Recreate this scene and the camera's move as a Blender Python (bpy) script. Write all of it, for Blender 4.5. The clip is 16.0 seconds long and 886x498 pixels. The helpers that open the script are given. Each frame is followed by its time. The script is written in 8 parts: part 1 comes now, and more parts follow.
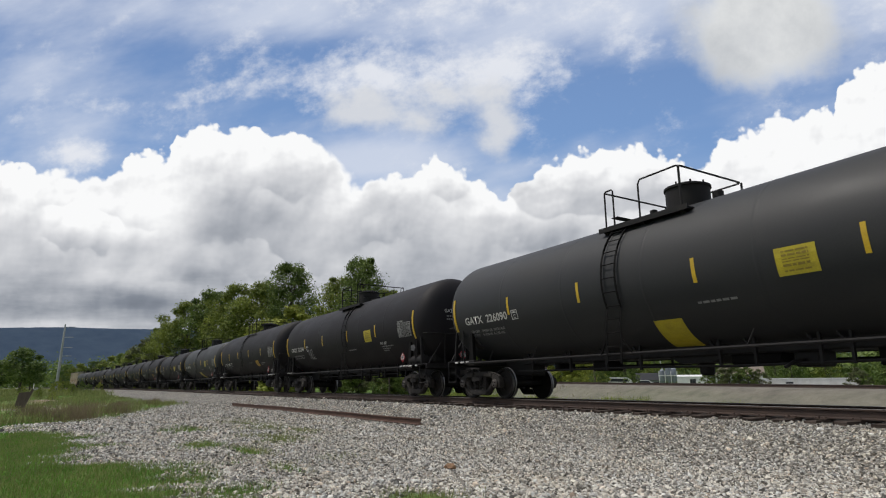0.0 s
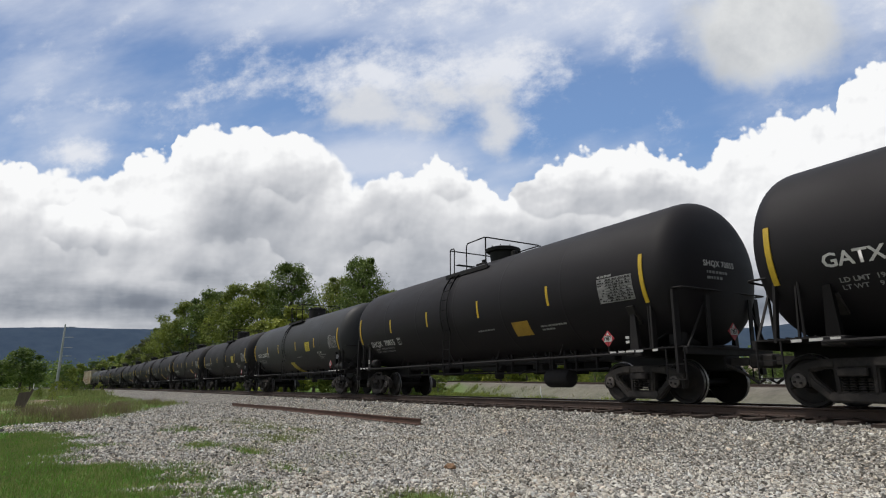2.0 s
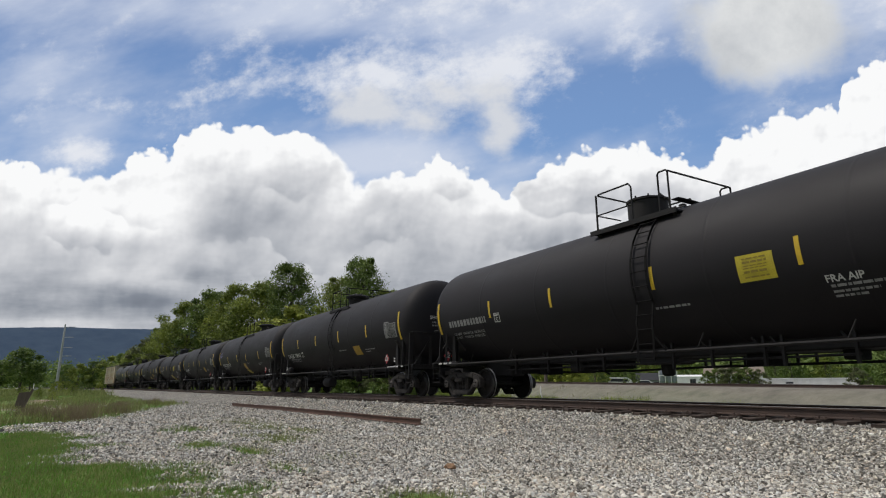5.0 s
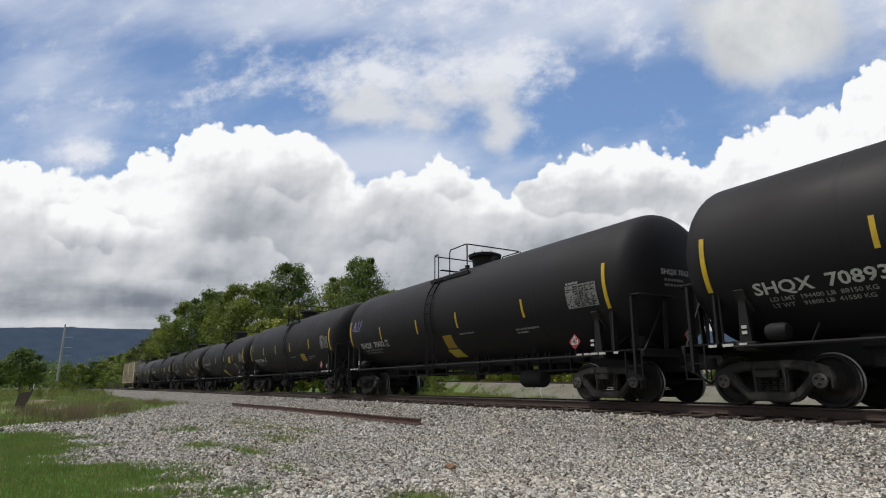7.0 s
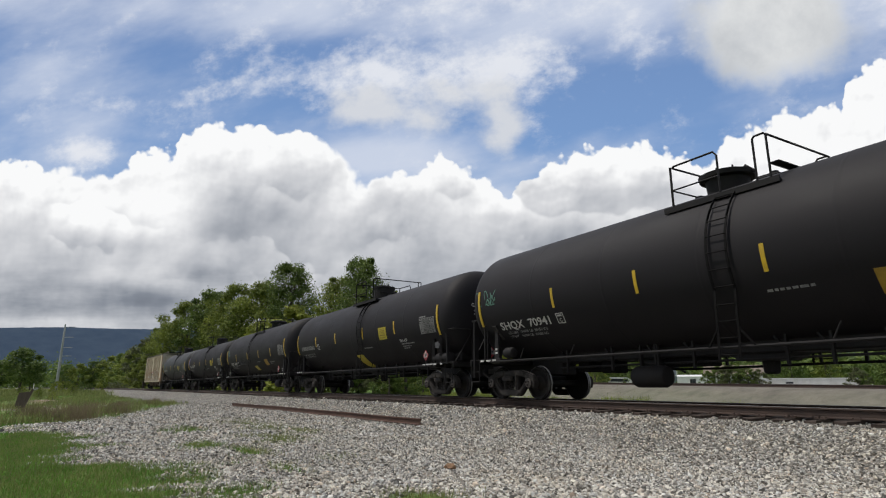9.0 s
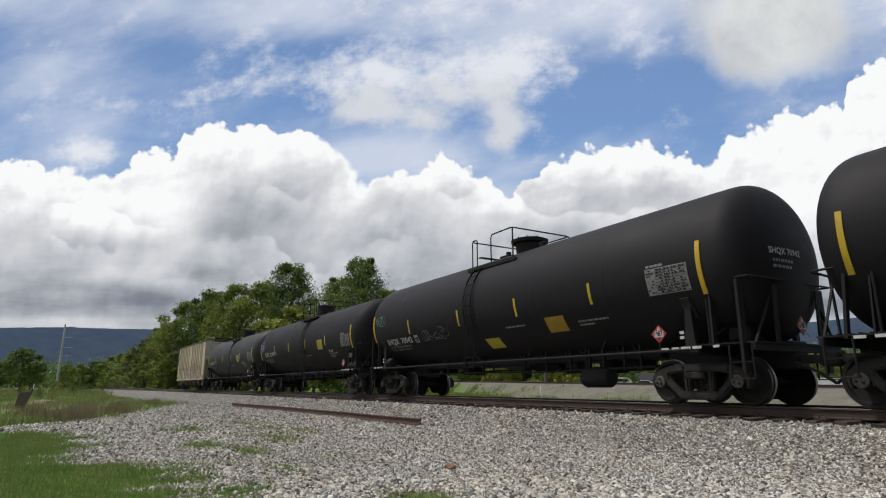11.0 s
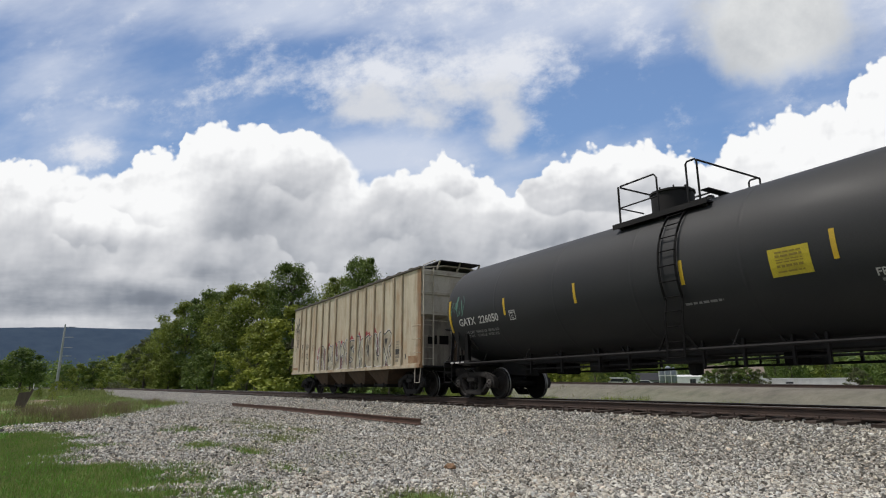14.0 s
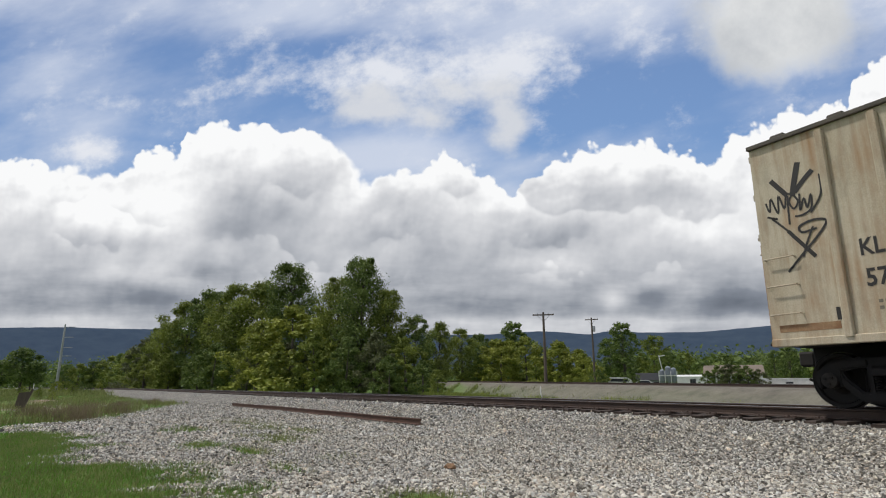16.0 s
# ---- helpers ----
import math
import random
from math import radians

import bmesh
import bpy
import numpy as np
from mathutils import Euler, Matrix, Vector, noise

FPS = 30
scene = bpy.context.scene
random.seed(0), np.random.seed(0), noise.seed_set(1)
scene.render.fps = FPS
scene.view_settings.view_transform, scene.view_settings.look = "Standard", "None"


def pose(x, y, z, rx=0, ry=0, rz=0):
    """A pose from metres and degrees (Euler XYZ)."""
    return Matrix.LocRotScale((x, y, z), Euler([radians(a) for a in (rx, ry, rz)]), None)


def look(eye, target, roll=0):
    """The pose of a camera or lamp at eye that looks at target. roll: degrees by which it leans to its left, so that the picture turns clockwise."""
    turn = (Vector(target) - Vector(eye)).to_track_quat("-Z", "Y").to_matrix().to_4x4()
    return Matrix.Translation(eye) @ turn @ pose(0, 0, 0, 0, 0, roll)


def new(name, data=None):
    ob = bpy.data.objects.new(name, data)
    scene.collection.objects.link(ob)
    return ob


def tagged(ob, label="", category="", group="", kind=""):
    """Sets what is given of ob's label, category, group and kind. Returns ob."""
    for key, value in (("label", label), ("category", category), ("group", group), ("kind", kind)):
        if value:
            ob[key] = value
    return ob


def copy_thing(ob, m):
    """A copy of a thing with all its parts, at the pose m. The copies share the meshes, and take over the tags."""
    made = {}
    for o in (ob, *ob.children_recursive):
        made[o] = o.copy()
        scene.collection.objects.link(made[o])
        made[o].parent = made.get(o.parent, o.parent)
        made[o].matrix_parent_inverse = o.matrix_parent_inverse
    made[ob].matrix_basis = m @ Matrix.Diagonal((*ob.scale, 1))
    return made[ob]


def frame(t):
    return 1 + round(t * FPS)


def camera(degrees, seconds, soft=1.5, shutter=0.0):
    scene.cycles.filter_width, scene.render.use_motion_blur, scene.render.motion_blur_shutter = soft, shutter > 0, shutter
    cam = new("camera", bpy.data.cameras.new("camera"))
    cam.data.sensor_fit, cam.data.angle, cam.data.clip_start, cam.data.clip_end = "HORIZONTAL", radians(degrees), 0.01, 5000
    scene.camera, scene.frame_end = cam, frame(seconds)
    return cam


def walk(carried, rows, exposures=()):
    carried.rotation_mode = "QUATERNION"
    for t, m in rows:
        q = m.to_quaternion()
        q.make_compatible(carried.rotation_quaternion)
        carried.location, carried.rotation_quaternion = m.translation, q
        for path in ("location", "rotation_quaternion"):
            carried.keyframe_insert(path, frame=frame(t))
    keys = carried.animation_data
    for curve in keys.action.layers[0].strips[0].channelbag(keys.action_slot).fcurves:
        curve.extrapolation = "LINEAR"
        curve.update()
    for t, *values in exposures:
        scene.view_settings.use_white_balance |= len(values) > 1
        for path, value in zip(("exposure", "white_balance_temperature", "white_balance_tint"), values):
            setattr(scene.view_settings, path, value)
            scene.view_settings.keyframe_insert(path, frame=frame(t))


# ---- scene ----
# A freight train of black tank cars and one covered hopper rolls past on a curved track.
# x runs along the track, y away from the camera, z up; the ground is at 0, the rail tops at RT.
RT = 0.75
TRACK_D = 11.722
K0, K1 = -0.00054191, -7.868e-07
SPEED, SLOWING = 14.653, -0.04525

cam = camera(74.49, 16.0, soft=1.12)
EYE = Vector((0.0, 0.0, RT + 0.3757))
YAW, PITCH, ROLL = radians(59.57), radians(13.237), -0.082
AIM = EYE + Vector((-math.sin(YAW) * math.cos(PITCH), math.cos(YAW) * math.cos(PITCH), math.sin(PITCH)))
VIEW = look(EYE, AIM, ROLL)
walk(cam, [(0.0, VIEW), (16.0, VIEW)], exposures=[(0.0, 0.0), (16.0, 0.0)])

# ---- world and sun ----
SUN_FROM = Vector((-0.30, -0.36, 0.88)).normalized()
world = bpy.data.worlds.new("sky")
scene.world = world
world.use_nodes = True
wn, wl = world.node_tree.nodes, world.node_tree.links
wn.clear()
w_out = wn.new("ShaderNodeOutputWorld")
w_sky = wn.new("ShaderNodeTexSky")
w_sky.sky_type = "NISHITA"
w_sky.sun_disc = False
w_sky.sun_elevation = math.asin(SUN_FROM.z)
w_sky.sun_rotation = math.atan2(SUN_FROM.x, SUN_FROM.y)
w_sky.air_density, w_sky.dust_density = 1.0, 1.5
w_bg = wn.new("ShaderNodeBackground")
w_bg.inputs["Strength"].default_value = 0.09
wl.new(w_sky.outputs[0], w_bg.inputs["Color"])
# broken white cloud over the rest of the sky
w_tc = wn.new("ShaderNodeTexCoord")
w_noise = wn.new("ShaderNodeTexNoise")
w_noise.inputs["Scale"].default_value, w_noise.inputs["Detail"].default_value = 2.2, 5.0
w_ramp = wn.new("ShaderNodeValToRGB")
w_ramp.color_ramp.elements[0].position, w_ramp.color_ramp.elements[1].position = 0.42, 0.58
w_cloud = wn.new("ShaderNodeBackground")
w_cloud.inputs["Color"].default_value = (0.93, 0.95, 1.0, 1)
w_cloud.inputs["Strength"].default_value = 0.75
w_mix = wn.new("ShaderNodeMixShader")
wl.new(w_tc.outputs["Generated"], w_noise.inputs["Vector"])
wl.new(w_noise.outputs[0], w_ramp.inputs[0])
wl.new(w_ramp.outputs[0], w_mix.inputs[0])
wl.new(w_bg.outputs[0], w_mix.inputs[1])
wl.new(w_cloud.outputs[0], w_mix.inputs[2])
wl.new(w_mix.outputs[0], w_out.inputs["Surface"])

sun_data = bpy.data.lights.new("sun", "SUN")
sun_data.energy, sun_data.angle, sun_data.color = 2.6, radians(3.0), (1.0, 0.95, 0.88)
sun = new("sun", sun_data)
sun.matrix_world = look(SUN_FROM * 50, (0, 0, 0))


# ---- materials ----
def material(name):
    m = bpy.data.materials.new(name)
    m.use_nodes = True
    return m, m.node_tree.nodes, m.node_tree.links, m.node_tree.nodes["Principled BSDF"]


def ramp_node(nodes, stops, mode="LINEAR"):
    r = nodes.new("ShaderNodeValToRGB")
    r.color_ramp.interpolation = mode
    e = r.color_ramp.elements
    while len(e) < len(stops):
        e.new(0.5)
    for el, (pos, col) in zip(e, stops):
        el.position = pos
        c = col if isinstance(col, tuple) else (col, col, col)
        el.color = (*c, 1)
    return r


def mix_node(nodes, links, fac, a, b, mode="MIX"):
    n = nodes.new("ShaderNodeMix")
    n.data_type, n.blend_type = "RGBA", mode
    for sock, v in ((n.inputs[0], fac), (n.inputs[6], a), (n.inputs[7], b)):
        if isinstance(v, bpy.types.NodeSocket):
            links.new(v, sock)
        elif isinstance(v, (int, float)):
            sock.default_value = v if sock.type == "VALUE" else (v, v, v, 1)
        else:
            sock.default_value = (*v, 1)
    return n.outputs[2]


def math_node(nodes, links, op, a, b=0.0, c=0.0, clamp=False):
    n = nodes.new("ShaderNodeMath")
    n.operation, n.use_clamp = op, clamp
    for sock, v in zip(n.inputs, (a, b, c)):
        if isinstance(v, bpy.types.NodeSocket):
            links.new(v, sock)
        else:
            sock.default_value = v
    return n.outputs[0]


def noise_node(nodes, links, vec, scale, detail=4.0, rough=0.55, stretch=None):
    n = nodes.new("ShaderNodeTexNoise")
    n.inputs["Scale"].default_value, n.inputs["Detail"].default_value, n.inputs["Roughness"].default_value = scale, detail, rough
    if stretch:
        mp = nodes.new("ShaderNodeMapping")
        mp.inputs["Scale"].default_value = stretch
        links.new(vec, mp.inputs["Vector"])
        vec = mp.outputs[0]
    links.new(vec, n.inputs["Vector"])
    return n.outputs[0]


def weathered(name, base, dirt, rough=0.55, metal=0.0, scale=2.0, amount=0.5, streak=None, bump=0.15, grain=60.0, spec=0.5):
    """Paint, metal or wood with two scales of wear: broad stains and fine grain, and some relief."""
    m, nodes, links, b = material(name)
    tc = nodes.new("ShaderNodeTexCoord").outputs["Object"]
    broad = noise_node(nodes, links, tc, scale, 6.0, 0.6, streak)
    fine = noise_node(nodes, links, tc, grain, 3.0, 0.6)
    fac = ramp_node(nodes, ((0.42, 0.0), (0.72, amount)))
    links.new(broad, fac.inputs[0])
    col = mix_node(nodes, links, fac.outputs[0], base, dirt)
    fr = ramp_node(nodes, ((0.3, 0.82), (0.7, 1.12)))
    links.new(fine, fr.inputs[0])
    col = mix_node(nodes, links, 1.0, col, fr.outputs[0], "MULTIPLY")
    links.new(col, b.inputs["Base Color"])
    rr = math_node(nodes, links, "MULTIPLY_ADD", broad, 0.35, rough - 0.17)
    links.new(rr, b.inputs["Roughness"])
    b.inputs["Metallic"].default_value = metal
    b.inputs["Specular IOR Level"].default_value = spec
    if bump:
        bp = nodes.new("ShaderNodeBump")
        bp.inputs["Strength"].default_value, bp.inputs["Distance"].default_value = bump, 0.01
        links.new(fine, bp.inputs["Height"])
        links.new(bp.outputs[0], b.inputs["Normal"])
    return m


TANK_BLACK = weathered("tank_black_paint", (0.0074, 0.0060, 0.0077), (0.0145, 0.0121, 0.0144), 0.66, scale=0.9, amount=0.7, streak=(0.5, 1, 1.4), bump=0.05, spec=0.27)
TANK_GREY = weathered("tank_faded_paint", (0.022, 0.0225, 0.0245), (0.036, 0.035, 0.035), 0.6, scale=0.8, amount=0.7, streak=(0.5, 1, 1.4), bump=0.05, spec=0.32)
FRAME_BLACK = weathered("frame_black_steel", (0.0085, 0.0075, 0.0080), (0.020, 0.0172, 0.0168), 0.72, scale=3.0, amount=0.7, spec=0.28)
TRUCK_STEEL = weathered("truck_cast_steel", (0.021, 0.0185, 0.0172), (0.056, 0.049, 0.044), 0.85, scale=5.0, amount=0.8, bump=0.3, spec=0.3)
WHEEL_STEEL = weathered("wheel_steel", (0.0085, 0.0072, 0.0068), (0.022, 0.018, 0.015), 0.75, metal=0.0, scale=5.0, amount=0.7, spec=0.3)
TREAD_STEEL = weathered("worn_steel", (0.22, 0.215, 0.21), (0.12, 0.11, 0.10), 0.4, metal=0.9, scale=8.0, amount=0.5)
RAIL_RUST = weathered("rail_rust", (0.044, 0.028, 0.022), (0.080, 0.051, 0.038), 0.85, scale=4.0, amount=0.7, bump=0.3)
LOOSE_RUST = weathered("loose_rail_rust", (0.095, 0.050, 0.034), (0.060, 0.034, 0.026), 0.9, scale=3.0, amount=0.8, bump=0.3)
RAIL_TOP = weathered("rail_polished", (0.16, 0.15, 0.15), (0.10, 0.09, 0.085), 0.38, metal=0.8, scale=3.0, amount=0.6, bump=0.0)
SLEEPER_WOOD = weathered("sleeper_wood", (0.050, 0.035, 0.028), (0.095, 0.070, 0.054), 0.9, scale=6.0, amount=0.8, streak=(4, 1, 1), bump=0.5)
YELLOW = weathered("reflective_yellow", (0.55, 0.36, 0.015), (0.36, 0.24, 0.03), 0.5, scale=4.0, amount=0.7, bump=0.0)
YELLOW_SIGN = weathered("yellow_decal", (0.46, 0.37, 0.02), (0.30, 0.24, 0.03), 0.5, scale=4.0, amount=0.6, bump=0.0)
YELLOW_OLD = weathered("faded_yellow_decal", (0.34, 0.20, 0.012), (0.20, 0.13, 0.02), 0.6, scale=4.0, amount=0.8, bump=0.0)
WHITE = weathered("stencil_white", (0.50, 0.49, 0.47), (0.30, 0.29, 0.28), 0.6, scale=6.0, amount=0.7, bump=0.0)
DULL_WHITE = weathered("dull_stencil", (0.24, 0.235, 0.23), (0.10, 0.10, 0.10), 0.65, scale=9.0, amount=0.9, bump=0.0)
RED = weathered("placard_red", (0.36, 0.022, 0.03), (0.22, 0.03, 0.03), 0.5, scale=5.0, amount=0.5, bump=0.0)
HOPPER_TAN = weathered("hopper_tan_paint", (0.52, 0.46, 0.345), (0.36, 0.285, 0.19), 0.7, scale=1.1, amount=0.7, streak=(1.6, 1, 0.35), bump=0.1)
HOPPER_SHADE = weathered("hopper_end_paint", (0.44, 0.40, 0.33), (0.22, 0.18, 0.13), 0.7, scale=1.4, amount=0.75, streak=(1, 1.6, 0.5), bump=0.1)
RUST_STAIN = weathered("rust_stain", (0.24, 0.125, 0.06), (0.38, 0.27, 0.16), 0.85, scale=3.0, amount=0.9)


def add_rust(m):
    """Rust runs down the hopper's side in thin streaks, and eats its corner."""
    nodes, links = m.node_tree.nodes, m.node_tree.links
    b = nodes["Principled BSDF"]
    col = b.inputs["Base Color"].links[0].from_socket
    tc = nodes.new("ShaderNodeTexCoord").outputs["Object"]
    runs = noise_node(nodes, links, tc, 1.0, 5.0, 0.6, (7.0, 7.0, 0.45))
    patch = noise_node(nodes, links, tc, 1.0, 5.0, 0.62, (1.1, 1.0, 0.7))
    sep = nodes.new("ShaderNodeSeparateXYZ")
    links.new(tc, sep.inputs[0])
    corner = nodes.new("ShaderNodeMapRange")
    corner.interpolation_type = "SMOOTHSTEP"
    links.new(sep.outputs[0], corner.inputs[0])
    for k, v in zip((1, 2, 3, 4), (7.05, 7.55, 0.0, 0.34)):
        corner.inputs[k].default_value = v
    k1 = math_node(nodes, links, "ADD", math_node(nodes, links, "MULTIPLY", runs, 0.55), math_node(nodes, links, "MULTIPLY_ADD", patch, 0.6, corner.outputs[0]))
    f1 = ramp_node(nodes, ((0.545, 0.0), (0.66, 0.45), (0.78, 0.95)))
    links.new(k1, f1.inputs[0])
    rust = ramp_node(nodes, ((0.35, (0.20, 0.105, 0.05)), (0.65, (0.33, 0.19, 0.09))))
    links.new(patch, rust.inputs[0])
    out = mix_node(nodes, links, f1.outputs[0], col, rust.outputs[0])
    grime = noise_node(nodes, links, tc, 1.0, 6.0, 0.7, (3.2, 3.0, 1.6))
    f2 = ramp_node(nodes, ((0.52, 0.0), (0.75, 0.45)))
    links.new(grime, f2.inputs[0])
    out = mix_node(nodes, links, f2.outputs[0], out, (0.20, 0.17, 0.12))
    chips = noise_node(nodes, links, tc, 9.0, 3.0, 0.6)
    f3 = ramp_node(nodes, ((0.73, 0.0), (0.76, 0.85)))
    links.new(chips, f3.inputs[0])
    out = mix_node(nodes, links, f3.outputs[0], out, (0.07, 0.05, 0.04))
    links.new(out, b.inputs["Base Color"])


add_rust(HOPPER_TAN)
PAD_GREY = weathered("dusty_grey_steel", (0.020, 0.018, 0.017), (0.05, 0.045, 0.04), 0.8, scale=5.0, amount=0.8, spec=0.25)
END_GRIME = weathered("grimy_end_sheet", (0.24, 0.215, 0.18), (0.075, 0.058, 0.045), 0.8, scale=1.6, amount=0.95, streak=(1, 1.8, 0.5), bump=0.1)
FADED_INK = weathered("faded_black_ink", (0.15, 0.13, 0.10), (0.30, 0.26, 0.19), 0.7, scale=8.0, amount=0.8, bump=0.0)
BAY_GRIME = weathered("bay_grime", (0.075, 0.053, 0.038), (0.135, 0.092, 0.060), 0.85, scale=2.0, amount=0.8, spec=0.2)
CAP_STEEL = weathered("axle_cap", (0.10, 0.088, 0.08), (0.04, 0.034, 0.03), 0.6, metal=0.2, scale=14.0, amount=0.8, spec=0.3)
FAINT_PRINT = weathered("faded_print", (0.20, 0.145, 0.02), (0.30, 0.23, 0.02), 0.6, scale=20.0, amount=0.9, bump=0.0)
LADDER_BLACK = weathered("ladder_black", (0.0032, 0.0028, 0.0030), (0.006, 0.0052, 0.005), 0.8, scale=3.0, amount=0.6, spec=0.15)
STICKER_GREY = weathered("worn_sticker", (0.085, 0.085, 0.09), (0.03, 0.03, 0.032), 0.7, scale=9.0, amount=0.9, spec=0.2)
TOP_DARK = weathered("roof_edge_dark", (0.075, 0.066, 0.055), (0.15, 0.125, 0.095), 0.8, scale=3.0, amount=0.7)


# ---- mesh helpers ----
def empty(name, m=None):
    ob = new(name)
    ob.empty_display_size = 0.3
    if m is not None:
        ob.matrix_world = m
    return ob


def to_mesh(name, bm, mat, smooth=False):
    me = bpy.data.meshes.new(name)
    bmesh.ops.recalc_face_normals(bm, faces=bm.faces)
    if smooth:
        for f in bm.faces:
            f.smooth = True
        for e in bm.edges:
            e.smooth = len(e.link_faces) != 2 or e.calc_face_angle(0) < 0.7
    bm.to_mesh(me)
    bm.free()
    for x in mat if isinstance(mat, (list, tuple)) else (mat,):
        me.materials.append(x)
    return me


def part(name, bm, mat, parent, label="", smooth=False, m=None):
    """Links a bmesh (or a ready mesh) as one object under a thing or a part."""
    me = bm if isinstance(bm, bpy.types.Mesh) else to_mesh(name, bm, mat, smooth)
    ob = new(name, me)
    if parent is not None:
        ob.parent = parent
    if m is not None:
        ob.matrix_basis = m
    if label:
        tagged(ob, label)
    return ob


def thing(name, bm, mat, label, category, group="", kind="", smooth=False, m=None):
    me = bm if isinstance(bm, bpy.types.Mesh) else to_mesh(name, bm, mat, smooth)
    ob = new(name, me)
    if m is not None:
        ob.matrix_world = m
    return tagged(ob, label, category, group, kind)


def box(bm, x0, y0, z0, x1, y1, z1, bevel=0.0, mi=0):
    r = bmesh.ops.create_cube(bm, size=1.0)
    vs = r["verts"]
    for v in vs:
        v.co = Vector(((x0 + x1) / 2 + v.co.x * abs(x1 - x0), (y0 + y1) / 2 + v.co.y * abs(y1 - y0), (z0 + z1) / 2 + v.co.z * abs(z1 - z0)))
    fs = {f for v in vs for f in v.link_faces}
    for f in fs:
        f.material_index = mi
    if bevel:
        es = {e for v in vs for e in v.link_edges}
        bmesh.ops.bevel(bm, geom=list(es), offset=bevel, segments=1, affect="EDGES", material=-1)


def frame_of(d):
    d = d.normalized()
    a = Vector((0, 0, 1)) if abs(d.z) < 0.9 else Vector((1, 0, 0))
    u = d.cross(a).normalized()
    return u, u.cross(d).normalized()


def bar(bm, p, q, w, h, mi=0):
    """A rectangular beam from p to q: w across, h in its upright direction."""
    p, q = Vector(p), Vector(q)
    u, v = frame_of(q - p)
    ring = [[bm.verts.new(c + u * sx * w / 2 + v * sy * h / 2) for sx, sy in ((-1, -1), (1, -1), (1, 1), (-1, 1))] for c in (p, q)]
    fs = [bm.faces.new((ring[0][i], ring[0][(i + 1) % 4], ring[1][(i + 1) % 4], ring[1][i])) for i in range(4)]
    fs += [bm.faces.new(ring[0][::-1]), bm.faces.new(ring[1])]
    for f in fs:
        f.material_index = mi


def tube(bm, pts, r, n=8, closed=False, mi=0):
    pts = [Vector(p) for p in pts]
    rings = []
    for i, p in enumerate(pts):
        a = pts[max(i - 1, 0)]
        b = pts[min(i + 1, len(pts) - 1)]
        rr = r[i] if isinstance(r, (list, tuple)) else r
        u, v = frame_of(b - a)
        if rings and u.dot(last) < 0:
            u, v = -u, -v
        last = u
        rings.append([bm.verts.new(p + (u * math.cos(t) + v * math.sin(t)) * rr) for t in (2 * math.pi * k / n for k in range(n))])
    for a, b in zip(rings, rings[1:]):
        off = min(range(n), key=lambda o: sum((a[k].co - b[(k + o) % n].co).length for k in range(0, n, 2)))
        for k in range(n):
            f = bm.faces.new((a[k], a[(k + 1) % n], b[(k + 1 + off) % n], b[(k + off) % n]))
            f.material_index = mi
    for ring in (rings[0][::-1], rings[-1]):
        bm.faces.new(ring).material_index = mi


def lathe(bm, profile, n, axis="x", centre=(0, 0, 0), mi=0, caps=True):
    """Turns (along, radius) pairs round an axis."""
    c = Vector(centre)
    rings = []
    for along, rad in profile:
        ring = []
        for k in range(n):
            t = 2 * math.pi * k / n
            a, b = rad * math.cos(t), rad * math.sin(t)
            ring.append(bm.verts.new(c + Vector({"x": (along, a, b), "y": (a, along, b), "z": (a, b, along)}[axis])))
        rings.append(ring)
    for p, q in zip(rings, rings[1:]):
        for k in range(n):
            bm.faces.new((p[k], p[(k + 1) % n], q[(k + 1) % n], q[k])).material_index = mi
    if caps:
        bm.faces.new(rings[0]).material_index = mi
        bm.faces.new(rings[-1][::-1]).material_index = mi


def prism(bm, outline, y0, y1, mi=0):
    """An outline in x and z, between two y."""
    a = [bm.verts.new((x, y0, z)) for x, z in outline]
    b = [bm.verts.new((x, y1, z)) for x, z in outline]
    n = len(outline)
    for k in range(n):
        bm.faces.new((a[k], a[(k + 1) % n], b[(k + 1) % n], b[k])).material_index = mi
    bm.faces.new(a[::-1]).material_index = mi
    bm.faces.new(b).material_index = mi


def letters(body, height, width=None):
    """Flat lettering as a mesh in x and y, from the left end of its base line."""
    cu = bpy.data.curves.new("lettering", "FONT")
    cu.body, cu.size, cu.offset = body, height * 1.38, 0.006 * height / 0.2
    cu.resolution_u = 2
    ob = bpy.data.objects.new("lettering", cu)
    me = bpy.data.meshes.new_from_object(ob)
    bpy.data.objects.remove(ob)
    co = np.empty(len(me.vertices) * 3)
    me.vertices.foreach_get("co", co)
    co = co.reshape(-1, 3)
    co[:, 0] -= co[:, 0].min()
    if width:
        co[:, 0] *= width / co[:, 0].max()
    me.vertices.foreach_set("co", co.ravel())
    return me


def track_at(s):
    """The track's middle at s metres to the left of the point nearest to the camera, and the way it heads there."""
    n = 24
    x = y = 0.0
    for k in range(n):
        u = s * (k + 0.5) / n
        a = K0 * u + K1 * u * u / 2
        x -= math.cos(a) * s / n
        y += math.sin(a) * s / n
    return x, TRACK_D + y, K0 * s + K1 * s * s / 2


def on_track(s, z=RT):
    x, y, a = track_at(s)
    return Matrix.Translation((x, y, z)) @ Matrix.Rotation(-a, 4, "Z")


def gone(t):
    return SPEED * t + SLOWING * t * t / 2


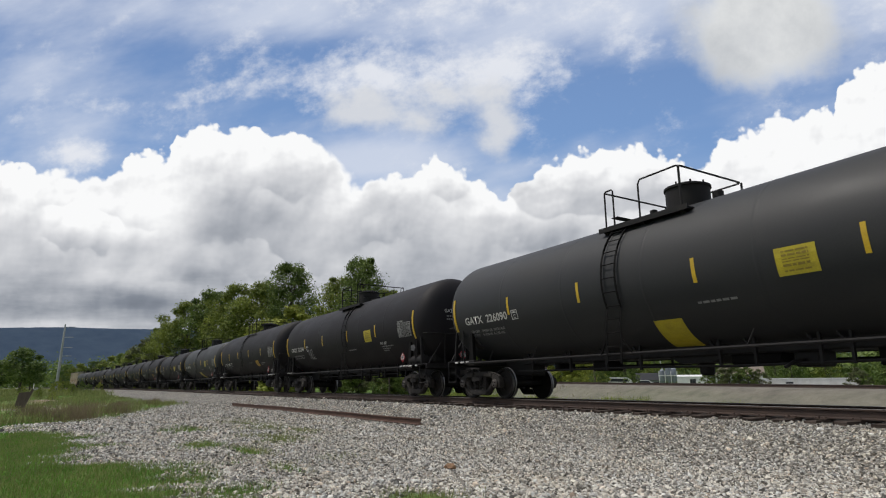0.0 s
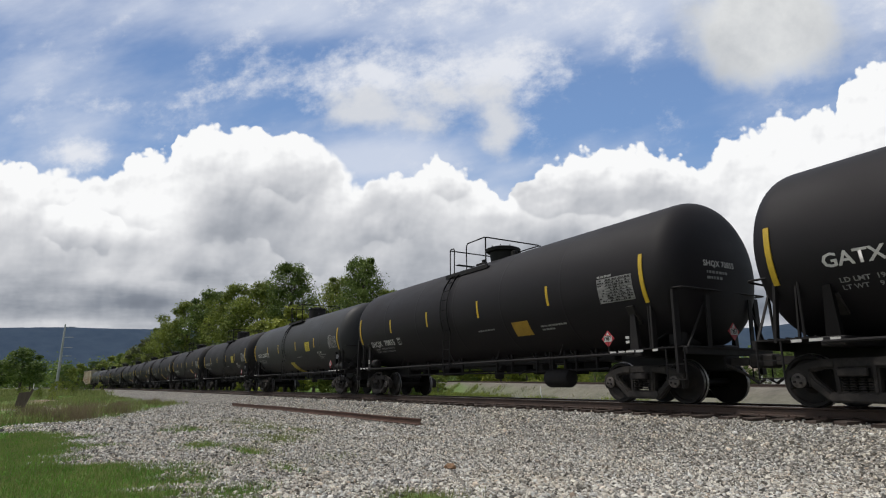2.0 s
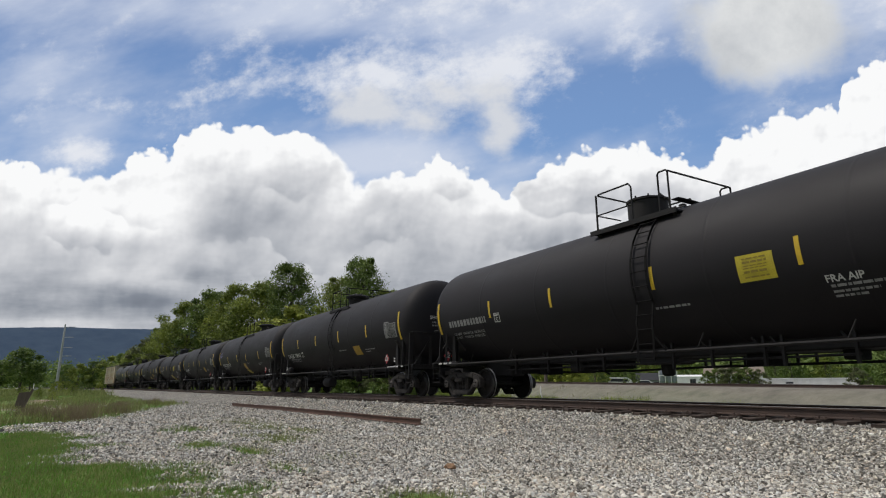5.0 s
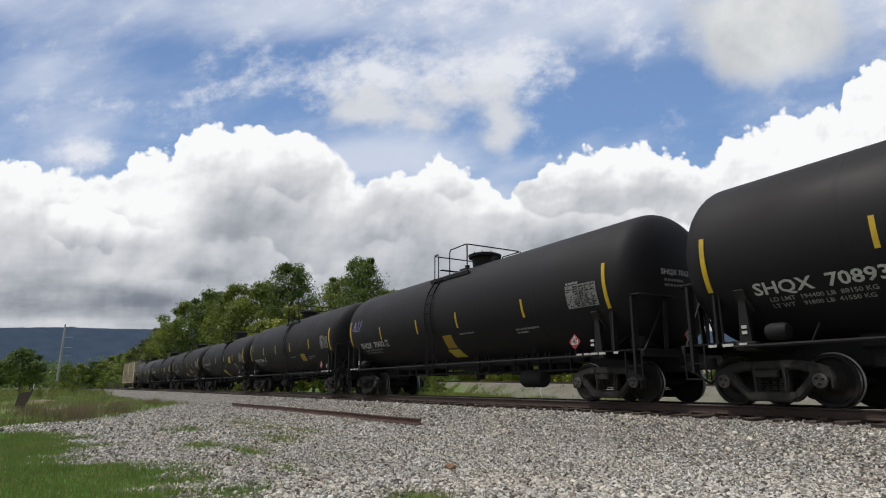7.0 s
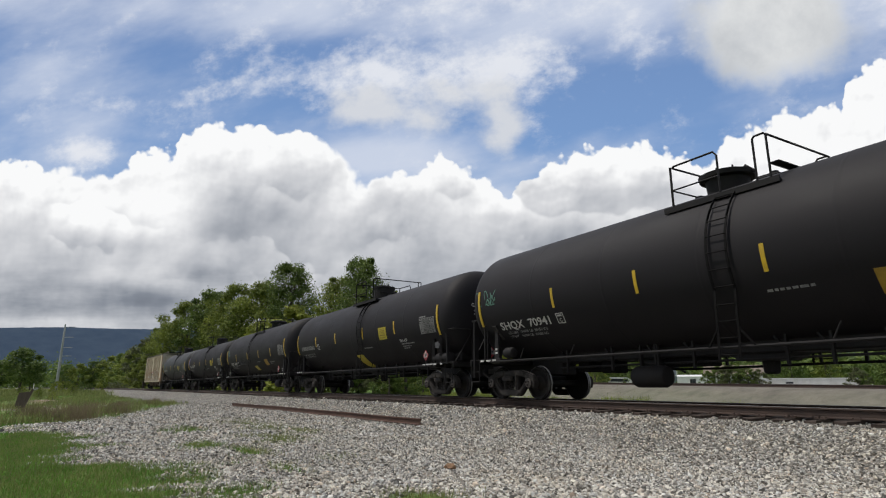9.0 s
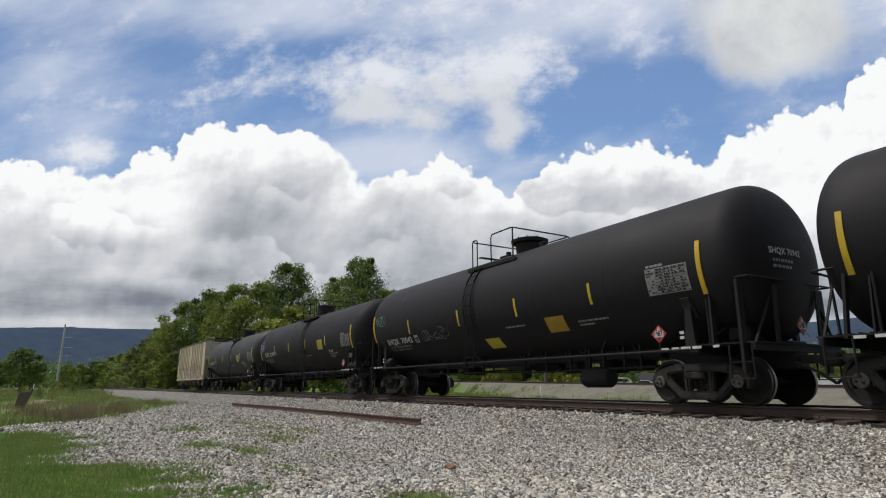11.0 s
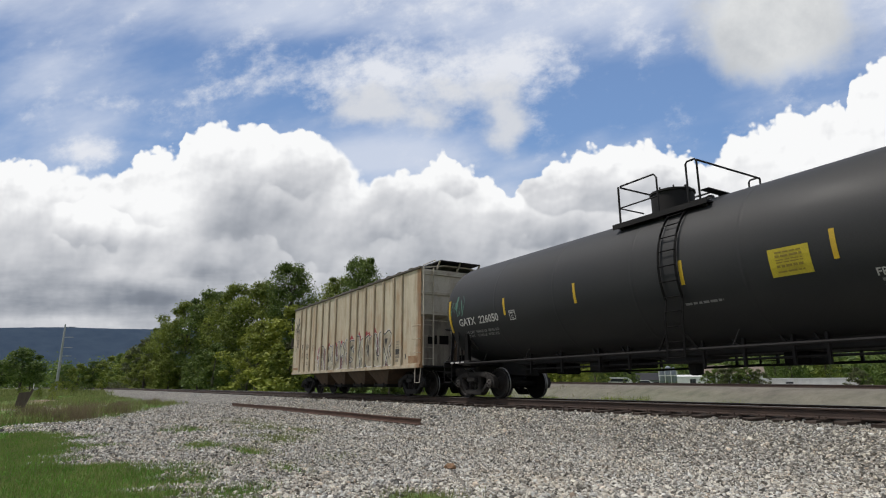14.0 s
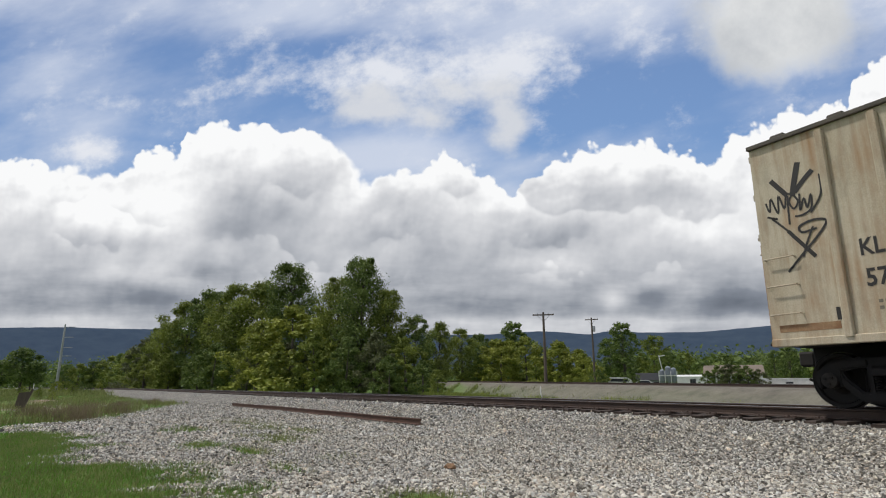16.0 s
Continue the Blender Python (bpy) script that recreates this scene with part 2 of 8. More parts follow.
# ---- sky: a far shell of cloud that drifts slowly ----
def cloud_material():
    m, nodes, links, b = material("cloudy_sky")
    nodes.remove(b)
    M = lambda *a, **k: math_node(nodes, links, *a, **k)
    tc = nodes.new("ShaderNodeTexCoord").outputs["Object"]
    sep = nodes.new("ShaderNodeSeparateXYZ")
    links.new(tc, sep.inputs[0])
    depth = M("MULTIPLY", sep.outputs[2], -1.0)
    U = M("MULTIPLY_ADD", M("DIVIDE", sep.outputs[0], depth), 1.031, 0.784)
    V = M("MULTIPLY_ADD", M("DIVIDE", sep.outputs[1], depth), -1.031, 0.441)
    com = nodes.new("ShaderNodeCombineXYZ")
    links.new(U, com.inputs[0])
    links.new(V, com.inputs[1])
    P = com.outputs[0]

    def smooth(x, lo, hi, a=0.0, c=1.0):
        n = nodes.new("ShaderNodeMapRange")
        n.interpolation_type = "SMOOTHSTEP"
        links.new(x, n.inputs[0])
        for k, v in zip((1, 2, 3, 4), (lo, hi, a, c)):
            n.inputs[k].default_value = v
        return n.outputs[0]

    def blob(cx, cy, rx, ry, height=1.0):
        dx = M("DIVIDE", M("SUBTRACT", U, cx), rx)
        dy = M("DIVIDE", M("SUBTRACT", V, cy), ry)
        d = M("ADD", M("MULTIPLY", dx, dx), M("MULTIPLY", dy, dy))
        return M("MULTIPLY", M("EXPONENT", M("MULTIPLY", d, -1.0)), height)

    # clear sky, deeper blue upwards
    blue = ramp_node(nodes, ((0.0, (0.105, 0.215, 0.47)), (0.25, (0.14, 0.285, 0.57)), (0.45, (0.30, 0.45, 0.69)), (0.7, (0.5, 0.6, 0.75))))
    links.new(V, blue.inputs[0])
    tilt = nodes.new("ShaderNodeMapping")
    tilt.inputs["Rotation"].default_value = (0, 0, radians(14))
    links.new(P, tilt.inputs["Vector"])
    T = tilt.outputs[0]
    # thin high veil
    v1 = noise_node(nodes, links, T, 1.0, 6.0, 0.55, (2.2, 5.5, 1))
    veil = M("ADD", v1, M("MULTIPLY", smooth(V, 0.0, 0.09, 1.0, 0.0), 0.18))
    for c in ((0.28, 0.12, 0.10, 0.045, -0.15), (1.08, 0.17, 0.16, 0.055, -0.22), (0.95, 0.25, 0.07, 0.04, -0.16), (0.47, 0.11, 0.10, 0.03, -0.12), (0.80, 0.215, 0.05, 0.03, -0.15), (0.07, 0.12, 0.12, 0.05, 0.10), (0.05, 0.2, 0.12, 0.06, 0.06),
              (0.69, 0.285, 0.14, 0.030, 0.26), (0.72, 0.06, 0.2, 0.04, 0.10)):
        veil = M("ADD", veil, blob(*c))
    sky = mix_node(nodes, links, smooth(veil, 0.36, 0.78, 0.09, 0.84), blue.outputs[0], (0.66, 0.71, 0.82))
    # dappled patches
    d1 = noise_node(nodes, links, T, 1.0, 7.0, 0.60, (5.5, 8.5, 1))
    d2 = noise_node(nodes, links, T, 1.0, 6.0, 0.65, (24.0, 32.0, 1))
    dap = M("ADD", M("MULTIPLY", d1, 0.62), M("MULTIPLY_ADD", d2, 0.44, -0.02))
    for c in ((0.62, 0.14, 0.17, 0.045, 0.22), (0.86, 0.125, 0.17, 0.05, 0.26), (0.42, 0.16, 0.07, 0.02, 0.12), (1.10, 0.07, 0.05, 0.03, 0.18), (0.34, 0.18, 0.05, 0.02, 0.10),
              (0.14, 0.27, 0.055, 0.025, 0.34), (0.16, 0.185, 0.08, 0.02, 0.12), (0.80, 0.0, 0.30, 0.05, 0.12)):
        dap = M("ADD", dap, blob(*c))
    sky = mix_node(nodes, links, smooth(dap, 0.52, 0.84, 0.0, 0.92), sky, (0.80, 0.82, 0.87))
    # soft grey-white tufts hanging below the patches
    t1 = noise_node(nodes, links, P, 11.0, 6.0, 0.55, (1.0, 1.3, 1))
    tuft = M("ADD", M("ADD", M("MULTIPLY", t1, 0.75), blob(0.665, 0.200, 0.115, 0.048, 0.44)), M("ADD", blob(0.88, 0.215, 0.046, 0.062, 0.46), blob(0.82, 0.165, 0.10, 0.03, 0.28)))
    sky = mix_node(nodes, links, smooth(tuft, 0.50, 0.80, 0.0, 0.88), sky, (0.70, 0.715, 0.745))
    # one pale rounded puff
    p1 = noise_node(nodes, links, P, 9.0, 6.0, 0.6)
    dx = M("DIVIDE", M("SUBTRACT", U, 1.35), 0.150)
    dy = M("DIVIDE", M("SUBTRACT", V, 0.045), 0.125)
    rr = M("ADD", M("SQRT", M("ADD", M("MULTIPLY", dx, dx), M("MULTIPLY", dy, dy))), M("MULTIPLY_ADD", p1, 0.9, -0.45))
    puff_col = ramp_node(nodes, ((0.3, (0.58, 0.595, 0.605)), (0.7, (0.82, 0.825, 0.81))))
    links.new(M("ADD", p1, blob(1.33, 0.08, 0.09, 0.05, -0.12)), puff_col.inputs[0])
    sky = mix_node(nodes, links, smooth(rr, 0.60, 1.15, 0.92, 0.0), sky, puff_col.outputs[0])
    # the bank of cumulus: its upper edge along U
    heights = ((0.0, 0.285), (0.065, 0.300), (0.12, 0.312), (0.15, 0.268), (0.19, 0.268), (0.20, 0.222), (0.235, 0.222), (0.275, 0.222), (0.345, 0.236), (0.375, 0.262),
               (0.395, 0.322), (0.44, 0.312), (0.475, 0.296), (0.495, 0.270), (0.525, 0.305), (0.57, 0.350), (0.605, 0.297), (0.65, 0.268), (0.70, 0.250), (0.75, 0.275),
               (0.785, 0.292), (0.81, 0.250), (0.89, 0.195), (0.942, 0.192), (0.952, 0.138), (1.0, 0.098))
    w1 = noise_node(nodes, links, P, 9.0, 4.0, 0.55)
    edge = ramp_node(nodes, tuple((a, h - 0.004) for a, h in heights))
    links.new(M("MULTIPLY_ADD", M("SUBTRACT", w1, 0.5), 0.025, M("DIVIDE", U, 1.568)), edge.inputs[0])

    def shifted(vec, dx, dy):
        n = nodes.new("ShaderNodeVectorMath")
        n.operation = "ADD"
        links.new(vec, n.inputs[0])
        n.inputs[1].default_value = (dx, dy, 0.0)
        return n.outputs[0]

    warp = nodes.new("ShaderNodeVectorMath")
    warp.operation = "MULTIPLY_ADD"
    wn3 = nodes.new("ShaderNodeTexNoise")
    wn3.inputs["Scale"].default_value, wn3.inputs["Detail"].default_value = 8.0, 3.0
    links.new(P, wn3.inputs["Vector"])
    links.new(wn3.outputs["Color"], warp.inputs[0])
    warp.inputs[1].default_value = (0.022, 0.022, 0.0)
    links.new(P, warp.inputs[2])
    W = warp.outputs[0]

    def heads(vec, scale, detail, rough):
        """Rounded heads with creases between them."""
        v = nodes.new("ShaderNodeTexVoronoi")
        v.voronoi_dimensions, v.feature = "2D", "SMOOTH_F1"
        v.inputs["Scale"].default_value, v.inputs["Smoothness"].default_value = scale, 0.45
        v.inputs["Detail"].default_value, v.inputs["Roughness"].default_value = detail, rough
        links.new(vec, v.inputs["Vector"])
        return v.outputs["Distance"]

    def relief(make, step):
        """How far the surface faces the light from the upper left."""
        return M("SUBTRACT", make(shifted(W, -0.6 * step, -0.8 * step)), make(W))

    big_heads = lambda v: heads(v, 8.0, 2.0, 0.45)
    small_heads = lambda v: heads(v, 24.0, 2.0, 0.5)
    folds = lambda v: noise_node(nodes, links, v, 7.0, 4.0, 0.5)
    bump_h = M("MULTIPLY_ADD", heads(W, 26.0, 2.0, 0.5), -0.030, 0.012)
    below = M("ADD", M("SUBTRACT", V, edge.outputs[0]), bump_h)
    fine = noise_node(nodes, links, P, 40.0, 6.0, 0.62)
    below = M("MULTIPLY_ADD", M("SUBTRACT", fine, 0.5), 0.012, below)
    soft = M("ADD", M("ADD", blob(0.60, 0.30, 0.05, 0.05, 0.012), blob(0.14, 0.30, 0.05, 0.02, 0.008)), 0.0042)
    bank = smooth(M("DIVIDE", below, soft), -0.9, 1.1)
    # light and grey in the bank
    level = ramp_node(nodes, ((0.0, 1.0), (0.28, 0.99), (0.33, 0.91), (0.38, 0.80), (0.44, 0.70), (0.48, 0.63), (0.515, 0.50), (0.545, 0.40), (0.562, 0.47), (0.574, 0.66), (0.6, 0.66)))
    links.new(M("MULTIPLY_ADD", M("SUBTRACT", w1, 0.5), 0.03, V), level.inputs[0])
    layer = noise_node(nodes, links, P, 1.0, 6.0, 0.6, (5.0, 24.0, 1))
    mid = noise_node(nodes, links, W, 6.0, 6.0, 0.52, (1.0, 1.4, 1))
    near_top = smooth(below, 0.03, 0.20, 1.0, 0.55)
    low = smooth(V, 0.42, 0.53)
    val = M("MULTIPLY_ADD", M("SUBTRACT", mid, 0.5), 0.42, level.outputs[0])
    val = M("MULTIPLY_ADD", M("MULTIPLY", M("SUBTRACT", layer, 0.5), low), 0.50, val)
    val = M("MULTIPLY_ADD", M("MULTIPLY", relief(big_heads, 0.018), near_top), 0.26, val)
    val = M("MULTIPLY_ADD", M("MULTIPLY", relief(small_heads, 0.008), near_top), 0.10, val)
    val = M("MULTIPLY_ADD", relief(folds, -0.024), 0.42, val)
    val = M("ADD", val, smooth(below, 0.0, 0.05, 0.16, 0.0))
    # nearer heads that stand in front: a bright crisp crest, a soft shade below it and the shade of the mass behind above it
    for k, (base, swing, freq, size, much) in enumerate(((0.335, 0.11, 4.2, 15.0, 0.14), (0.405, 0.10, 5.0, 18.0, 0.13), (0.475, 0.06, 6.0, 22.0, 0.09))):
        along = noise_node(nodes, links, shifted(P, 3.1 * k + 1.7, 0.0), freq, 1.0, 0.5, (1.0, 0.25, 1))
        crest = M("MULTIPLY_ADD", M("SUBTRACT", along, 0.5), swing * 2.0, base)
        crest = M("MULTIPLY_ADD", heads(shifted(W, 0.37 * k, 0.21 * k), size, 1.0, 0.45), 0.042, crest)
        under = M("SUBTRACT", M("MULTIPLY_ADD", M("SUBTRACT", fine, 0.5), 0.010, V), crest)
        shown = smooth(noise_node(nodes, links, shifted(P, 0.0, 2.3 * k + 0.9), 4.5, 2.0, 0.5), 0.44, 0.60)
        face = M("MULTIPLY", smooth(under, -0.005, 0.010), smooth(under, 0.012, 0.085, 1.0, 0.0))
        behind = M("MULTIPLY", smooth(under, -0.05, -0.002), smooth(under, -0.002, 0.004, 1.0, 0.0))
        val = M("MULTIPLY_ADD", M("MULTIPLY", face, shown), much, val)
        val = M("MULTIPLY_ADD", M("MULTIPLY", behind, shown), -0.35 * much, val)
    for c in ((0.07, 0.34, 0.12, 0.05, 0.10), (0.15, 0.385, 0.10, 0.04, 0.12), (0.13, 0.45, 0.07, 0.03, -0.08), (0.30, 0.40, 0.06, 0.05, 0.16), (0.25, 0.345, 0.08, 0.05, 0.06), (0.44, 0.36, 0.09, 0.06, -0.15),
              (0.49, 0.39, 0.10, 0.05, -0.15), (0.39, 0.41, 0.06, 0.03, -0.14), (0.54, 0.33, 0.05, 0.05, -0.12), (0.265, 0.50, 0.06, 0.02, 0.14), (0.24, 0.535, 0.07, 0.016, -0.28), (0.35, 0.49, 0.05, 0.02, -0.16)):
        val = M("ADD", val, blob(*c))
    for c in ((0.70, 0.42, 0.08, 0.04, -0.10), (0.66, 0.39, 0.02, 0.015, 0.14), (0.76, 0.45, 0.08, 0.04, -0.14), (0.68, 0.35, 0.05, 0.04, -0.10), (0.95, 0.43, 0.08, 0.05, -0.08), (1.02, 0.40, 0.06, 0.04, -0.10),
              (1.05, 0.35, 0.05, 0.03, -0.18), (1.16, 0.34, 0.06, 0.03, -0.20), (1.28, 0.43, 0.07, 0.03, 0.18), (0.95, 0.473, 0.09, 0.016, 0.20), (1.0, 0.52, 0.04, 0.02, -0.10), (0.87, 0.55, 0.06, 0.02, -0.06),
              (1.07, 0.54, 0.03, 0.02, 0.30), (1.13, 0.53, 0.03, 0.015, -0.25), (1.20, 0.54, 0.04, 0.02, 0.10), (1.31, 0.54, 0.10, 0.025, -0.32), (1.33, 0.50, 0.08, 0.03, -0.10), (1.40, 0.33, 0.20, 0.10, 0.10)):
        val = M("ADD", val, blob(*c))
    tone = ramp_node(nodes, ((0.0, (0.13, 0.15, 0.185)), (0.3, (0.235, 0.26, 0.305)), (0.55, (0.44, 0.46, 0.50)), (0.8, (0.68, 0.69, 0.715)), (1.0, (0.95, 0.955, 0.96))))
    links.new(val, tone.inputs[0])
    col = mix_node(nodes, links, bank, sky, tone.outputs[0])
    em = nodes.new("ShaderNodeEmission")
    links.new(col, em.inputs[0])
    links.new(em.outputs[0], nodes["Material Output"].inputs["Surface"])
    return m


def sky_shell():
    bm = bmesh.new()
    nu, nv, far = 64, 48, 4400.0
    grid = [[bm.verts.new(Vector((-1.15 + 2.3 * i / nu, -0.33 + 1.05 * j / nv, -1)).normalized() * far) for i in range(nu + 1)] for j in range(nv + 1)]
    for j in range(nv):
        for i in range(nu):
            bm.faces.new((grid[j][i], grid[j][i + 1], grid[j + 1][i + 1], grid[j + 1][i]))
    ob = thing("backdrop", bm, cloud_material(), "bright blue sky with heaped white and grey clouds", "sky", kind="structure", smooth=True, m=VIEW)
    return ob


backdrop = sky_shell()


# ---- ground ----
_S = np.arange(-700.0, 1500.0, 5.0)
_T = np.array([track_at(float(s)) for s in _S])
_o = np.argsort(_T[:, 0])
TX, TY, TA = _T[_o, 0], _T[_o, 1], _T[_o, 2]


def beside(x, y):
    """Metres from the track's middle, positive towards the camera's side."""
    return (np.interp(x, TX, TY) - y) * np.cos(np.interp(x, TX, TA))


def wave(x, y, k, seed):
    r = np.random.RandomState(seed)
    out = 0.0
    for i in range(7):
        a, f, ph = r.uniform(0, 6.28), k * r.uniform(0.6, 1.7), r.uniform(0, 6.28)
        out = out + np.sin((x * np.cos(a) + y * np.sin(a)) * f + ph)
    return out / 7


def sstep(v, lo, hi):
    t = np.clip((v - lo) / (hi - lo), 0, 1)
    return t * t * (3 - 2 * t)


def bank_line(x):
    return 32.2 - 0.226 * (x + 13.7)


def bank_top(x):
    return np.clip(0.93 - 0.0118 * (x + 13.7), 0.6, 1.9)


def ground_z(x, y):
    b = beside(x, y)
    z = 0.508 * (1 - sstep(np.abs(b), 1.12, 3.8))
    c = y - bank_line(x)
    fade = sstep(x, -160, -95)
    z2 = bank_top(x) * sstep(c, -4.5, -1.0) * (1 - 0.6 * sstep(c, 6, 30)) * fade
    r = np.hypot(x, y)
    z = z + z2 + 0.05 * wave(x, y, 0.5, 3) * (np.abs(b) > 3) * sstep(r, 4, 12) + 0.012 * wave(x, y, 3.0, 5)
    return z - 0.6 * sstep(r, 300, 1500)


GRASS_X = (-600, -240, -120, -92, -50, -43, -38, -31, -26, -24, -22.6, -18.5, -17.6, -16, -13.5, -11.7, -10.5, -10.2, -9.7, -8.1, -6.6, 0, 60)
GRASS_Y = (-80, -17, 1.0, 1.8, 4.0, 5.3, 3.9, 1.6, 0.8, -0.3, -1.9, -1.8, -1.1, -0.2, 0.05, -0.25, -0.2, 1.1, 1.3, 1.25, 1.5, 1.7, 2.0)


def grass_amount(x, y):
    b = beside(x, y)
    edge = np.interp(x, GRASS_X, GRASS_Y)
    near = np.maximum(sstep(-x, 100, 135) * sstep(b, 3.5, 5.0), 0) + 0 * b
    near = np.maximum(near, sstep(edge - y + 0.6 * wave(x, y, 1.6, 11) + 0.9 * wave(x, y, 5.0, 12), -0.6, 0.7))
    bare = sstep(wave(x, y, 0.35, 21) + 0.4 * wave(x, y, 1.3, 22), 0.12, 0.5) * sstep(-x, 22, 26) * (1 - sstep(-x, 45, 60)) * 0.5
    bare = np.maximum(bare, 0.85 * np.exp(-(((x + 57) / 7.0) ** 2 + ((y + 3.2) / 1.3) ** 2)))
    bare = np.maximum(bare, 0.7 * np.exp(-(((x + 19.5) / 1.8) ** 2 + ((y + 1.9) / 0.5) ** 2)))
    tuft = np.maximum(np.exp(-(((x + 13.6) / 1.3) ** 2 + ((y - 3.6) / 0.6) ** 2)) * 0.8, np.exp(-(((x + 5.7) / 0.5) ** 2 + ((y - 3.1) / 0.5) ** 2)))
    tuft = np.maximum(tuft, 0.55 * np.exp(-(((x + 18.0) / 3.5) ** 2 + ((y - 4.3) / 0.7) ** 2)))
    for tx, ty, rx, ry, k in ((-10.9, 2.5, 0.8, 0.35, 0.9), (-15.8, 4.9, 1.2, 0.3, 0.7), (-12.6, 2.0, 0.7, 0.4, 0.8), (-8.7, 2.6, 0.5, 0.25, 0.8), (-17.0, 2.2, 1.2, 0.5, 0.6), (-9.6, 3.6, 0.4, 0.3, 0.6)):
        tuft = np.maximum(tuft, k * np.exp(-(((x - tx) / rx) ** 2 + ((y - ty) / ry) ** 2)))
    tuft = tuft * sstep(wave(x, y, 4.0, 31), -0.4, 0.15)
    far = sstep(-b + 0.8 * wave(x, y, 0.5, 41), 4.5, 6.0)
    c = y - bank_line(x)
    on_bank = sstep(c + 0.7 * wave(x, y, 0.7, 45), -2.6, -1.6) * (1 - sstep(c, 6, 9)) * sstep(x, -160, -95)
    far = far * (0.16 + 0.84 * sstep(-x, 42, 78)) * (1 - on_bank) * (0.35 + 0.65 * sstep(wave(x, y, 0.4, 51) - 0.004 * (x + 45), -0.4, 0.15))
    return np.clip(np.maximum(near * (1 - bare), tuft) * (b > 0) + far * (b <= 0), 0, 1), np.clip(on_bank + sstep(-b, 3.5, 6) * (1 - far), 0, 1), near * bare


def ground_material():
    m, nodes, links, b = material("gravel_and_grass")
    tc = nodes.new("ShaderNodeTexCoord").outputs["Object"]

    def attr(name):
        a = nodes.new("ShaderNodeAttribute")
        a.attribute_name = name
        return a.outputs["Fac"]

    vor = nodes.new("ShaderNodeTexVoronoi")
    vor.inputs["Scale"].default_value = 23.0
    links.new(tc, vor.inputs["Vector"])
    stone = ramp_node(nodes, ((0.0, (0.10, 0.095, 0.088)), (0.35, (0.26, 0.25, 0.23)), (0.7, (0.38, 0.365, 0.335)), (1.0, (0.57, 0.55, 0.51))))
    sepc = nodes.new("ShaderNodeSeparateColor")
    links.new(vor.outputs["Color"], sepc.inputs[0])
    links.new(sepc.outputs[0], stone.inputs[0])
    # crevice shade is put into the colour: each stone darkens towards its edge
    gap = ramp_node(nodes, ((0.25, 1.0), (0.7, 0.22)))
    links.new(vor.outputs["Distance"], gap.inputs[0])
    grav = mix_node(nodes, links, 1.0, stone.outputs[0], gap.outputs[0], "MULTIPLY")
    dust = noise_node(nodes, links, tc, 0.45, 5.0)
    dr = ramp_node(nodes, ((0.4, 0.0), (0.7, 0.4)))
    links.new(dust, dr.inputs[0])
    grav = mix_node(nodes, links, dr.outputs[0], grav, (0.30, 0.27, 0.22))
    tan_n = noise_node(nodes, links, tc, 1.0, 8.0, 0.72)
    tan_c = ramp_node(nodes, ((0.3, (0.110, 0.101, 0.084)), (0.7, (0.222, 0.202, 0.165))))
    links.new(tan_n, tan_c.inputs[0])
    col = mix_node(nodes, links, attr("tan"), grav, tan_c.outputs[0])
    g1 = noise_node(nodes, links, tc, 0.8, 6.0, 0.6)
    g2 = noise_node(nodes, links, tc, 25.0, 4.0, 0.6)
    gc = ramp_node(nodes, ((0.3, (0.062, 0.140, 0.018)), (0.5, (0.105, 0.185, 0.032)), (0.7, (0.19, 0.205, 0.070))))
    links.new(math_node(nodes, links, "ADD", math_node(nodes, links, "MULTIPLY", g1, 0.7), math_node(nodes, links, "MULTIPLY", g2, 0.3)), gc.inputs[0])
    col = mix_node(nodes, links, attr("grass"), col, gc.outputs[0])
    bc = ramp_node(nodes, ((0.35, (0.20, 0.15, 0.105)), (0.65, (0.30, 0.20, 0.13))))
    links.new(g1, bc.inputs[0])
    col = mix_node(nodes, links, attr("earth"), col, bc.outputs[0])
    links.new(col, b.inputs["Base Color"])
    b.inputs["Roughness"].default_value = 0.95
    b.inputs["Specular IOR Level"].default_value = 0.2
    bp = nodes.new("ShaderNodeBump")
    bp.inputs["Strength"].default_value, bp.inputs["Distance"].default_value = 0.8, 0.03
    bp.invert = True
    links.new(vor.outputs["Distance"], bp.inputs["Height"])
    links.new(bp.outputs[0], b.inputs["Normal"])
    return m


def raw_mesh(name, verts, faces, mat, smooth=False):
    """A mesh from numpy arrays: verts (n, 3), faces (m, k)."""
    me = bpy.data.meshes.new(name)
    k = faces.shape[1]
    me.vertices.add(len(verts))
    me.vertices.foreach_set("co", np.ascontiguousarray(verts, dtype=np.float32).ravel())
    me.loops.add(faces.size)
    me.loops.foreach_set("vertex_index", np.ascontiguousarray(faces, dtype=np.int32).ravel())
    me.polygons.add(len(faces))
    me.polygons.foreach_set("loop_start", np.arange(0, faces.size, k, dtype=np.int32))
    me.polygons.foreach_set("use_smooth", np.full(len(faces), smooth))
    me.update(calc_edges=True)
    for x in mat if isinstance(mat, (list, tuple)) else (mat,):
        me.materials.append(x)
    return me


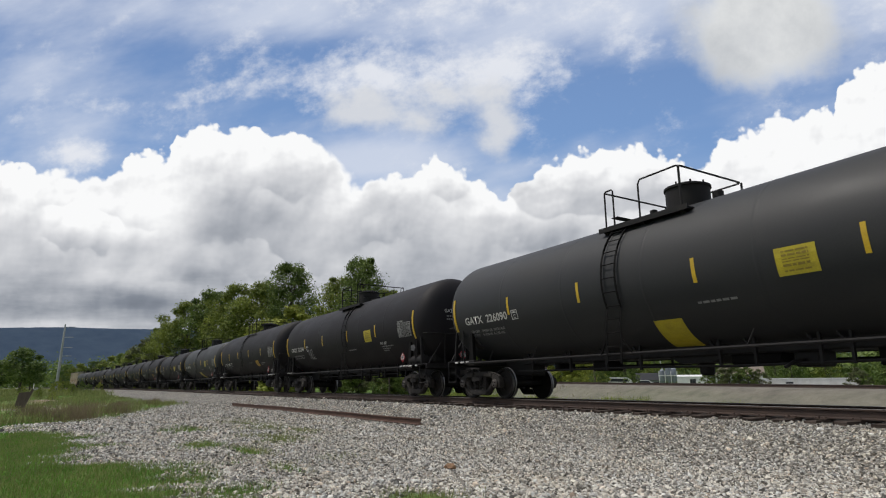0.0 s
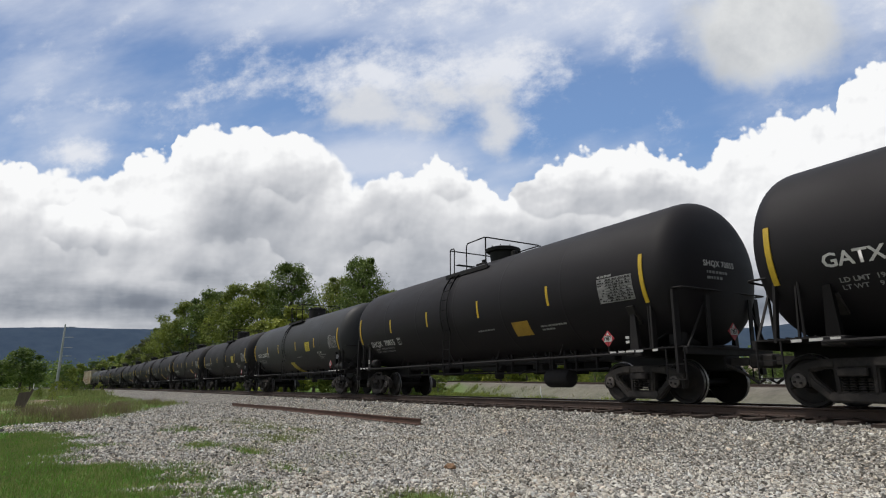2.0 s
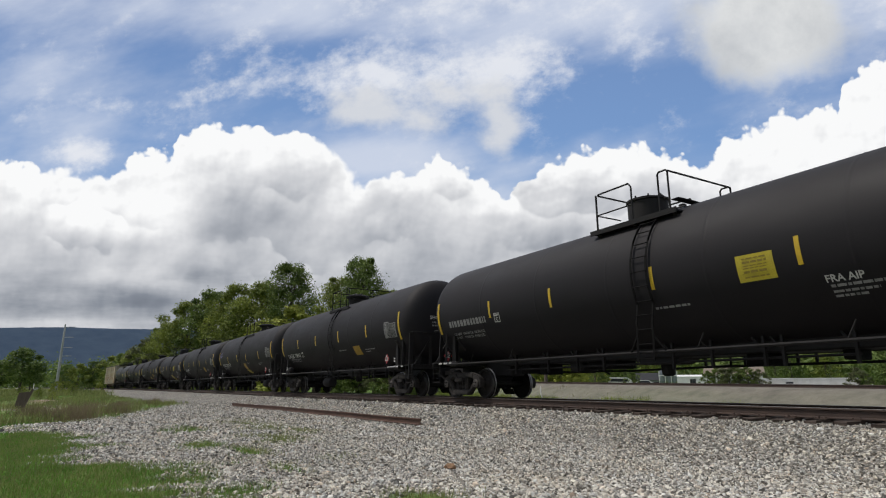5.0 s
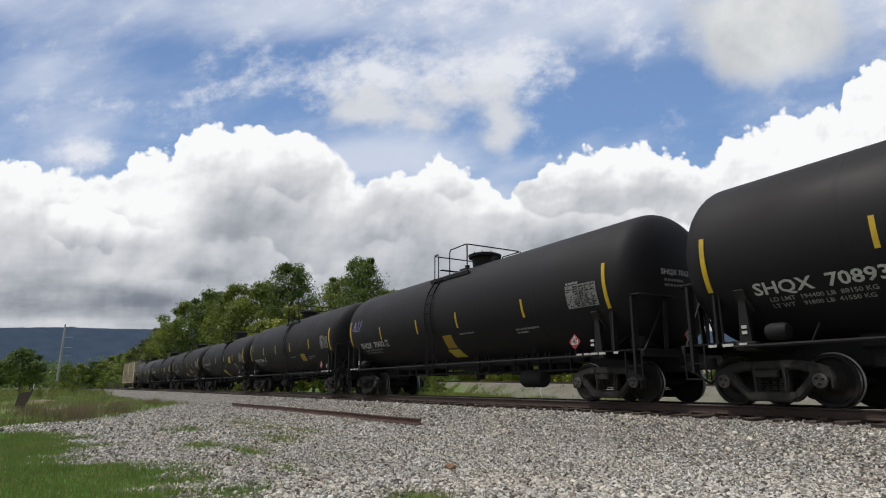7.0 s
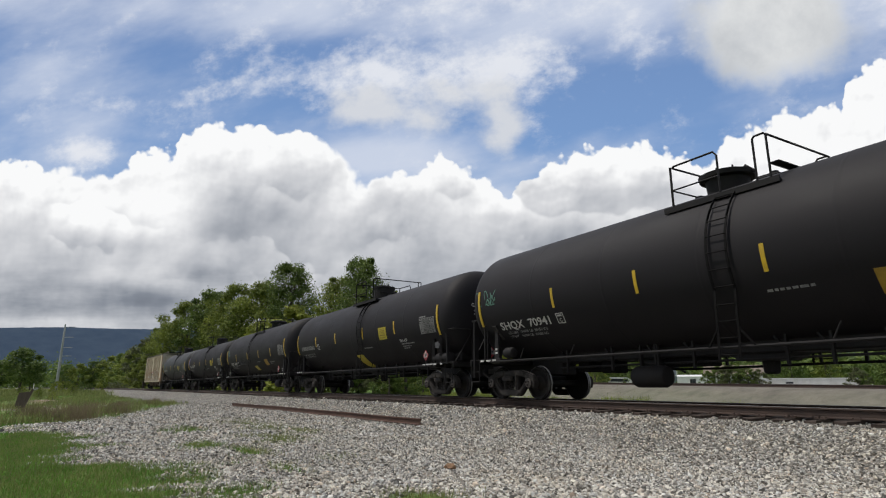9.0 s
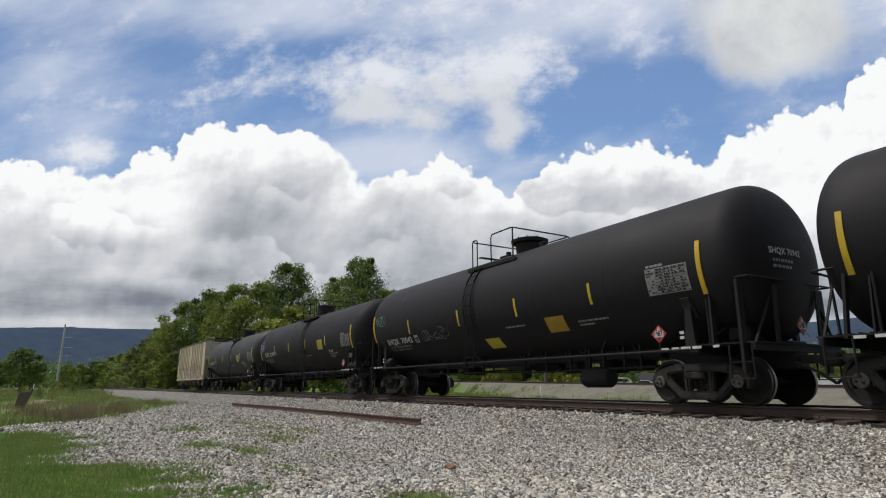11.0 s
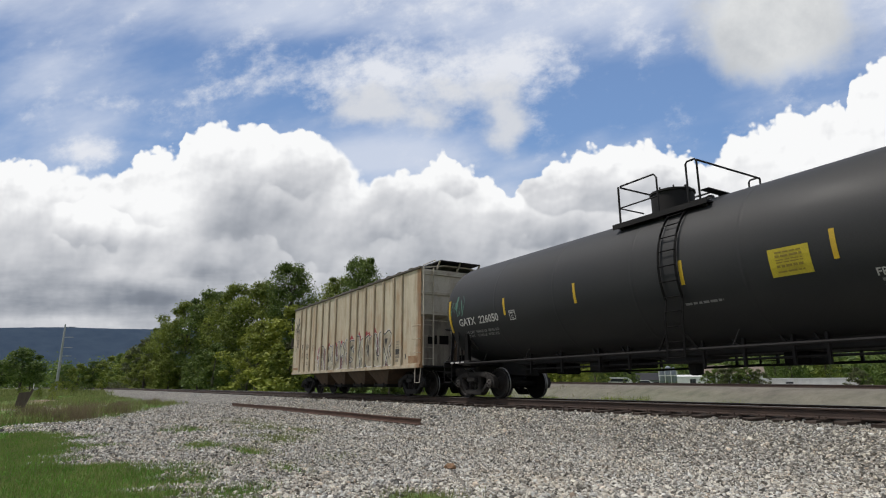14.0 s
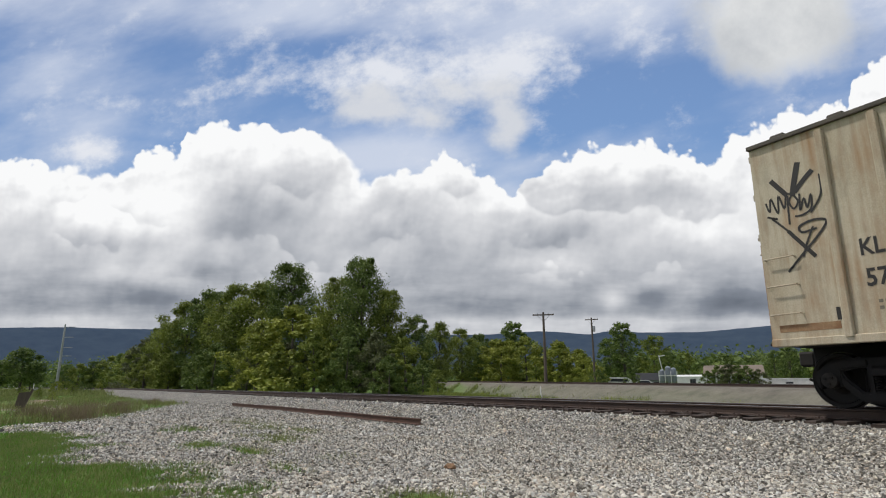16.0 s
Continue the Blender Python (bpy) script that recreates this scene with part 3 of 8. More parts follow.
def build_ground():
    rad = np.concatenate([[0.0], np.geomspace(0.6, 4650.0, 330)])
    ang = np.radians(np.concatenate([np.linspace(10, 110, 430), np.linspace(112, 368, 80)]))
    R, A = np.meshgrid(rad, ang, indexing="ij")
    X, Y = -R * np.sin(A), R * np.cos(A)
    Z = ground_z(X, Y)
    verts = np.stack([X, Y, Z], -1).reshape(-1, 3)
    nr, na = R.shape
    i, j = np.meshgrid(np.arange(nr - 1), np.arange(na), indexing="ij")
    j2 = (j + 1) % na
    faces = np.stack([i * na + j, i * na + j2, (i + 1) * na + j2, (i + 1) * na + j], -1).reshape(-1, 4)
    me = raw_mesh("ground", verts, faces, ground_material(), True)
    g, tan, earth = grass_amount(verts[:, 0], verts[:, 1])
    for name, val in (("grass", g), ("tan", tan), ("earth", earth)):
        at = me.attributes.new(name, "FLOAT", "POINT")
        at.data.foreach_set("value", np.ascontiguousarray(val, dtype=np.float32))
    return thing("ground", me, None, "grey crushed-stone gravel with patches of green grass", "ground", kind="structure")


ground = build_ground()


# ---- mountains ----
def ridge_line():
    m, nodes, links, b = material("far_ridge_haze_blue")
    tc = nodes.new("ShaderNodeTexCoord").outputs["Object"]
    # the haze of distance is put into the ridge's colour as pale blue
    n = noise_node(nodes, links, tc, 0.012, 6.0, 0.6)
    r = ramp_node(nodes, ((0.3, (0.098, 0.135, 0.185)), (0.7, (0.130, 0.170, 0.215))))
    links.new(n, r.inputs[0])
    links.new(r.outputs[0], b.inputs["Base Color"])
    b.inputs["Roughness"].default_value = 1.0
    b.inputs["Specular IOR Level"].default_value = 0.0
    na, nr = 260, 14
    ang = np.radians(np.linspace(5, 118, na))
    rows = np.linspace(0, 1, nr)
    A, Q = np.meshgrid(ang, rows, indexing="ij")
    deg = np.degrees(A)
    top = np.interp(deg, (5, 15, 25, 29.8, 36, 41, 43.7, 45.7, 48, 50.5, 55.4, 70, 85, 92.6, 96.7, 118), (330, 330, 322, 308, 286, 295, 307, 291, 306, 315, 299, 300, 300, 291, 275, 260))
    top = top + 2 * wave(deg, deg * 0, 0.9, 61) + 2.0 * wave(deg, deg * 0, 4.0, 62)
    D = 3900 - 900 * (1 - Q)
    shape = sstep(Q, -0.25, 1.0)
    Z = top * shape * D / 3500 + 9 * wave(deg * 4, Q * 9, 1.0, 63) * Q * (1 - Q) * 4 - 20 * (1 - Q)
    X, Y = -D * np.sin(A), D * np.cos(A)
    verts = np.stack([X, Y, Z], -1).reshape(-1, 3)
    i, j = np.meshgrid(np.arange(na - 1), np.arange(nr - 1), indexing="ij")
    f = np.stack([i * nr + j, (i + 1) * nr + j, (i + 1) * nr + j + 1, i * nr + j + 1], -1).reshape(-1, 4)
    return thing("mountain_ridge", raw_mesh("ridge", verts, f, m, True), None, "long wooded mountain ridge on the horizon, coloured haze blue", "mountain", kind="structure")


ridge_line()


# ---- track ----
def rail_profile():
    return ((-0.07, 0.0), (0.07, 0.0), (0.07, 0.012), (0.012, 0.03), (0.010, 0.125), (0.036, 0.14), (0.036, 0.165), (0.028, 0.172), (-0.028, 0.172), (-0.036, 0.165), (-0.036, 0.14), (-0.010, 0.125), (-0.012, 0.03), (-0.07, 0.012))


def sweep_rail(offset, s_list, z=0.0, frame_at=on_track):
    prof = rail_profile()
    bm = bmesh.new()
    last = None
    for s in s_list:
        m = frame_at(s, 0.0)
        ring = [bm.verts.new(m @ Vector((0, -offset + px, z + pz))) for px, pz in prof]
        if last:
            for k in range(len(prof)):
                f = bm.faces.new((last[k], last[(k + 1) % len(prof)], ring[(k + 1) % len(prof)], ring[k]))
                f.material_index = 1 if k in (6, 7, 8) else 0
        else:
            bm.faces.new(ring[::-1])
        last = ring
    bm.faces.new(last)
    return bm


track = empty("railway_track")
tagged(track, "rusty steel rails on dark wooden sleepers in ballast", "railway track", kind="structure")
RAIL_S = [-60 + 4 * i for i in range(40)] + [100 + 10 * i for i in range(60)]
for off in (0.753, -0.753):
    part("rail", sweep_rail(off, RAIL_S, RT - 0.172), (RAIL_RUST, RAIL_TOP), track, "rusty rail with a polished top")


def build_sleepers():
    rng = random.Random(4)
    shapes = []
    for k in range(5):
        bm = bmesh.new()
        box(bm, -0.115, -1.31, -0.18, 0.115, 1.31, 0.0, 0.012)
        for v in bm.verts:
            v.co += Vector((rng.uniform(-0.012, 0.012), rng.uniform(-0.04, 0.04), rng.uniform(-0.008, 0.008)))
        shapes.append(to_mesh("sleeper", bm, SLEEPER_WOOD))
    plates = bmesh.new()
    box(plates, -0.1, -0.18, 0, 0.1, 0.18, 0.016)
    for x in (-0.06, 0.06):
        for y in (-0.1, 0.1):
            box(plates, x - 0.012, y - 0.012, 0.01, x + 0.012, y + 0.012, 0.045)
    plate = to_mesh("tie_plate", plates, RAIL_RUST)
    s, n = -22.0, 0
    far = bmesh.new()
    while s < 330:
        m = on_track(s, RT - 0.185 + rng.uniform(-0.015, 0.006)) @ pose(0, rng.uniform(-0.05, 0.05), 0, 0, 0, rng.uniform(-1.5, 1.5))
        if n < 300:
            part("sleeper", rng.choice(shapes), None, track, m=m)
        else:
            q = bmesh.ops.create_cube(far, size=1.0)
            bmesh.ops.transform(far, matrix=m @ Matrix.Diagonal((0.23, 2.6, 0.18, 1)) @ Matrix.Translation((0, 0, -0.5)), verts=q["verts"])
        if n < 120:
            for off in (-0.753, 0.753):
                part("tie_plate", plate, None, track, m=on_track(s, RT - 0.188) @ Matrix.Translation((0, -off, 0)))
        s += 0.53 + rng.uniform(-0.02, 0.02)
        n += 1
    tagged(part("sleeper_run", far, SLEEPER_WOOD, track), kind="stuff")


# ---- the train ----
SIZES = {"a": (1.63, 2.80), "b": (1.675, 2.858)}    # tank radius and the height of its axis over the rails
TR, TC = SIZES["a"]
KIND = "a"
HALF, LEFT, RIGHT = 7.78, 7.78, 7.78  # from the car's middle to the ends of the tank's barrel
WHEEL_R = 0.457
CACHE = {}


def shared(key, make):
    key = (KIND, key)
    if key not in CACHE:
        CACHE[key] = make()
    return CACHE[key]


HEAD, FULL = 0.78, 0.80   # depth of a tank's dished end, and how square its shoulder is


def dome(y, z):
    """How far the dished end stands out at a point across the car."""
    q = math.hypot(y, z - TC) / TR
    return HEAD * max(0.0, 1 - q ** (2 / FULL)) ** (FULL / 2)


def tank_mesh(mat):
    bm = bmesh.new()

    def end(full, n=16):
        turns = [math.pi / 2 * k / n for k in range(n + 1)]
        return [(HEAD * max(0.0, math.cos(a)) ** full, max(TR * math.sin(a) ** full, 0.02)) for a in turns]

    prof = [(-LEFT - x, r) for x, r in end(FULL if KIND == "a" else 0.97)]
    for x in (-5.2, -2.6, 0, 2.6, 5.2):
        prof += [(x - 0.06, TR), (x - 0.03, TR), (x - 0.02, TR + 0.003), (x + 0.02, TR + 0.003), (x + 0.03, TR), (x + 0.06, TR)]
    prof += [(RIGHT + x, r) for x, r in end(FULL)[::-1]]
    lathe(bm, prof, 72, "x", (0, 0, TC))
    return to_mesh("tank", bm, mat, True)


def wrap(x, z_arc, lift=0.006):
    """A point on the tank's near side: x along the car, z_arc radians above its axis."""
    r = TR + lift
    return Vector((x, -r * math.cos(z_arc), TC + r * math.sin(z_arc)))


def decal(x0, x1, a0, a1, lift=0.006, slant=0.0, far=False):
    """A thin plate that follows the tank: x0 to x1, between two angles in degrees."""
    bm = bmesh.new()
    n = max(2, int(abs(a1 - a0) / 5))
    rows = []
    for k in range(n + 1):
        a = radians(a0 + (a1 - a0) * k / n)
        d = slant * (k / n - 0.5)
        rows.append([bm.verts.new(wrap(x, a, l)) for x, l in ((x0 + d, lift), (x1 + d, lift), (x1 + d, -0.004), (x0 + d, -0.004))])
    for p, q in zip(rows, rows[1:]):
        for i in range(4):
            bm.faces.new((p[i], p[(i + 1) % 4], q[(i + 1) % 4], q[i]))
    bm.faces.new(rows[0][::-1])
    bm.faces.new(rows[-1])
    if far:
        bmesh.ops.scale(bm, vec=(-1, -1, 1), verts=bm.verts)
    return bm


def tank_letters(body, x0, width, angle, height, lift=0.012):
    me = letters(body, height, width)
    co = np.empty(len(me.vertices) * 3)
    me.vertices.foreach_get("co", co)
    co = co.reshape(-1, 3)
    a = radians(angle) + co[:, 1] / TR
    r = TR + lift
    out = np.stack([x0 + co[:, 0], -r * np.cos(a), TC + r * np.sin(a)], -1)
    me.vertices.foreach_set("co", out.ravel())
    me.polygons.foreach_set("use_smooth", np.ones(len(me.polygons), dtype=bool))
    me.update()
    return me


def flat_bars(bm, x0, x1, a, h, rng, lift=0.011, gap=0.03):
    """One unreadable line of lettering on the tank, as small bars."""
    x = x0
    while x < x1:
        w = min(rng.uniform(0.05, 0.16), x1 - x)
        a1 = a + math.degrees(h / TR)
        vs = [bm.verts.new(wrap(px, radians(pa), lift)) for px, pa in ((x, a), (x + w, a), (x + w, a1), (x, a1))]
        bm.faces.new(vs)
        x += w + gap


def wheelset_mesh():
    bm = bmesh.new()
    for sgn in (-1, 1):
        y = 0.7175 * sgn
        prof = [(y - 0.04 * sgn, 0.08), (y - 0.05 * sgn, WHEEL_R + 0.025), (y - 0.028 * sgn, WHEEL_R + 0.027), (y - 0.015 * sgn, WHEEL_R + 0.002), (y + 0.085 * sgn, WHEEL_R - 0.004)]
        lathe(bm, [prof[1], prof[2], prof[3], prof[4]], 40, "y", mi=1, caps=False)
        web = [(y - 0.045 * sgn, 0.1), (y - 0.045 * sgn, WHEEL_R + 0.01), (y + 0.087 * sgn, WHEEL_R - 0.01), (y + 0.080 * sgn, WHEEL_R - 0.065), (y + 0.030 * sgn, WHEEL_R - 0.09),
               (y + 0.010 * sgn, 0.22), (y + 0.07 * sgn, 0.14), (y + 0.09 * sgn, 0.12)]
        lathe(bm, web, 40, "y")
        lathe(bm, [(y, 0.085), (y + 0.2 * sgn, 0.085), (y + 0.2 * sgn, 0.13), (y + 0.40 * sgn, 0.13), (y + 0.42 * sgn, 0.11)], 20, "y")
        lathe(bm, [(y + 0.42 * sgn, 0.125), (y + 0.45 * sgn, 0.125), (y + 0.458 * sgn, 0.11)], 20, "y", mi=2)
        for k in range(3):
            t = 2 * math.pi * k / 3 + 0.4
            c = Vector((0.062 * math.cos(t), y + 0.45 * sgn, 0.062 * math.sin(t)))
            tube(bm, (c, c + Vector((0, 0.035 * sgn, 0))), 0.024, 6)
    lathe(bm, [(-0.7, 0.085), (0.7, 0.085)], 14, "y")
    # the hopper's axle caps are darkened for its grime and the shade there
    return to_mesh("wheelset", bm, (WHEEL_STEEL, TREAD_STEEL, TRUCK_STEEL if KIND == "hopper" else CAP_STEEL), True)


def side_frame_mesh():
    """A cast truck side: an arched top chord, a sagging bottom chord, two triangular windows and the spring nest."""
    bm = bmesh.new()
    zc = WHEEL_R
    y0, y1 = -1.12, -0.95

    def slab(points, ya, yb, round_by=0.03):
        b2 = bmesh.new()
        prism(b2, points, ya, yb)
        bmesh.ops.recalc_face_normals(b2, faces=b2.faces)
        bmesh.ops.bevel(b2, geom=list(b2.edges), offset=round_by, segments=2, affect="EDGES")
        me = bpy.data.meshes.new("slab")
        b2.to_mesh(me)
        b2.free()
        bm.from_mesh(me)
        bpy.data.meshes.remove(me)

    top = ((-0.50, 0.36), (0.50, 0.36), (0.74, 0.31), (0.90, 0.265), (1.05, 0.20), (1.09, 0.10), (1.02, 0.08), (0.72, 0.14), (0.48, 0.19), (-0.48, 0.19), (-0.72, 0.14), (-1.02, 0.08), (-1.09, 0.10), (-1.05, 0.20), (-0.90, 0.265), (-0.74, 0.31))
    slab([(x, zc + z) for x, z in top], y0, y1)
    low = ((-0.40, -0.36), (0.40, -0.36), (0.50, -0.27), (0.42, -0.19), (-0.42, -0.19), (-0.50, -0.27))
    slab([(x, zc + z) for x, z in low], y0 - 0.03, y1 + 0.03)
    for q in (-1, 1):
        leg = ((0.30, -0.37), (0.45, -0.35), (0.80, -0.02), (0.86, 0.15), (0.72, 0.21), (0.66, 0.05), (0.36, -0.24))
        slab([(x * q, zc + z) for x, z in leg], y0, y1)
        col = ((0.22, -0.30), (0.32, -0.28), (0.34, 0.25), (0.22, 0.25))
        slab([(x * q, zc + z) for x, z in col], y0, y1)
        jaw = ((0.70, 0.20), (1.08, 0.18), (1.13, 0.02), (1.08, -0.14), (1.03, -0.14), (1.03, 0.03), (0.76, 0.03), (0.75, -0.12), (0.70, -0.08))
        slab([(x * q, zc + z) for x, z in jaw], y0 - 0.01, y1, 0.02)
        slab([((0.50 + dx) * q, zc + 0.275 + dz) for dx, dz in ((-0.2, -0.05), (0.2, -0.08), (0.19, 0.02), (-0.2, 0.05))], y0 - 0.025, y0 + 0.02, 0.012)
    for x in (-0.2, -0.067, 0.067, 0.2):
        for k in range(6):
            lathe(bm, [(zc - 0.2 + k * 0.042, 0.045), (zc - 0.185 + k * 0.042, 0.062), (zc - 0.17 + k * 0.042, 0.045)], 10, "z", (x, y0 + 0.05, 0))
    box(bm, -0.22, y0 - 0.02, zc + 0.06, 0.22, y1 - 0.3, zc + 0.19, 0.02)
    # hopper side frames get darker steel, for grime and the shade under its body
    return to_mesh("side_frame", bm, FRAME_BLACK if KIND == "hopper" else TRUCK_STEEL, True)


def bolster_mesh():
    bm = bmesh.new()
    box(bm, -0.2, -0.95, WHEEL_R + 0.02, 0.2, 0.95, WHEEL_R + 0.22, 0.03)
    lathe(bm, [(WHEEL_R + 0.2, 0.2), (WHEEL_R + 0.36, 0.2)], 18, "z")
    for s in (-1, 1):
        bar(bm, (0.42 * s, -0.75, WHEEL_R - 0.05), (0.42 * s, 0.75, WHEEL_R - 0.05), 0.1, 0.14)
        for y in (-0.72, 0.72):
            box(bm, 0.36 * s, y - 0.05, WHEEL_R - 0.16, 0.46 * s, y + 0.05, WHEEL_R + 0.12, 0.01)
    return to_mesh("bolster", bm, FRAME_BLACK)


WHEELSETS = []


def add_truck(car, x):
    t = empty("truck")
    t.parent = car
    t.matrix_basis = Matrix.Translation((x, 0, 0))
    part("bolster", shared("bolster", bolster_mesh), None, t)
    for turn in (0, 180):
        part("side_frame", shared("side", side_frame_mesh), None, t, "cast steel side frame with open windows", m=pose(0, 0, 0, 0, 0, turn))
    for dx in (-0.889, 0.889):
        w = part("wheelset", shared("wheels", wheelset_mesh), None, t, "steel wheels on an axle with polished treads", m=Matrix.Translation((dx, 0, WHEEL_R)))
        WHEELSETS.append((w, car, x + dx))
    return t


def coupler_mesh():
    bm = bmesh.new()
    bar(bm, (8.2, 0, 0.86), (8.95, 0, 0.86), 0.16, 0.16)
    box(bm, 8.9, -0.17, 0.72, 9.2, 0.14, 1.0, 0.04)
    tube(bm, ((8.5, -0.32, 0.8), (8.9, -0.36, 0.62), (9.15, -0.3, 0.42), (9.22, -0.2, 0.5)), 0.03, 8)
    return to_mesh("coupler", bm, TRUCK_STEEL)


def sill_mesh():
    bm = bmesh.new()
    box(bm, 5.6, -0.27, 0.68, 8.45, 0.27, 1.22, 0.03)
    return to_mesh("stub_sill", bm, FRAME_BLACK)


def bolster_beam_mesh():
    bm = bmesh.new()
    box(bm, 6.9, -1.5, 1.0, 7.3, 1.5, 1.16, 0.02)
    return to_mesh("body_bolster", bm, FRAME_BLACK)


def saddle_mesh():
    bm = bmesh.new()
    prism(bm, ((6.98, 1.14), (7.22, 1.14), (7.16, 2.0), (7.04, 2.0)), -1.46, -1.36)
    for v in bm.verts:
        if v.co.z > 2:
            v.co.y += 0.12
    return to_mesh("saddle", bm, LADDER_BLACK if KIND == "a" else FRAME_BLACK)


def pad_mesh():
    """The plate welded to the tank over the saddle."""
    bm = bmesh.new()
    rows = []
    for a in ((-50, -45, -40, -35) if KIND == "a" else (-42, -37, -32, -26)):
        wide = 0.12 if a < -33 else 0.10
        rows.append([bm.verts.new(wrap(x, radians(a), l)) for x, l in ((7.1 - wide, 0.05), (7.1 + wide, 0.05), (7.1 + wide, -0.01), (7.1 - wide, -0.01))])
    for p, q in zip(rows, rows[1:]):
        for i in range(4):
            bm.faces.new((p[i], p[(i + 1) % 4], q[(i + 1) % 4], q[i]))
    bm.faces.new(rows[0][::-1])
    bm.faces.new(rows[-1])
    return to_mesh("saddle_pad", bm, PAD_GREY)


def grating_mesh():
    bm = bmesh.new()
    box(bm, 7.3, -1.48, 1.14, 8.5, 1.48, 1.165)
    return to_mesh("end_platform", bm, FRAME_BLACK)


def grate_bar_mesh():
    bm = bmesh.new()
    box(bm, 7.36, -1.48, 1.16, 7.39, 1.48, 1.185)
    return to_mesh("grate_bar", bm, FRAME_BLACK)


def end_beam_mesh():
    bm = bmesh.new()
    box(bm, 8.38, -1.5, 1.0, 8.47, 1.5, 1.15, 0.01)
    return to_mesh("end_beam", bm, FRAME_BLACK)


def corner_rail_mesh():
    bm = bmesh.new()
    up = 0.0 if KIND == "a" else 0.12
    tube(bm, ((7.55, -1.46, 1.15), (7.55, -1.46, 2.2 + up), (7.58, -1.46, 2.26 + up), (8.42, -1.44, 2.26 + up), (8.47, -1.38, 2.25 + up), (8.52, -0.6, 2.24 + up), (8.52, 0.0, 2.24 + up)), 0.022, 6)
    return to_mesh("handrail", bm, FRAME_BLACK)


def upright_mesh():
    bm = bmesh.new()
    bar(bm, (8.05, -1.44, 1.1), (7.95, -1.42, 2.22), 0.10, 0.05) if KIND == "a" else bar(bm, (8.22, -1.45, 0.62), (8.22, -1.43, 2.34), 0.16, 0.06)
    return to_mesh("upright", bm, FRAME_BLACK)


def grab_post_mesh():
    bm = bmesh.new()
    bar(bm, (7.64, -1.45, 1.15), (7.60, -1.42, 2.12), 0.06, 0.03) if KIND == "a" else bar(bm, (7.64, -1.45, 1.15), (7.64, -1.43, 2.34), 0.14, 0.05)
    return to_mesh("post", bm, FRAME_BLACK)


def end_post_mesh():
    bm = bmesh.new()
    bar(bm, (8.47, -0.75, 1.14), (8.51, -0.75, 2.24), 0.05 if KIND == "a" else 0.12, 0.03)
    return to_mesh("end_post", bm, FRAME_BLACK)


def brace_mesh():
    bm = bmesh.new()
    bar(bm, (8.42, -1.4, 1.15), (8.46, -0.78, 2.1), 0.04, 0.03)
    return to_mesh("brace", bm, FRAME_BLACK)


def step_mesh():
    bm = bmesh.new()
    tube(bm, ((7.95, -1.5, 1.12), (7.95, -1.5, 0.5), (8.4, -1.5, 0.5), (8.4, -1.5, 1.12)), 0.02, 6)
    bar(bm, (7.94, -1.5, 0.8), (8.41, -1.5, 0.8), 0.03, 0.02)
    return to_mesh("sill_step", bm, FRAME_BLACK)


def flip_y(make, name):
    """The same part mirrored to the far side."""
    me = make().copy()
    me.name = name
    me.transform(Matrix.Diagonal((1, -1, 1, 1)))
    me.flip_normals()
    return me


def end_gear(car, z):
    part("stub_sill", shared("sill", sill_mesh), None, car, m=z)
    part("body_bolster", shared("bbeam", bolster_beam_mesh), None, car, m=z)
    deck = part("end_platform", shared("grating", grating_mesh), None, car, "steel end platform", m=z)
    for k in range(7):
        part("grate_bar", shared("gratebar", grate_bar_mesh), None, deck, m=Matrix.Translation((0.16 * k, 0, 0)))
    part("end_beam", shared("endbeam", end_beam_mesh), None, deck)
    for key, make in (("saddle", saddle_mesh), ("saddle_pad", pad_mesh), ("handrail", corner_rail_mesh), ("upright", upright_mesh), ("post", grab_post_mesh), ("end_post", end_post_mesh), ("brace", brace_mesh), ("sill_step", step_mesh)):
        part(key, shared(key, make), None, deck)
        part(key, shared(key + "_far", lambda: flip_y(make, key)), None, deck)


def reservoir_end_mesh():
    bm = bmesh.new()
    if KIND == "a":
        lathe(bm, [(7.12, 0.05), (7.15, 0.17), (8.15, 0.17), (8.18, 0.05)], 18, "x", (0, -1.30, 1.32))
    else:
        lathe(bm, [(-6.72, 0.05), (-6.68, 0.13), (-6.6, 0.155), (-6.4, 0.155), (-6.32, 0.13), (-6.28, 0.05)], 18, "x", (0, -1.42, 1.30))
    return to_mesh("brake_cylinder", bm, FRAME_BLACK, True)


def brake_wheel_mesh():
    bm = bmesh.new()
    lathe(bm, [(-0.60, 0.24), (-0.58, 0.26), (-0.54, 0.25)], 18, "x", (9.02, 0.55, 1.95))
    return to_mesh("brake_wheel", bm, FRAME_BLACK)


def valve_box_mesh():
    bm = bmesh.new()
    box(bm, 7.75, -0.95, 1.2, 8.2, -0.35, 1.75, 0.06)
    lathe(bm, [(-0.95, 0.09), (-0.4, 0.13), (-0.35, 0.06)], 14, "y", (8.02, -0.1, 1.83))
    tube(bm, ((7.5, -1.1, 1.3), (7.9, -0.9, 1.6), (8.1, -0.7, 1.7)), 0.03, 6)
    return to_mesh("brake_valve", bm, FRAME_BLACK)


def side_rail_mesh():
    bm = bmesh.new()
    z = 1.07
    tube(bm, ((-7.3, -1.55, z), (7.3, -1.55, z)), 0.032, 8)
    for x in (-5.9, -3.9, 2.2, 4.9):
        tube(bm, ((x, -1.55, z), (x + 0.16, -1.53, 1.38)), 0.016, 5)
    return to_mesh("side_handrail", bm, FRAME_BLACK)


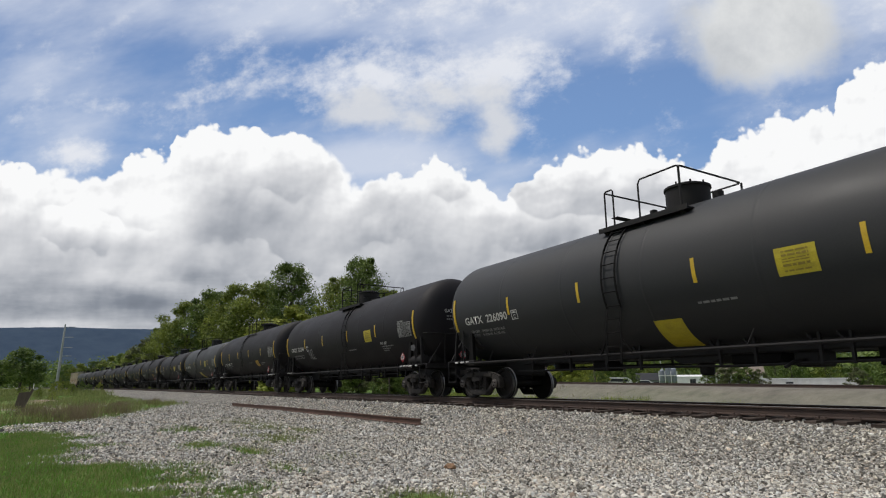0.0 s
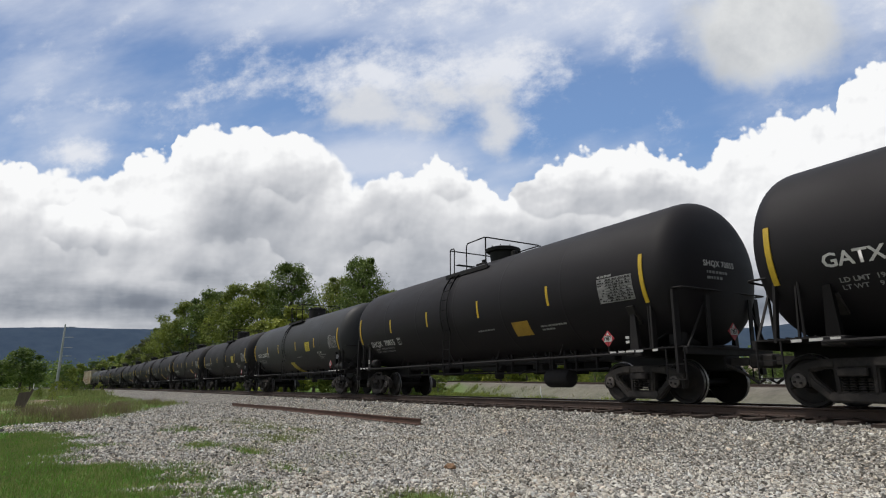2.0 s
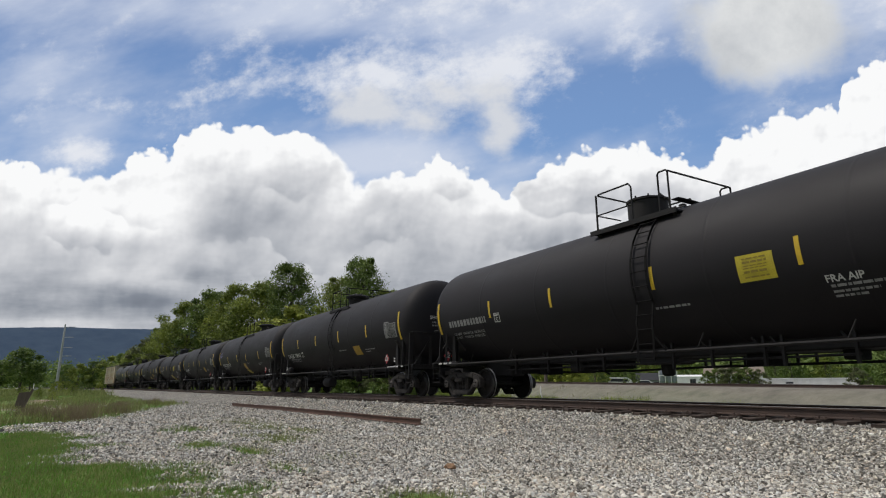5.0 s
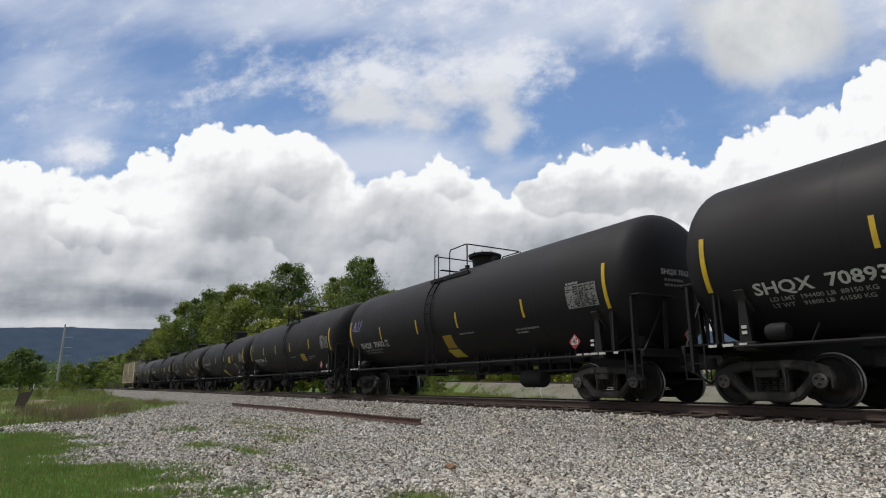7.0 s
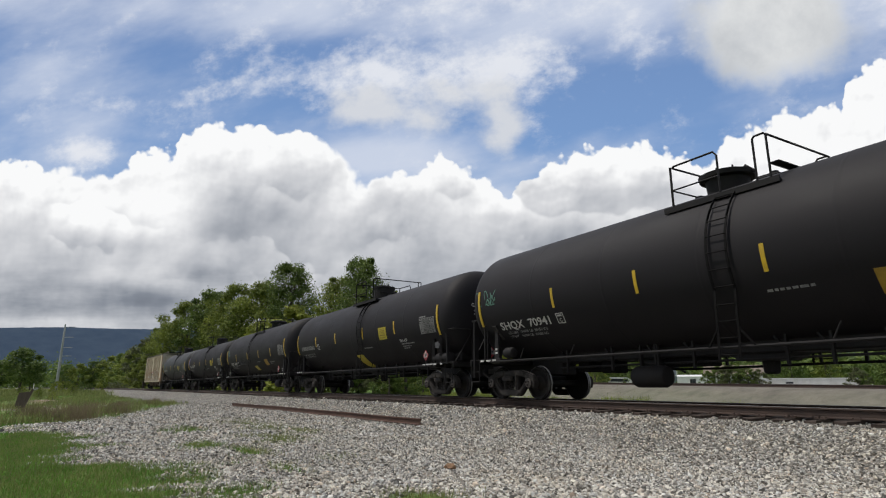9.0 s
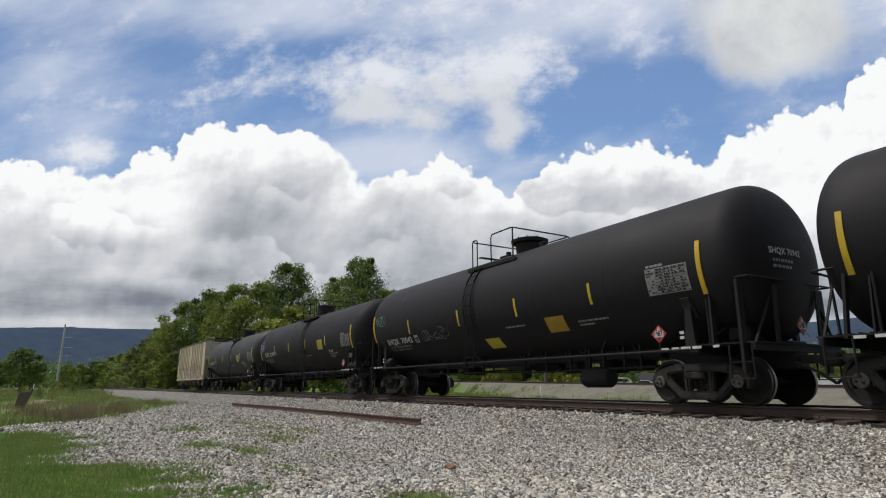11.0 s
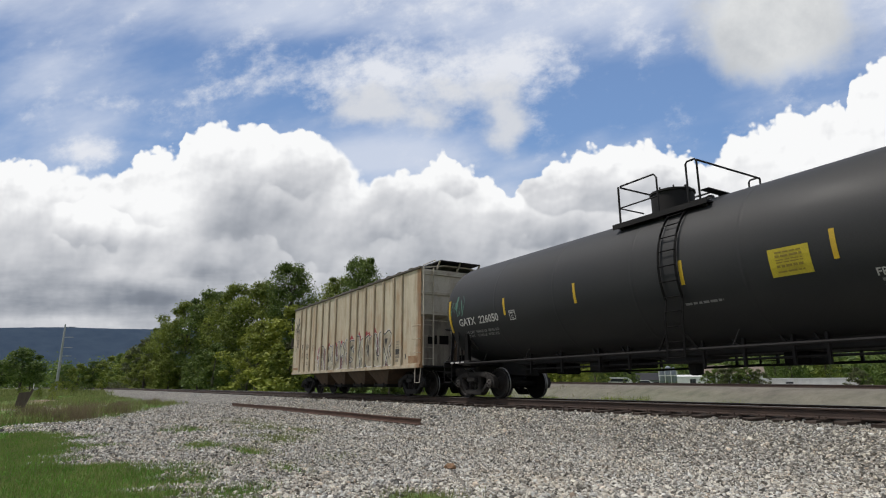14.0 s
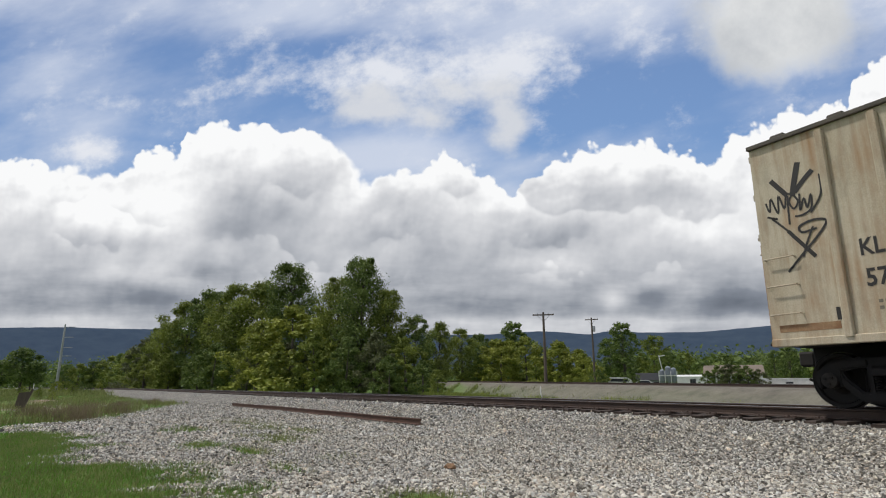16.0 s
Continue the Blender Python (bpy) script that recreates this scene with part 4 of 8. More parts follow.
def ladder_mesh():
    bm = bmesh.new()
    for x in (-0.21, 0.21):
        pts = [wrap(x, radians(a), 0.06) for a in range(48, -25, -6)]
        pts += [Vector((x, -1.62, 1.7)), Vector((x, -1.62, 1.3)), Vector((x - 0.03, -1.62, 0.88))]
        for p, q in zip(pts, pts[1:]):
            bar(bm, p, q + (q - p) * 0.05, 0.014, 0.05)
    zs = [wrap(0, radians(a), 0.07) for a in (44, 33, 22, 11, 0, -11, -22)] + [Vector((0, -1.62, z)) for z in (1.86, 1.55, 1.24, 0.93)]
    for c in zs:
        tube(bm, ((-0.21, c.y, c.z), (0.21, c.y, c.z)), 0.013, 6)
    for x in (-0.48, 0.48):
        bar(bm, (x, -1.56, 1.06), (math.copysign(0.21, x), -1.62, 1.42), 0.03, 0.03)
    return to_mesh("ladder", bm, LADDER_BLACK)


DECK_Z, RAIL_Z, RAIL_Y = 4.14, 5.10, 1.15


def platform_mesh():
    """The walkway of gratings round the manway."""
    bm = bmesh.new()
    for s in (-1, 1):
        box(bm, -1.42, 0.86 * s, DECK_Z - 0.05, 1.1, 1.2 * s, DECK_Z - 0.02)
        for k in range(17):
            x = -1.40 + k * 0.15
            box(bm, x, 0.86 * s, DECK_Z - 0.02, x + 0.04, 1.2 * s, DECK_Z + 0.0)
        box(bm, -1.44, 1.2 * s, DECK_Z - 0.09, 1.12, 1.23 * s, DECK_Z + 0.03)
    box(bm, -1.30, -0.9, TC + TR + 0.03, -1.1, 0.9, TC + TR + 0.05)
    return to_mesh("walkway", bm, FRAME_BLACK)


def support_mesh():
    bm = bmesh.new()
    bar(bm, (0, -0.95, 3.95), (0, -1.18, DECK_Z - 0.02), 0.1, 0.06)
    return to_mesh("support", bm, FRAME_BLACK)


def gate_rail_mesh():
    """Double posts beside the ladder, with a rail across to the far side."""
    bm = bmesh.new()
    y, z, t, r = -RAIL_Y, DECK_Z - 0.06, RAIL_Z, 0.022
    tube(bm, ((-1.25, y, z), (-1.25, y, t - 0.05), (-1.21, y, t), (-1.02, y, t), (-0.98, y, t - 0.05), (-0.98, y, z)), r, 6)
    tube(bm, ((-1.25, y, t - 0.03), (-1.25, 0, t - 0.03), (-1.25, -y, t - 0.03)), r, 6)
    tube(bm, ((-1.25, -y, z), (-1.25, -y, t - 0.05), (-1.21, -y, t), (-1.02, -y, t), (-0.98, -y, t - 0.05), (-0.98, -y, z)), r, 6)
    return to_mesh("gate_rail", bm, FRAME_BLACK)


def cage_mesh():
    """Rail round the manway: both sides and across the end."""
    bm = bmesh.new()
    y, z, t, r = RAIL_Y, DECK_Z - 0.06, RAIL_Z, 0.022
    tube(bm, ((-0.2, -y, z), (-0.2, -y, t - 0.1), (-0.13, -y, t), (0.86, -y, t + 0.01), (0.93, -y + 0.07, t), (0.93, y - 0.07, t), (0.86, y, t), (-0.13, y, t), (-0.2, y, t - 0.1), (-0.2, y, z)), r, 6)
    return to_mesh("cage_rail", bm, FRAME_BLACK)


def cage_post_mesh():
    bm = bmesh.new()
    tube(bm, ((0.93, -RAIL_Y, DECK_Z - 0.06), (0.93, -RAIL_Y, RAIL_Z)), 0.026, 6)
    return to_mesh("post", bm, FRAME_BLACK)


def mid_rail_mesh():
    bm = bmesh.new()
    tube(bm, ((-0.2, RAIL_Y, DECK_Z + 0.42), (0.93, RAIL_Y, DECK_Z + 0.42), (0.93, 0.3, DECK_Z + 0.42)), 0.018, 6)
    return to_mesh("mid_rail", bm, FRAME_BLACK)


def manway_mesh(kind):
    bm = bmesh.new()
    z = TC + TR
    if kind == "a":
        lathe(bm, [(z - 0.1, 0.50), (z + 0.46, 0.50), (z + 0.47, 0.53), (z + 0.52, 0.53), (z + 0.55, 0.40)], 28, "z", (0.28, 0, 0))
    else:
        lathe(bm, [(z - 0.1, 0.42), (z + 0.28, 0.46), (z + 0.30, 0.58), (z + 0.40, 0.60), (z + 0.44, 0.5)], 28, "z", (0.34, 0, 0))
    return to_mesh("manway", bm, FRAME_BLACK, True)


def manway_lid_mesh(kind):
    bm = bmesh.new()
    z = TC + TR + (0.54 if kind == "a" else 0.43)
    lathe(bm, [(z, 0.36), (z + 0.05, 0.34), (z + 0.08, 0.2)], 20, "z", (0.3, 0, 0))
    for k in range(8):
        t = 2 * math.pi * k / 8
        tube(bm, ((0.3 + 0.42 * math.cos(t), 0.42 * math.sin(t), z - 0.02), (0.3 + 0.42 * math.cos(t), 0.42 * math.sin(t), z + 0.07)), 0.02, 6)
    bar(bm, (-0.28, 0, z - 0.1), (-0.1, 0, z + 0.08), 0.06, 0.05)
    return to_mesh("lid", bm, FRAME_BLACK)


def valve_mesh():
    bm = bmesh.new()
    z = TC + TR
    box(bm, -0.9, -0.3, z - 0.05, -0.4, 0.2, z + 0.08, 0.02)
    lathe(bm, [(z + 0.05, 0.09), (z + 0.2, 0.09), (z + 0.22, 0.05)], 10, "z", (-0.65, -0.1, 0))
    return to_mesh("valve_fitting", bm, FRAME_BLACK)


def vent_mesh():
    bm = bmesh.new()
    z = TC + TR
    lathe(bm, [(z - 0.03, 0.12), (z + 0.16, 0.12), (z + 0.18, 0.08)], 12, "z", (1.15, -0.15, 0))
    return to_mesh("vent", bm, FRAME_BLACK)


def outlet_mesh():
    bm = bmesh.new()
    prism(bm, ((-0.9, 1.2), (1.3, 1.2), (0.65, 0.86), (-0.15, 0.86)), -0.35, 0.35)
    lathe(bm, [(0.60, 0.1), (0.64, 0.15), (0.88, 0.17)], 12, "z", (0.25, 0, 0))
    return to_mesh("bottom_outlet", bm, FRAME_BLACK)


def keel_mesh():
    bm = bmesh.new()
    box(bm, -5.7, -0.42, 1.0, 5.7, 0.42, 1.32, 0.03)
    return to_mesh("keel_plate", bm, FRAME_BLACK)


def pipe_mesh():
    bm = bmesh.new()
    tube(bm, ((-5.7, -0.62, 0.80), (-1.0, -0.62, 0.80), (1.4, -0.62, 0.76), (5.7, -0.62, 0.80)), 0.03, 6)
    return to_mesh("brake_pipe", bm, FRAME_BLACK)


def rod_mesh():
    bm = bmesh.new()
    tube(bm, ((-4.6, 0.5, 0.9), (5.4, 0.5, 0.86)), 0.028, 6)
    return to_mesh("brake_rod", bm, FRAME_BLACK)


def hanger_mesh():
    bm = bmesh.new()
    bar(bm, (0, -0.62, 0.74), (0, -0.62, 1.34), 0.07, 0.05)
    bar(bm, (0, -0.62, 1.0), (-0.22, -0.62, 1.3), 0.04, 0.04)
    return to_mesh("hanger", bm, FRAME_BLACK)


def hanger_inner_mesh():
    bm = bmesh.new()
    bar(bm, (0, 0.5, 0.82), (0, 0.5, 1.34), 0.05, 0.05)
    return to_mesh("hanger", bm, FRAME_BLACK)


def lever_box_mesh():
    bm = bmesh.new()
    box(bm, 2.3, -0.3, 0.72, 2.8, 0.3, 1.05, 0.05)
    tube(bm, ((2.55, -0.3, 0.85), (2.55, -0.75, 0.8), (2.5, -0.95, 0.7)), 0.03, 6)
    return to_mesh("brake_lever", bm, FRAME_BLACK)


def reservoir_mesh():
    bm = bmesh.new()
    lathe(bm, [(3.38, 0.1), (3.42, 0.21), (3.5, 0.25), (4.25, 0.25), (4.33, 0.21), (4.37, 0.1)], 18, "x", (0, -0.6, 0.58))
    for x in (3.6, 4.1):
        bar(bm, (x, -0.6, 0.78), (x, -0.6, 1.36), 0.08, 0.05)
    return to_mesh("air_reservoir", bm, FRAME_BLACK, True)


def placard(car, x, y, z, m=None):
    """A red and white diamond hazard sign with its four figures."""
    bm = bmesh.new()
    d = 0.19
    prism(bm, ((x - d, z), (x, z - d), (x + d, z), (x, z + d)), y, y + 0.012)
    p = part("placard", bm, RED, car, "red diamond hazard placard", m=m)
    bm = bmesh.new()
    box(bm, x - 0.118, y - 0.006, z - 0.068, x + 0.118, y - 0.001, z + 0.068)
    prism(bm, ((x - 0.045, z + 0.085), (x + 0.045, z + 0.085), (x, z + 0.16)), y - 0.006, y - 0.001)
    part("number_panel", bm, WHITE, p)
    me = letters("1987", 0.105, 0.2)
    part("figures", me, None, p, m=Matrix.Translation((x - 0.1, y - 0.010, z - 0.042)) @ Matrix.Rotation(math.pi / 2, 4, "X"))
    me.materials.append(FRAME_BLACK)


def data_panel(car, mat):
    """The pale table of figures near the +x end."""
    p = part("data_panel", decal(6.46, 7.50, -21.2, -1.6), mat, car, "pale panel of small printed figures")
    bm = bmesh.new()
    rng = random.Random(12)
    for j in range(9):
        a = -20.4 + j * 2.05
        bm.faces.new([bm.verts.new(wrap(u, radians(t), 0.011)) for u, t in ((6.70, a), (7.48, a), (7.48, a + 0.35), (6.70, a + 0.35))])
        for x0, x1 in ((6.49, 6.68), (6.74, 6.90), (6.95, 7.10), (7.14, 7.28), (7.32, 7.46)):
            x = x0
            while x < x1 - 0.02:
                w = rng.uniform(0.03, 0.08)
                if rng.random() < (0.4 if x0 < 6.7 else 0.75):
                    e = min(x + w, x1)
                    bm.faces.new([bm.verts.new(wrap(u, radians(t), 0.0125)) for u, t in ((x, a + 0.5), (e, a + 0.5), (e, a + 1.5), (x, a + 1.5))])
                x += w + 0.016
    tagged(part("table_rows", bm, FRAME_BLACK, p), kind="stuff")
    bm = bmesh.new()
    flat_bars(bm, 6.5, 6.95, -0.8, 0.05, random.Random(3), gap=0.015)
    tagged(part("table_heading", bm, mat, p), kind="stuff")


# places of the short strips along a car, by kind and by car; start and width of the large mark
STRIPS = {"a": (-4.74, -1.99, 1.30, 4.38), "b": (-4.70, -1.78, 1.42, 4.66), 100: (-4.85, -1.99, 1.30, 4.38), 103: (-4.54, -2.13, 1.26, 4.38), 110: (-4.62, -1.70, 1.30, 4.38),
          111: (-4.74, -1.82, 1.30, 4.20), 106: (-4.60, -1.50, 1.22, 4.66), 107: (-4.35, -1.60, 1.31, 4.66), 109: (-4.62, -1.18, 1.84, 4.75)}
MARKS = {"a": (-7.22, 2.14), "b": (-6.82, 2.18), 100: (-7.14, 2.20), 101: (-7.12, 2.14), 103: (-6.86, 2.18), 110: (-6.80, 2.06), 106: (-6.78, 2.28), 109: (-6.67, 2.08)}


def tank_car(kind, mat, mark, number, seed, decal_style=0, belly=0, top="gate", longer=(0, 0)):
    global TR, TC, KIND, LEFT, RIGHT
    KIND = kind
    TR, TC = SIZES[kind]
    LEFT, RIGHT = HALF + longer[0], HALF + longer[1]
    rng = random.Random(seed)
    car = empty("tank_car")
    part("tank", shared(("tank", mat.name, LEFT, RIGHT), lambda: tank_mesh(mat)), None, car)
    for turn in (0, 180):
        z = pose(RIGHT - HALF if turn == 0 else HALF - LEFT, 0, 0, 0, 0, turn)
        end_gear(car, z)
        part("coupler", shared("coup", coupler_mesh), None, car, m=z)
        part("side_handrail", shared("rail", side_rail_mesh), None, car, m=pose(0, 0, 0, 0, 0, turn))
    part("brake_cylinder", shared("brakecyl", reservoir_end_mesh), None, car)
    part("brake_wheel", shared("brakewheel", brake_wheel_mesh), None, car)
    part("brake_valve", shared("valvebox", valve_box_mesh), None, car)
    # the gear on top; on some cars it faces the other way
    dx = -0.08 if kind == "a" else 0.28
    place = pose(dx, 0, 0) if top == "gate" else pose(0.34 if kind == "a" else 0.12, 0, 0, 0, 0, 180)
    deck = part("walkway", shared("walk", platform_mesh), None, car, "dark steel walkway with railings", m=place)
    for turn in (0, 180):
        for x in (-1.3, -0.2, 0.9):
            part("support", shared("support", support_mesh), None, deck, m=(pose(x, 0, 0) if turn == 0 else pose(x, 0, 0, 0, 0, 180)))
    part("gate_rail", shared("gate", gate_rail_mesh), None, deck)
    part("cage_rail", shared("cage", cage_mesh), None, deck)
    part("post", shared("cagepost", cage_post_mesh), None, deck)
    part("post", shared("cagepost", cage_post_mesh), None, deck, m=Matrix.Translation((0, 2 * RAIL_Y, 0)))
    part("mid_rail", shared("midrail", mid_rail_mesh), None, deck)
    lx = {("a", "gate"): -0.90, ("a", "box"): 1.02, ("b", "gate"): -0.50, ("b", "box"): 0.46}[kind, top]
    part("ladder", shared("ladder", ladder_mesh), None, car, m=pose(lx, 0, 0))
    part("ladder", shared("ladder_far", lambda: flip_y(ladder_mesh, "ladder")), None, car, m=pose(lx, 0, 0))
    man = part("manway", shared(("manway", kind), lambda: manway_mesh(kind)), None, car, m=place)
    part("lid", shared(("lid", kind), lambda: manway_lid_mesh(kind)), None, man)
    part("valve_fitting", shared("valves", valve_mesh), None, car, m=place)
    part("vent", shared("vent", vent_mesh), None, car, m=place)
    flip = pose(0, 0, 0) if top == "gate" else pose(0, 0, 0, 0, 0, 180)
    part("bottom_outlet", shared("outlet", outlet_mesh), None, car)
    part("keel_plate", shared("keel", keel_mesh), None, car)
    part("brake_pipe", shared("pipe", pipe_mesh), None, car, m=flip)
    part("brake_rod", shared("rod", rod_mesh), None, car, m=flip)
    part("brake_lever", shared("lever", lever_box_mesh), None, car, m=flip)
    for x in (-4.9, -3.4, -2.2, -1.1, 0.95, 1.8, 2.9, 3.5, 4.7, 5.3):
        hx = x + rng.uniform(-0.15, 0.15)
        part("hanger", shared("hanger", hanger_mesh), None, car, m=pose(hx, 0, 0))
        part("hanger", shared("hanger_inner", hanger_inner_mesh), None, car, m=pose(hx, 0, 0))
    # plain black boxes added for hanging gear and the underframe's shadow
    for x0, x1, z0 in ((1.05, 2.1, 0.80), (3.75, 4.1, 0.70), (4.5, 4.95, 0.74), (-2.9, -2.4, 0.76), (-4.4, -4.2, 0.82)):
        bm = bmesh.new()
        box(bm, x0, -0.34, z0, x1, 0.3, 1.08, 0.03)
        part("gear_shadow_box", bm, LADDER_BLACK, car, m=flip)
    if belly:
        part("air_reservoir", shared("reservoir", reservoir_mesh), None, car, m=pose(0 if top == "gate" else -6.1, 0, 0))
    for x in ((-7.1, 7.1) if kind == "a" else (-6.95, 7.10)):
        add_truck(car, x)
    # yellow reflective strips
    drop = {106: -7.0, 107: -2.5, 109: -5.0}.get(seed, 0.0)
    for x in STRIPS.get(seed, STRIPS[kind]):
        part("reflective_strip", shared(("strip", x, drop), lambda: to_mesh("strip", decal(x - 0.042, x + 0.042, -15.2 + drop, 2.4 + drop), YELLOW)), None, car, "yellow reflective strip")
    for x in ((-7.96 if seed == 101 else -7.78 if seed == 110 else -7.72, 7.74) if kind == "a" else (-7.66, 7.78)):
        part("reflective_strip", shared(("strip", x), lambda: to_mesh("strip", decal(x - 0.05, x + 0.05, -25.5, 11.5, 0.018), YELLOW)), None, car, "tall yellow reflective strip")
    # decals
    if decal_style in (0, 3):
        nx = 0.0 if decal_style != 3 else 0.17 if seed == 111 else 0.30
        sign = part("notice", decal(2.94 + nx, 3.64 + nx, -20.5, -3.0), YELLOW_SIGN, car, "yellow notice with small dark print")
        bm = bmesh.new()
        for a, h in ((-6.0, 0.025), (-8.6, 0.04), (-10.6, 0.02), (-12.2, 0.02), (-15.0, 0.045), (-18.2, 0.03)):
            flat_bars(bm, 3.06 + nx, 3.52 + nx, a, h, rng, gap=0.02)
        tagged(part("print", bm, FAINT_PRINT, sign), kind="stuff")
    elif decal_style in (1, 2):
        part("notice", decal(2.92, 3.64, -41, -25.5), YELLOW_OLD, car, "faded orange-yellow notice")
    else:
        part("notice", decal(0.05, 0.62, -47, -29, slant=0.08), YELLOW_OLD, car, "faded orange-yellow notice")
    if decal_style in (0, 2, 4):
        a0, a1 = {0: (-82, -40), 2: (-53.5, -39.5), 4: (-64, -49)}[decal_style]
        part("low_notice", decal(-0.12 - (0.52 if seed == 103 else 0), 0.60 - (0.52 if seed == 103 else 0), a0, a1, slant=0.1 if decal_style == 0 else 0.0), YELLOW_SIGN, car, "yellow patch low on the tank")
    bm = bmesh.new()
    if kind == "a":
        flat_bars(bm, 4.72, 5.75, -31.4, 0.05, rng, gap=0.02)
        flat_bars(bm, 4.72, 5.4, -35, 0.045, rng, gap=0.02)
        flat_bars(bm, 4.72, 5.2, -38, 0.045, rng, gap=0.02)
        me = tank_letters("FRA AIP", 4.68, 0.58, -28.0, 0.13)
        me.materials.append(WHITE)
        part("lettering", me, None, car, "white stencilled lettering")
    else:
        flat_bars(bm, 4.1, 5.1, -34.0, 0.05, rng, gap=0.02)
        flat_bars(bm, 4.1, 4.6, -37.5, 0.05, rng, gap=0.02)
    flat_bars(bm, 1.2, 2.05, -30.5, 0.05, rng, gap=0.03)
    # the mark and number at the left end
    low = -19.2 if kind == "a" else -31.6
    me = None if not number else tank_letters(f"{mark}  {number}", *MARKS.get(seed, MARKS[kind]), low, 0.235)
    if me:
        me.materials.append(WHITE)
        part("lettering", me, None, car, "white stencilled mark and number")
    else:
        flat_bars(bm, -7.1, -5.0, low, 0.2, rng, gap=0.05)
    for line, (a, w) in enumerate((("LD LMT  194400 LB  88150 KG", 1.72), ("LT WT    91800 LB  41550 KG", 1.64))):
        me = tank_letters(a, -6.95 if kind == "a" else -6.6, w, low - 10.0 - 4.6 * line if kind == "a" else low - 5.5 - 4.6 * line, 0.085)
        me.materials.append(DULL_WHITE)
        part("lettering", me, None, car)
    tagged(part("small_print", bm, DULL_WHITE, car), "small white stencilled print", kind="stuff")
    # plate box
    bm = bmesh.new()
    bx, b0, b1 = (-4.74 if seed == 100 else -4.55, -20.8, -11.2) if kind == "a" else (-4.38, -32.6, -22.8)
    for x0, x1, a0, a1 in ((bx, bx + 0.28, b0, b0 + 0.8), (bx, bx + 0.28, b1 - 0.8, b1), (bx, bx + 0.025, b0, b1), (bx + 0.255, bx + 0.28, b0, b1)):
        bm.faces.new([bm.verts.new(wrap(x, radians(a), 0.010)) for x, a in ((x0, a0), (x1, a0), (x1, a1), (x0, a1))])
    part("plate_mark", bm, WHITE, car, "white outlined square with a letter")
    bm = bmesh.new()
    flat_bars(bm, bx + 0.05, bx + 0.23, b1 - 3.1, 0.045, random.Random(6), gap=0.012)
    tagged(part("plate_print", bm, WHITE, car), kind="stuff")
    me = tank_letters("C", bx + 0.09, 0.1, b0 + 1.6, 0.10)
    me.materials.append(WHITE)
    part("lettering", me, None, car)
    data_panel(car, DULL_WHITE)
    px = 6.88 if kind == "a" else 6.62
    # mark on the right end's head, set on its curve
    me = letters(f"{mark} {number}".strip(), 0.13, 1.0 if number else 0.4)
    bend(me, TC + (0.10 if kind == "a" else -0.10))
    me.materials.append(WHITE)
    part("lettering", me, None, car, "small white mark on the tank's end")
    bm = bmesh.new()
    for j, (w, z) in enumerate(((0.62, TC + (0.06 if kind == "a" else -0.14)), (0.5, TC + (-0.06 if kind == "a" else -0.26)))):
        y = -0.70
        while y < -0.70 + w:
            e = y + rng.uniform(0.04, 0.11)
            at = lambda q, u: (RIGHT + dome(q, u) + 0.012, q, u)
            bm.faces.new([bm.verts.new(at(*c)) for c in ((y, z), (e, z), (e, z + 0.06), (y, z + 0.06))])
            y = e + 0.025
    tagged(part("small_print", bm, DULL_WHITE, car), "small white stencilled print", kind="stuff")
    placard(car, px, -1.58, 1.43)
    placard(car, 0, 0, 0, pose(RIGHT - HALF + 8.545, 0.0, 1.50, 0, 0, 90))
    # bracket of the placard, and white tags on the sill
    bm = bmesh.new()
    bar(bm, (px, -1.555, 1.05), (px, -1.555, 1.5), 0.05, 0.02)
    part("bracket", bm, FRAME_BLACK, car)
    def tag():
        b2 = bmesh.new()
        box(b2, -0.11, -1.562, 1.085, 0.11, -1.553, 1.135)
        return to_mesh("white_tag", b2, WHITE)
    for x, w in ((6.72, 0.9), (6.98, 0.8), (7.22, 1.0), (7.48, 0.9), (7.9, 0.6), (-7.4, 1.0), (-7.1, 0.7), (-7.72, 0.8)):
        part("white_tag", shared("whitetag", tag), None, car, m=Matrix.Translation((x, 0, 0)) @ Matrix.Diagonal((w, 1, 1, 1)))
    if kind == "b":
        def lines():
            b2 = bmesh.new()
            box(b2, -0.05, -1.475, 1.30, 0.05, -1.461, 1.36)
            return to_mesh("white_tag", b2, WHITE)
        for x in (-7.1, 7.1):
            for z in (0.0, 0.1):
                part("white_tag", shared("saddletag", lines), None, car, m=Matrix.Translation((x, 0, z)))
    else:
        bm = bmesh.new()
        prism(bm, ((7.40, 1.68), (7.62, 1.64), (7.70, 1.75), (7.58, 1.88), (7.38, 1.86)), -1.50, -1.47)
        part("worn_patch", bm, STICKER_GREY, car, "grey worn sticker")
    return car


def bend(me, z0):
    """Lays flat lettering on the dished head at the +x end, on the camera's side."""
    for v in me.vertices:
        y = -0.78 + v.co.x
        z = z0 + 0.12 + v.co.y
        v.co = Vector((RIGHT + dome(y, z) + 0.012, y, z))
    me.update()


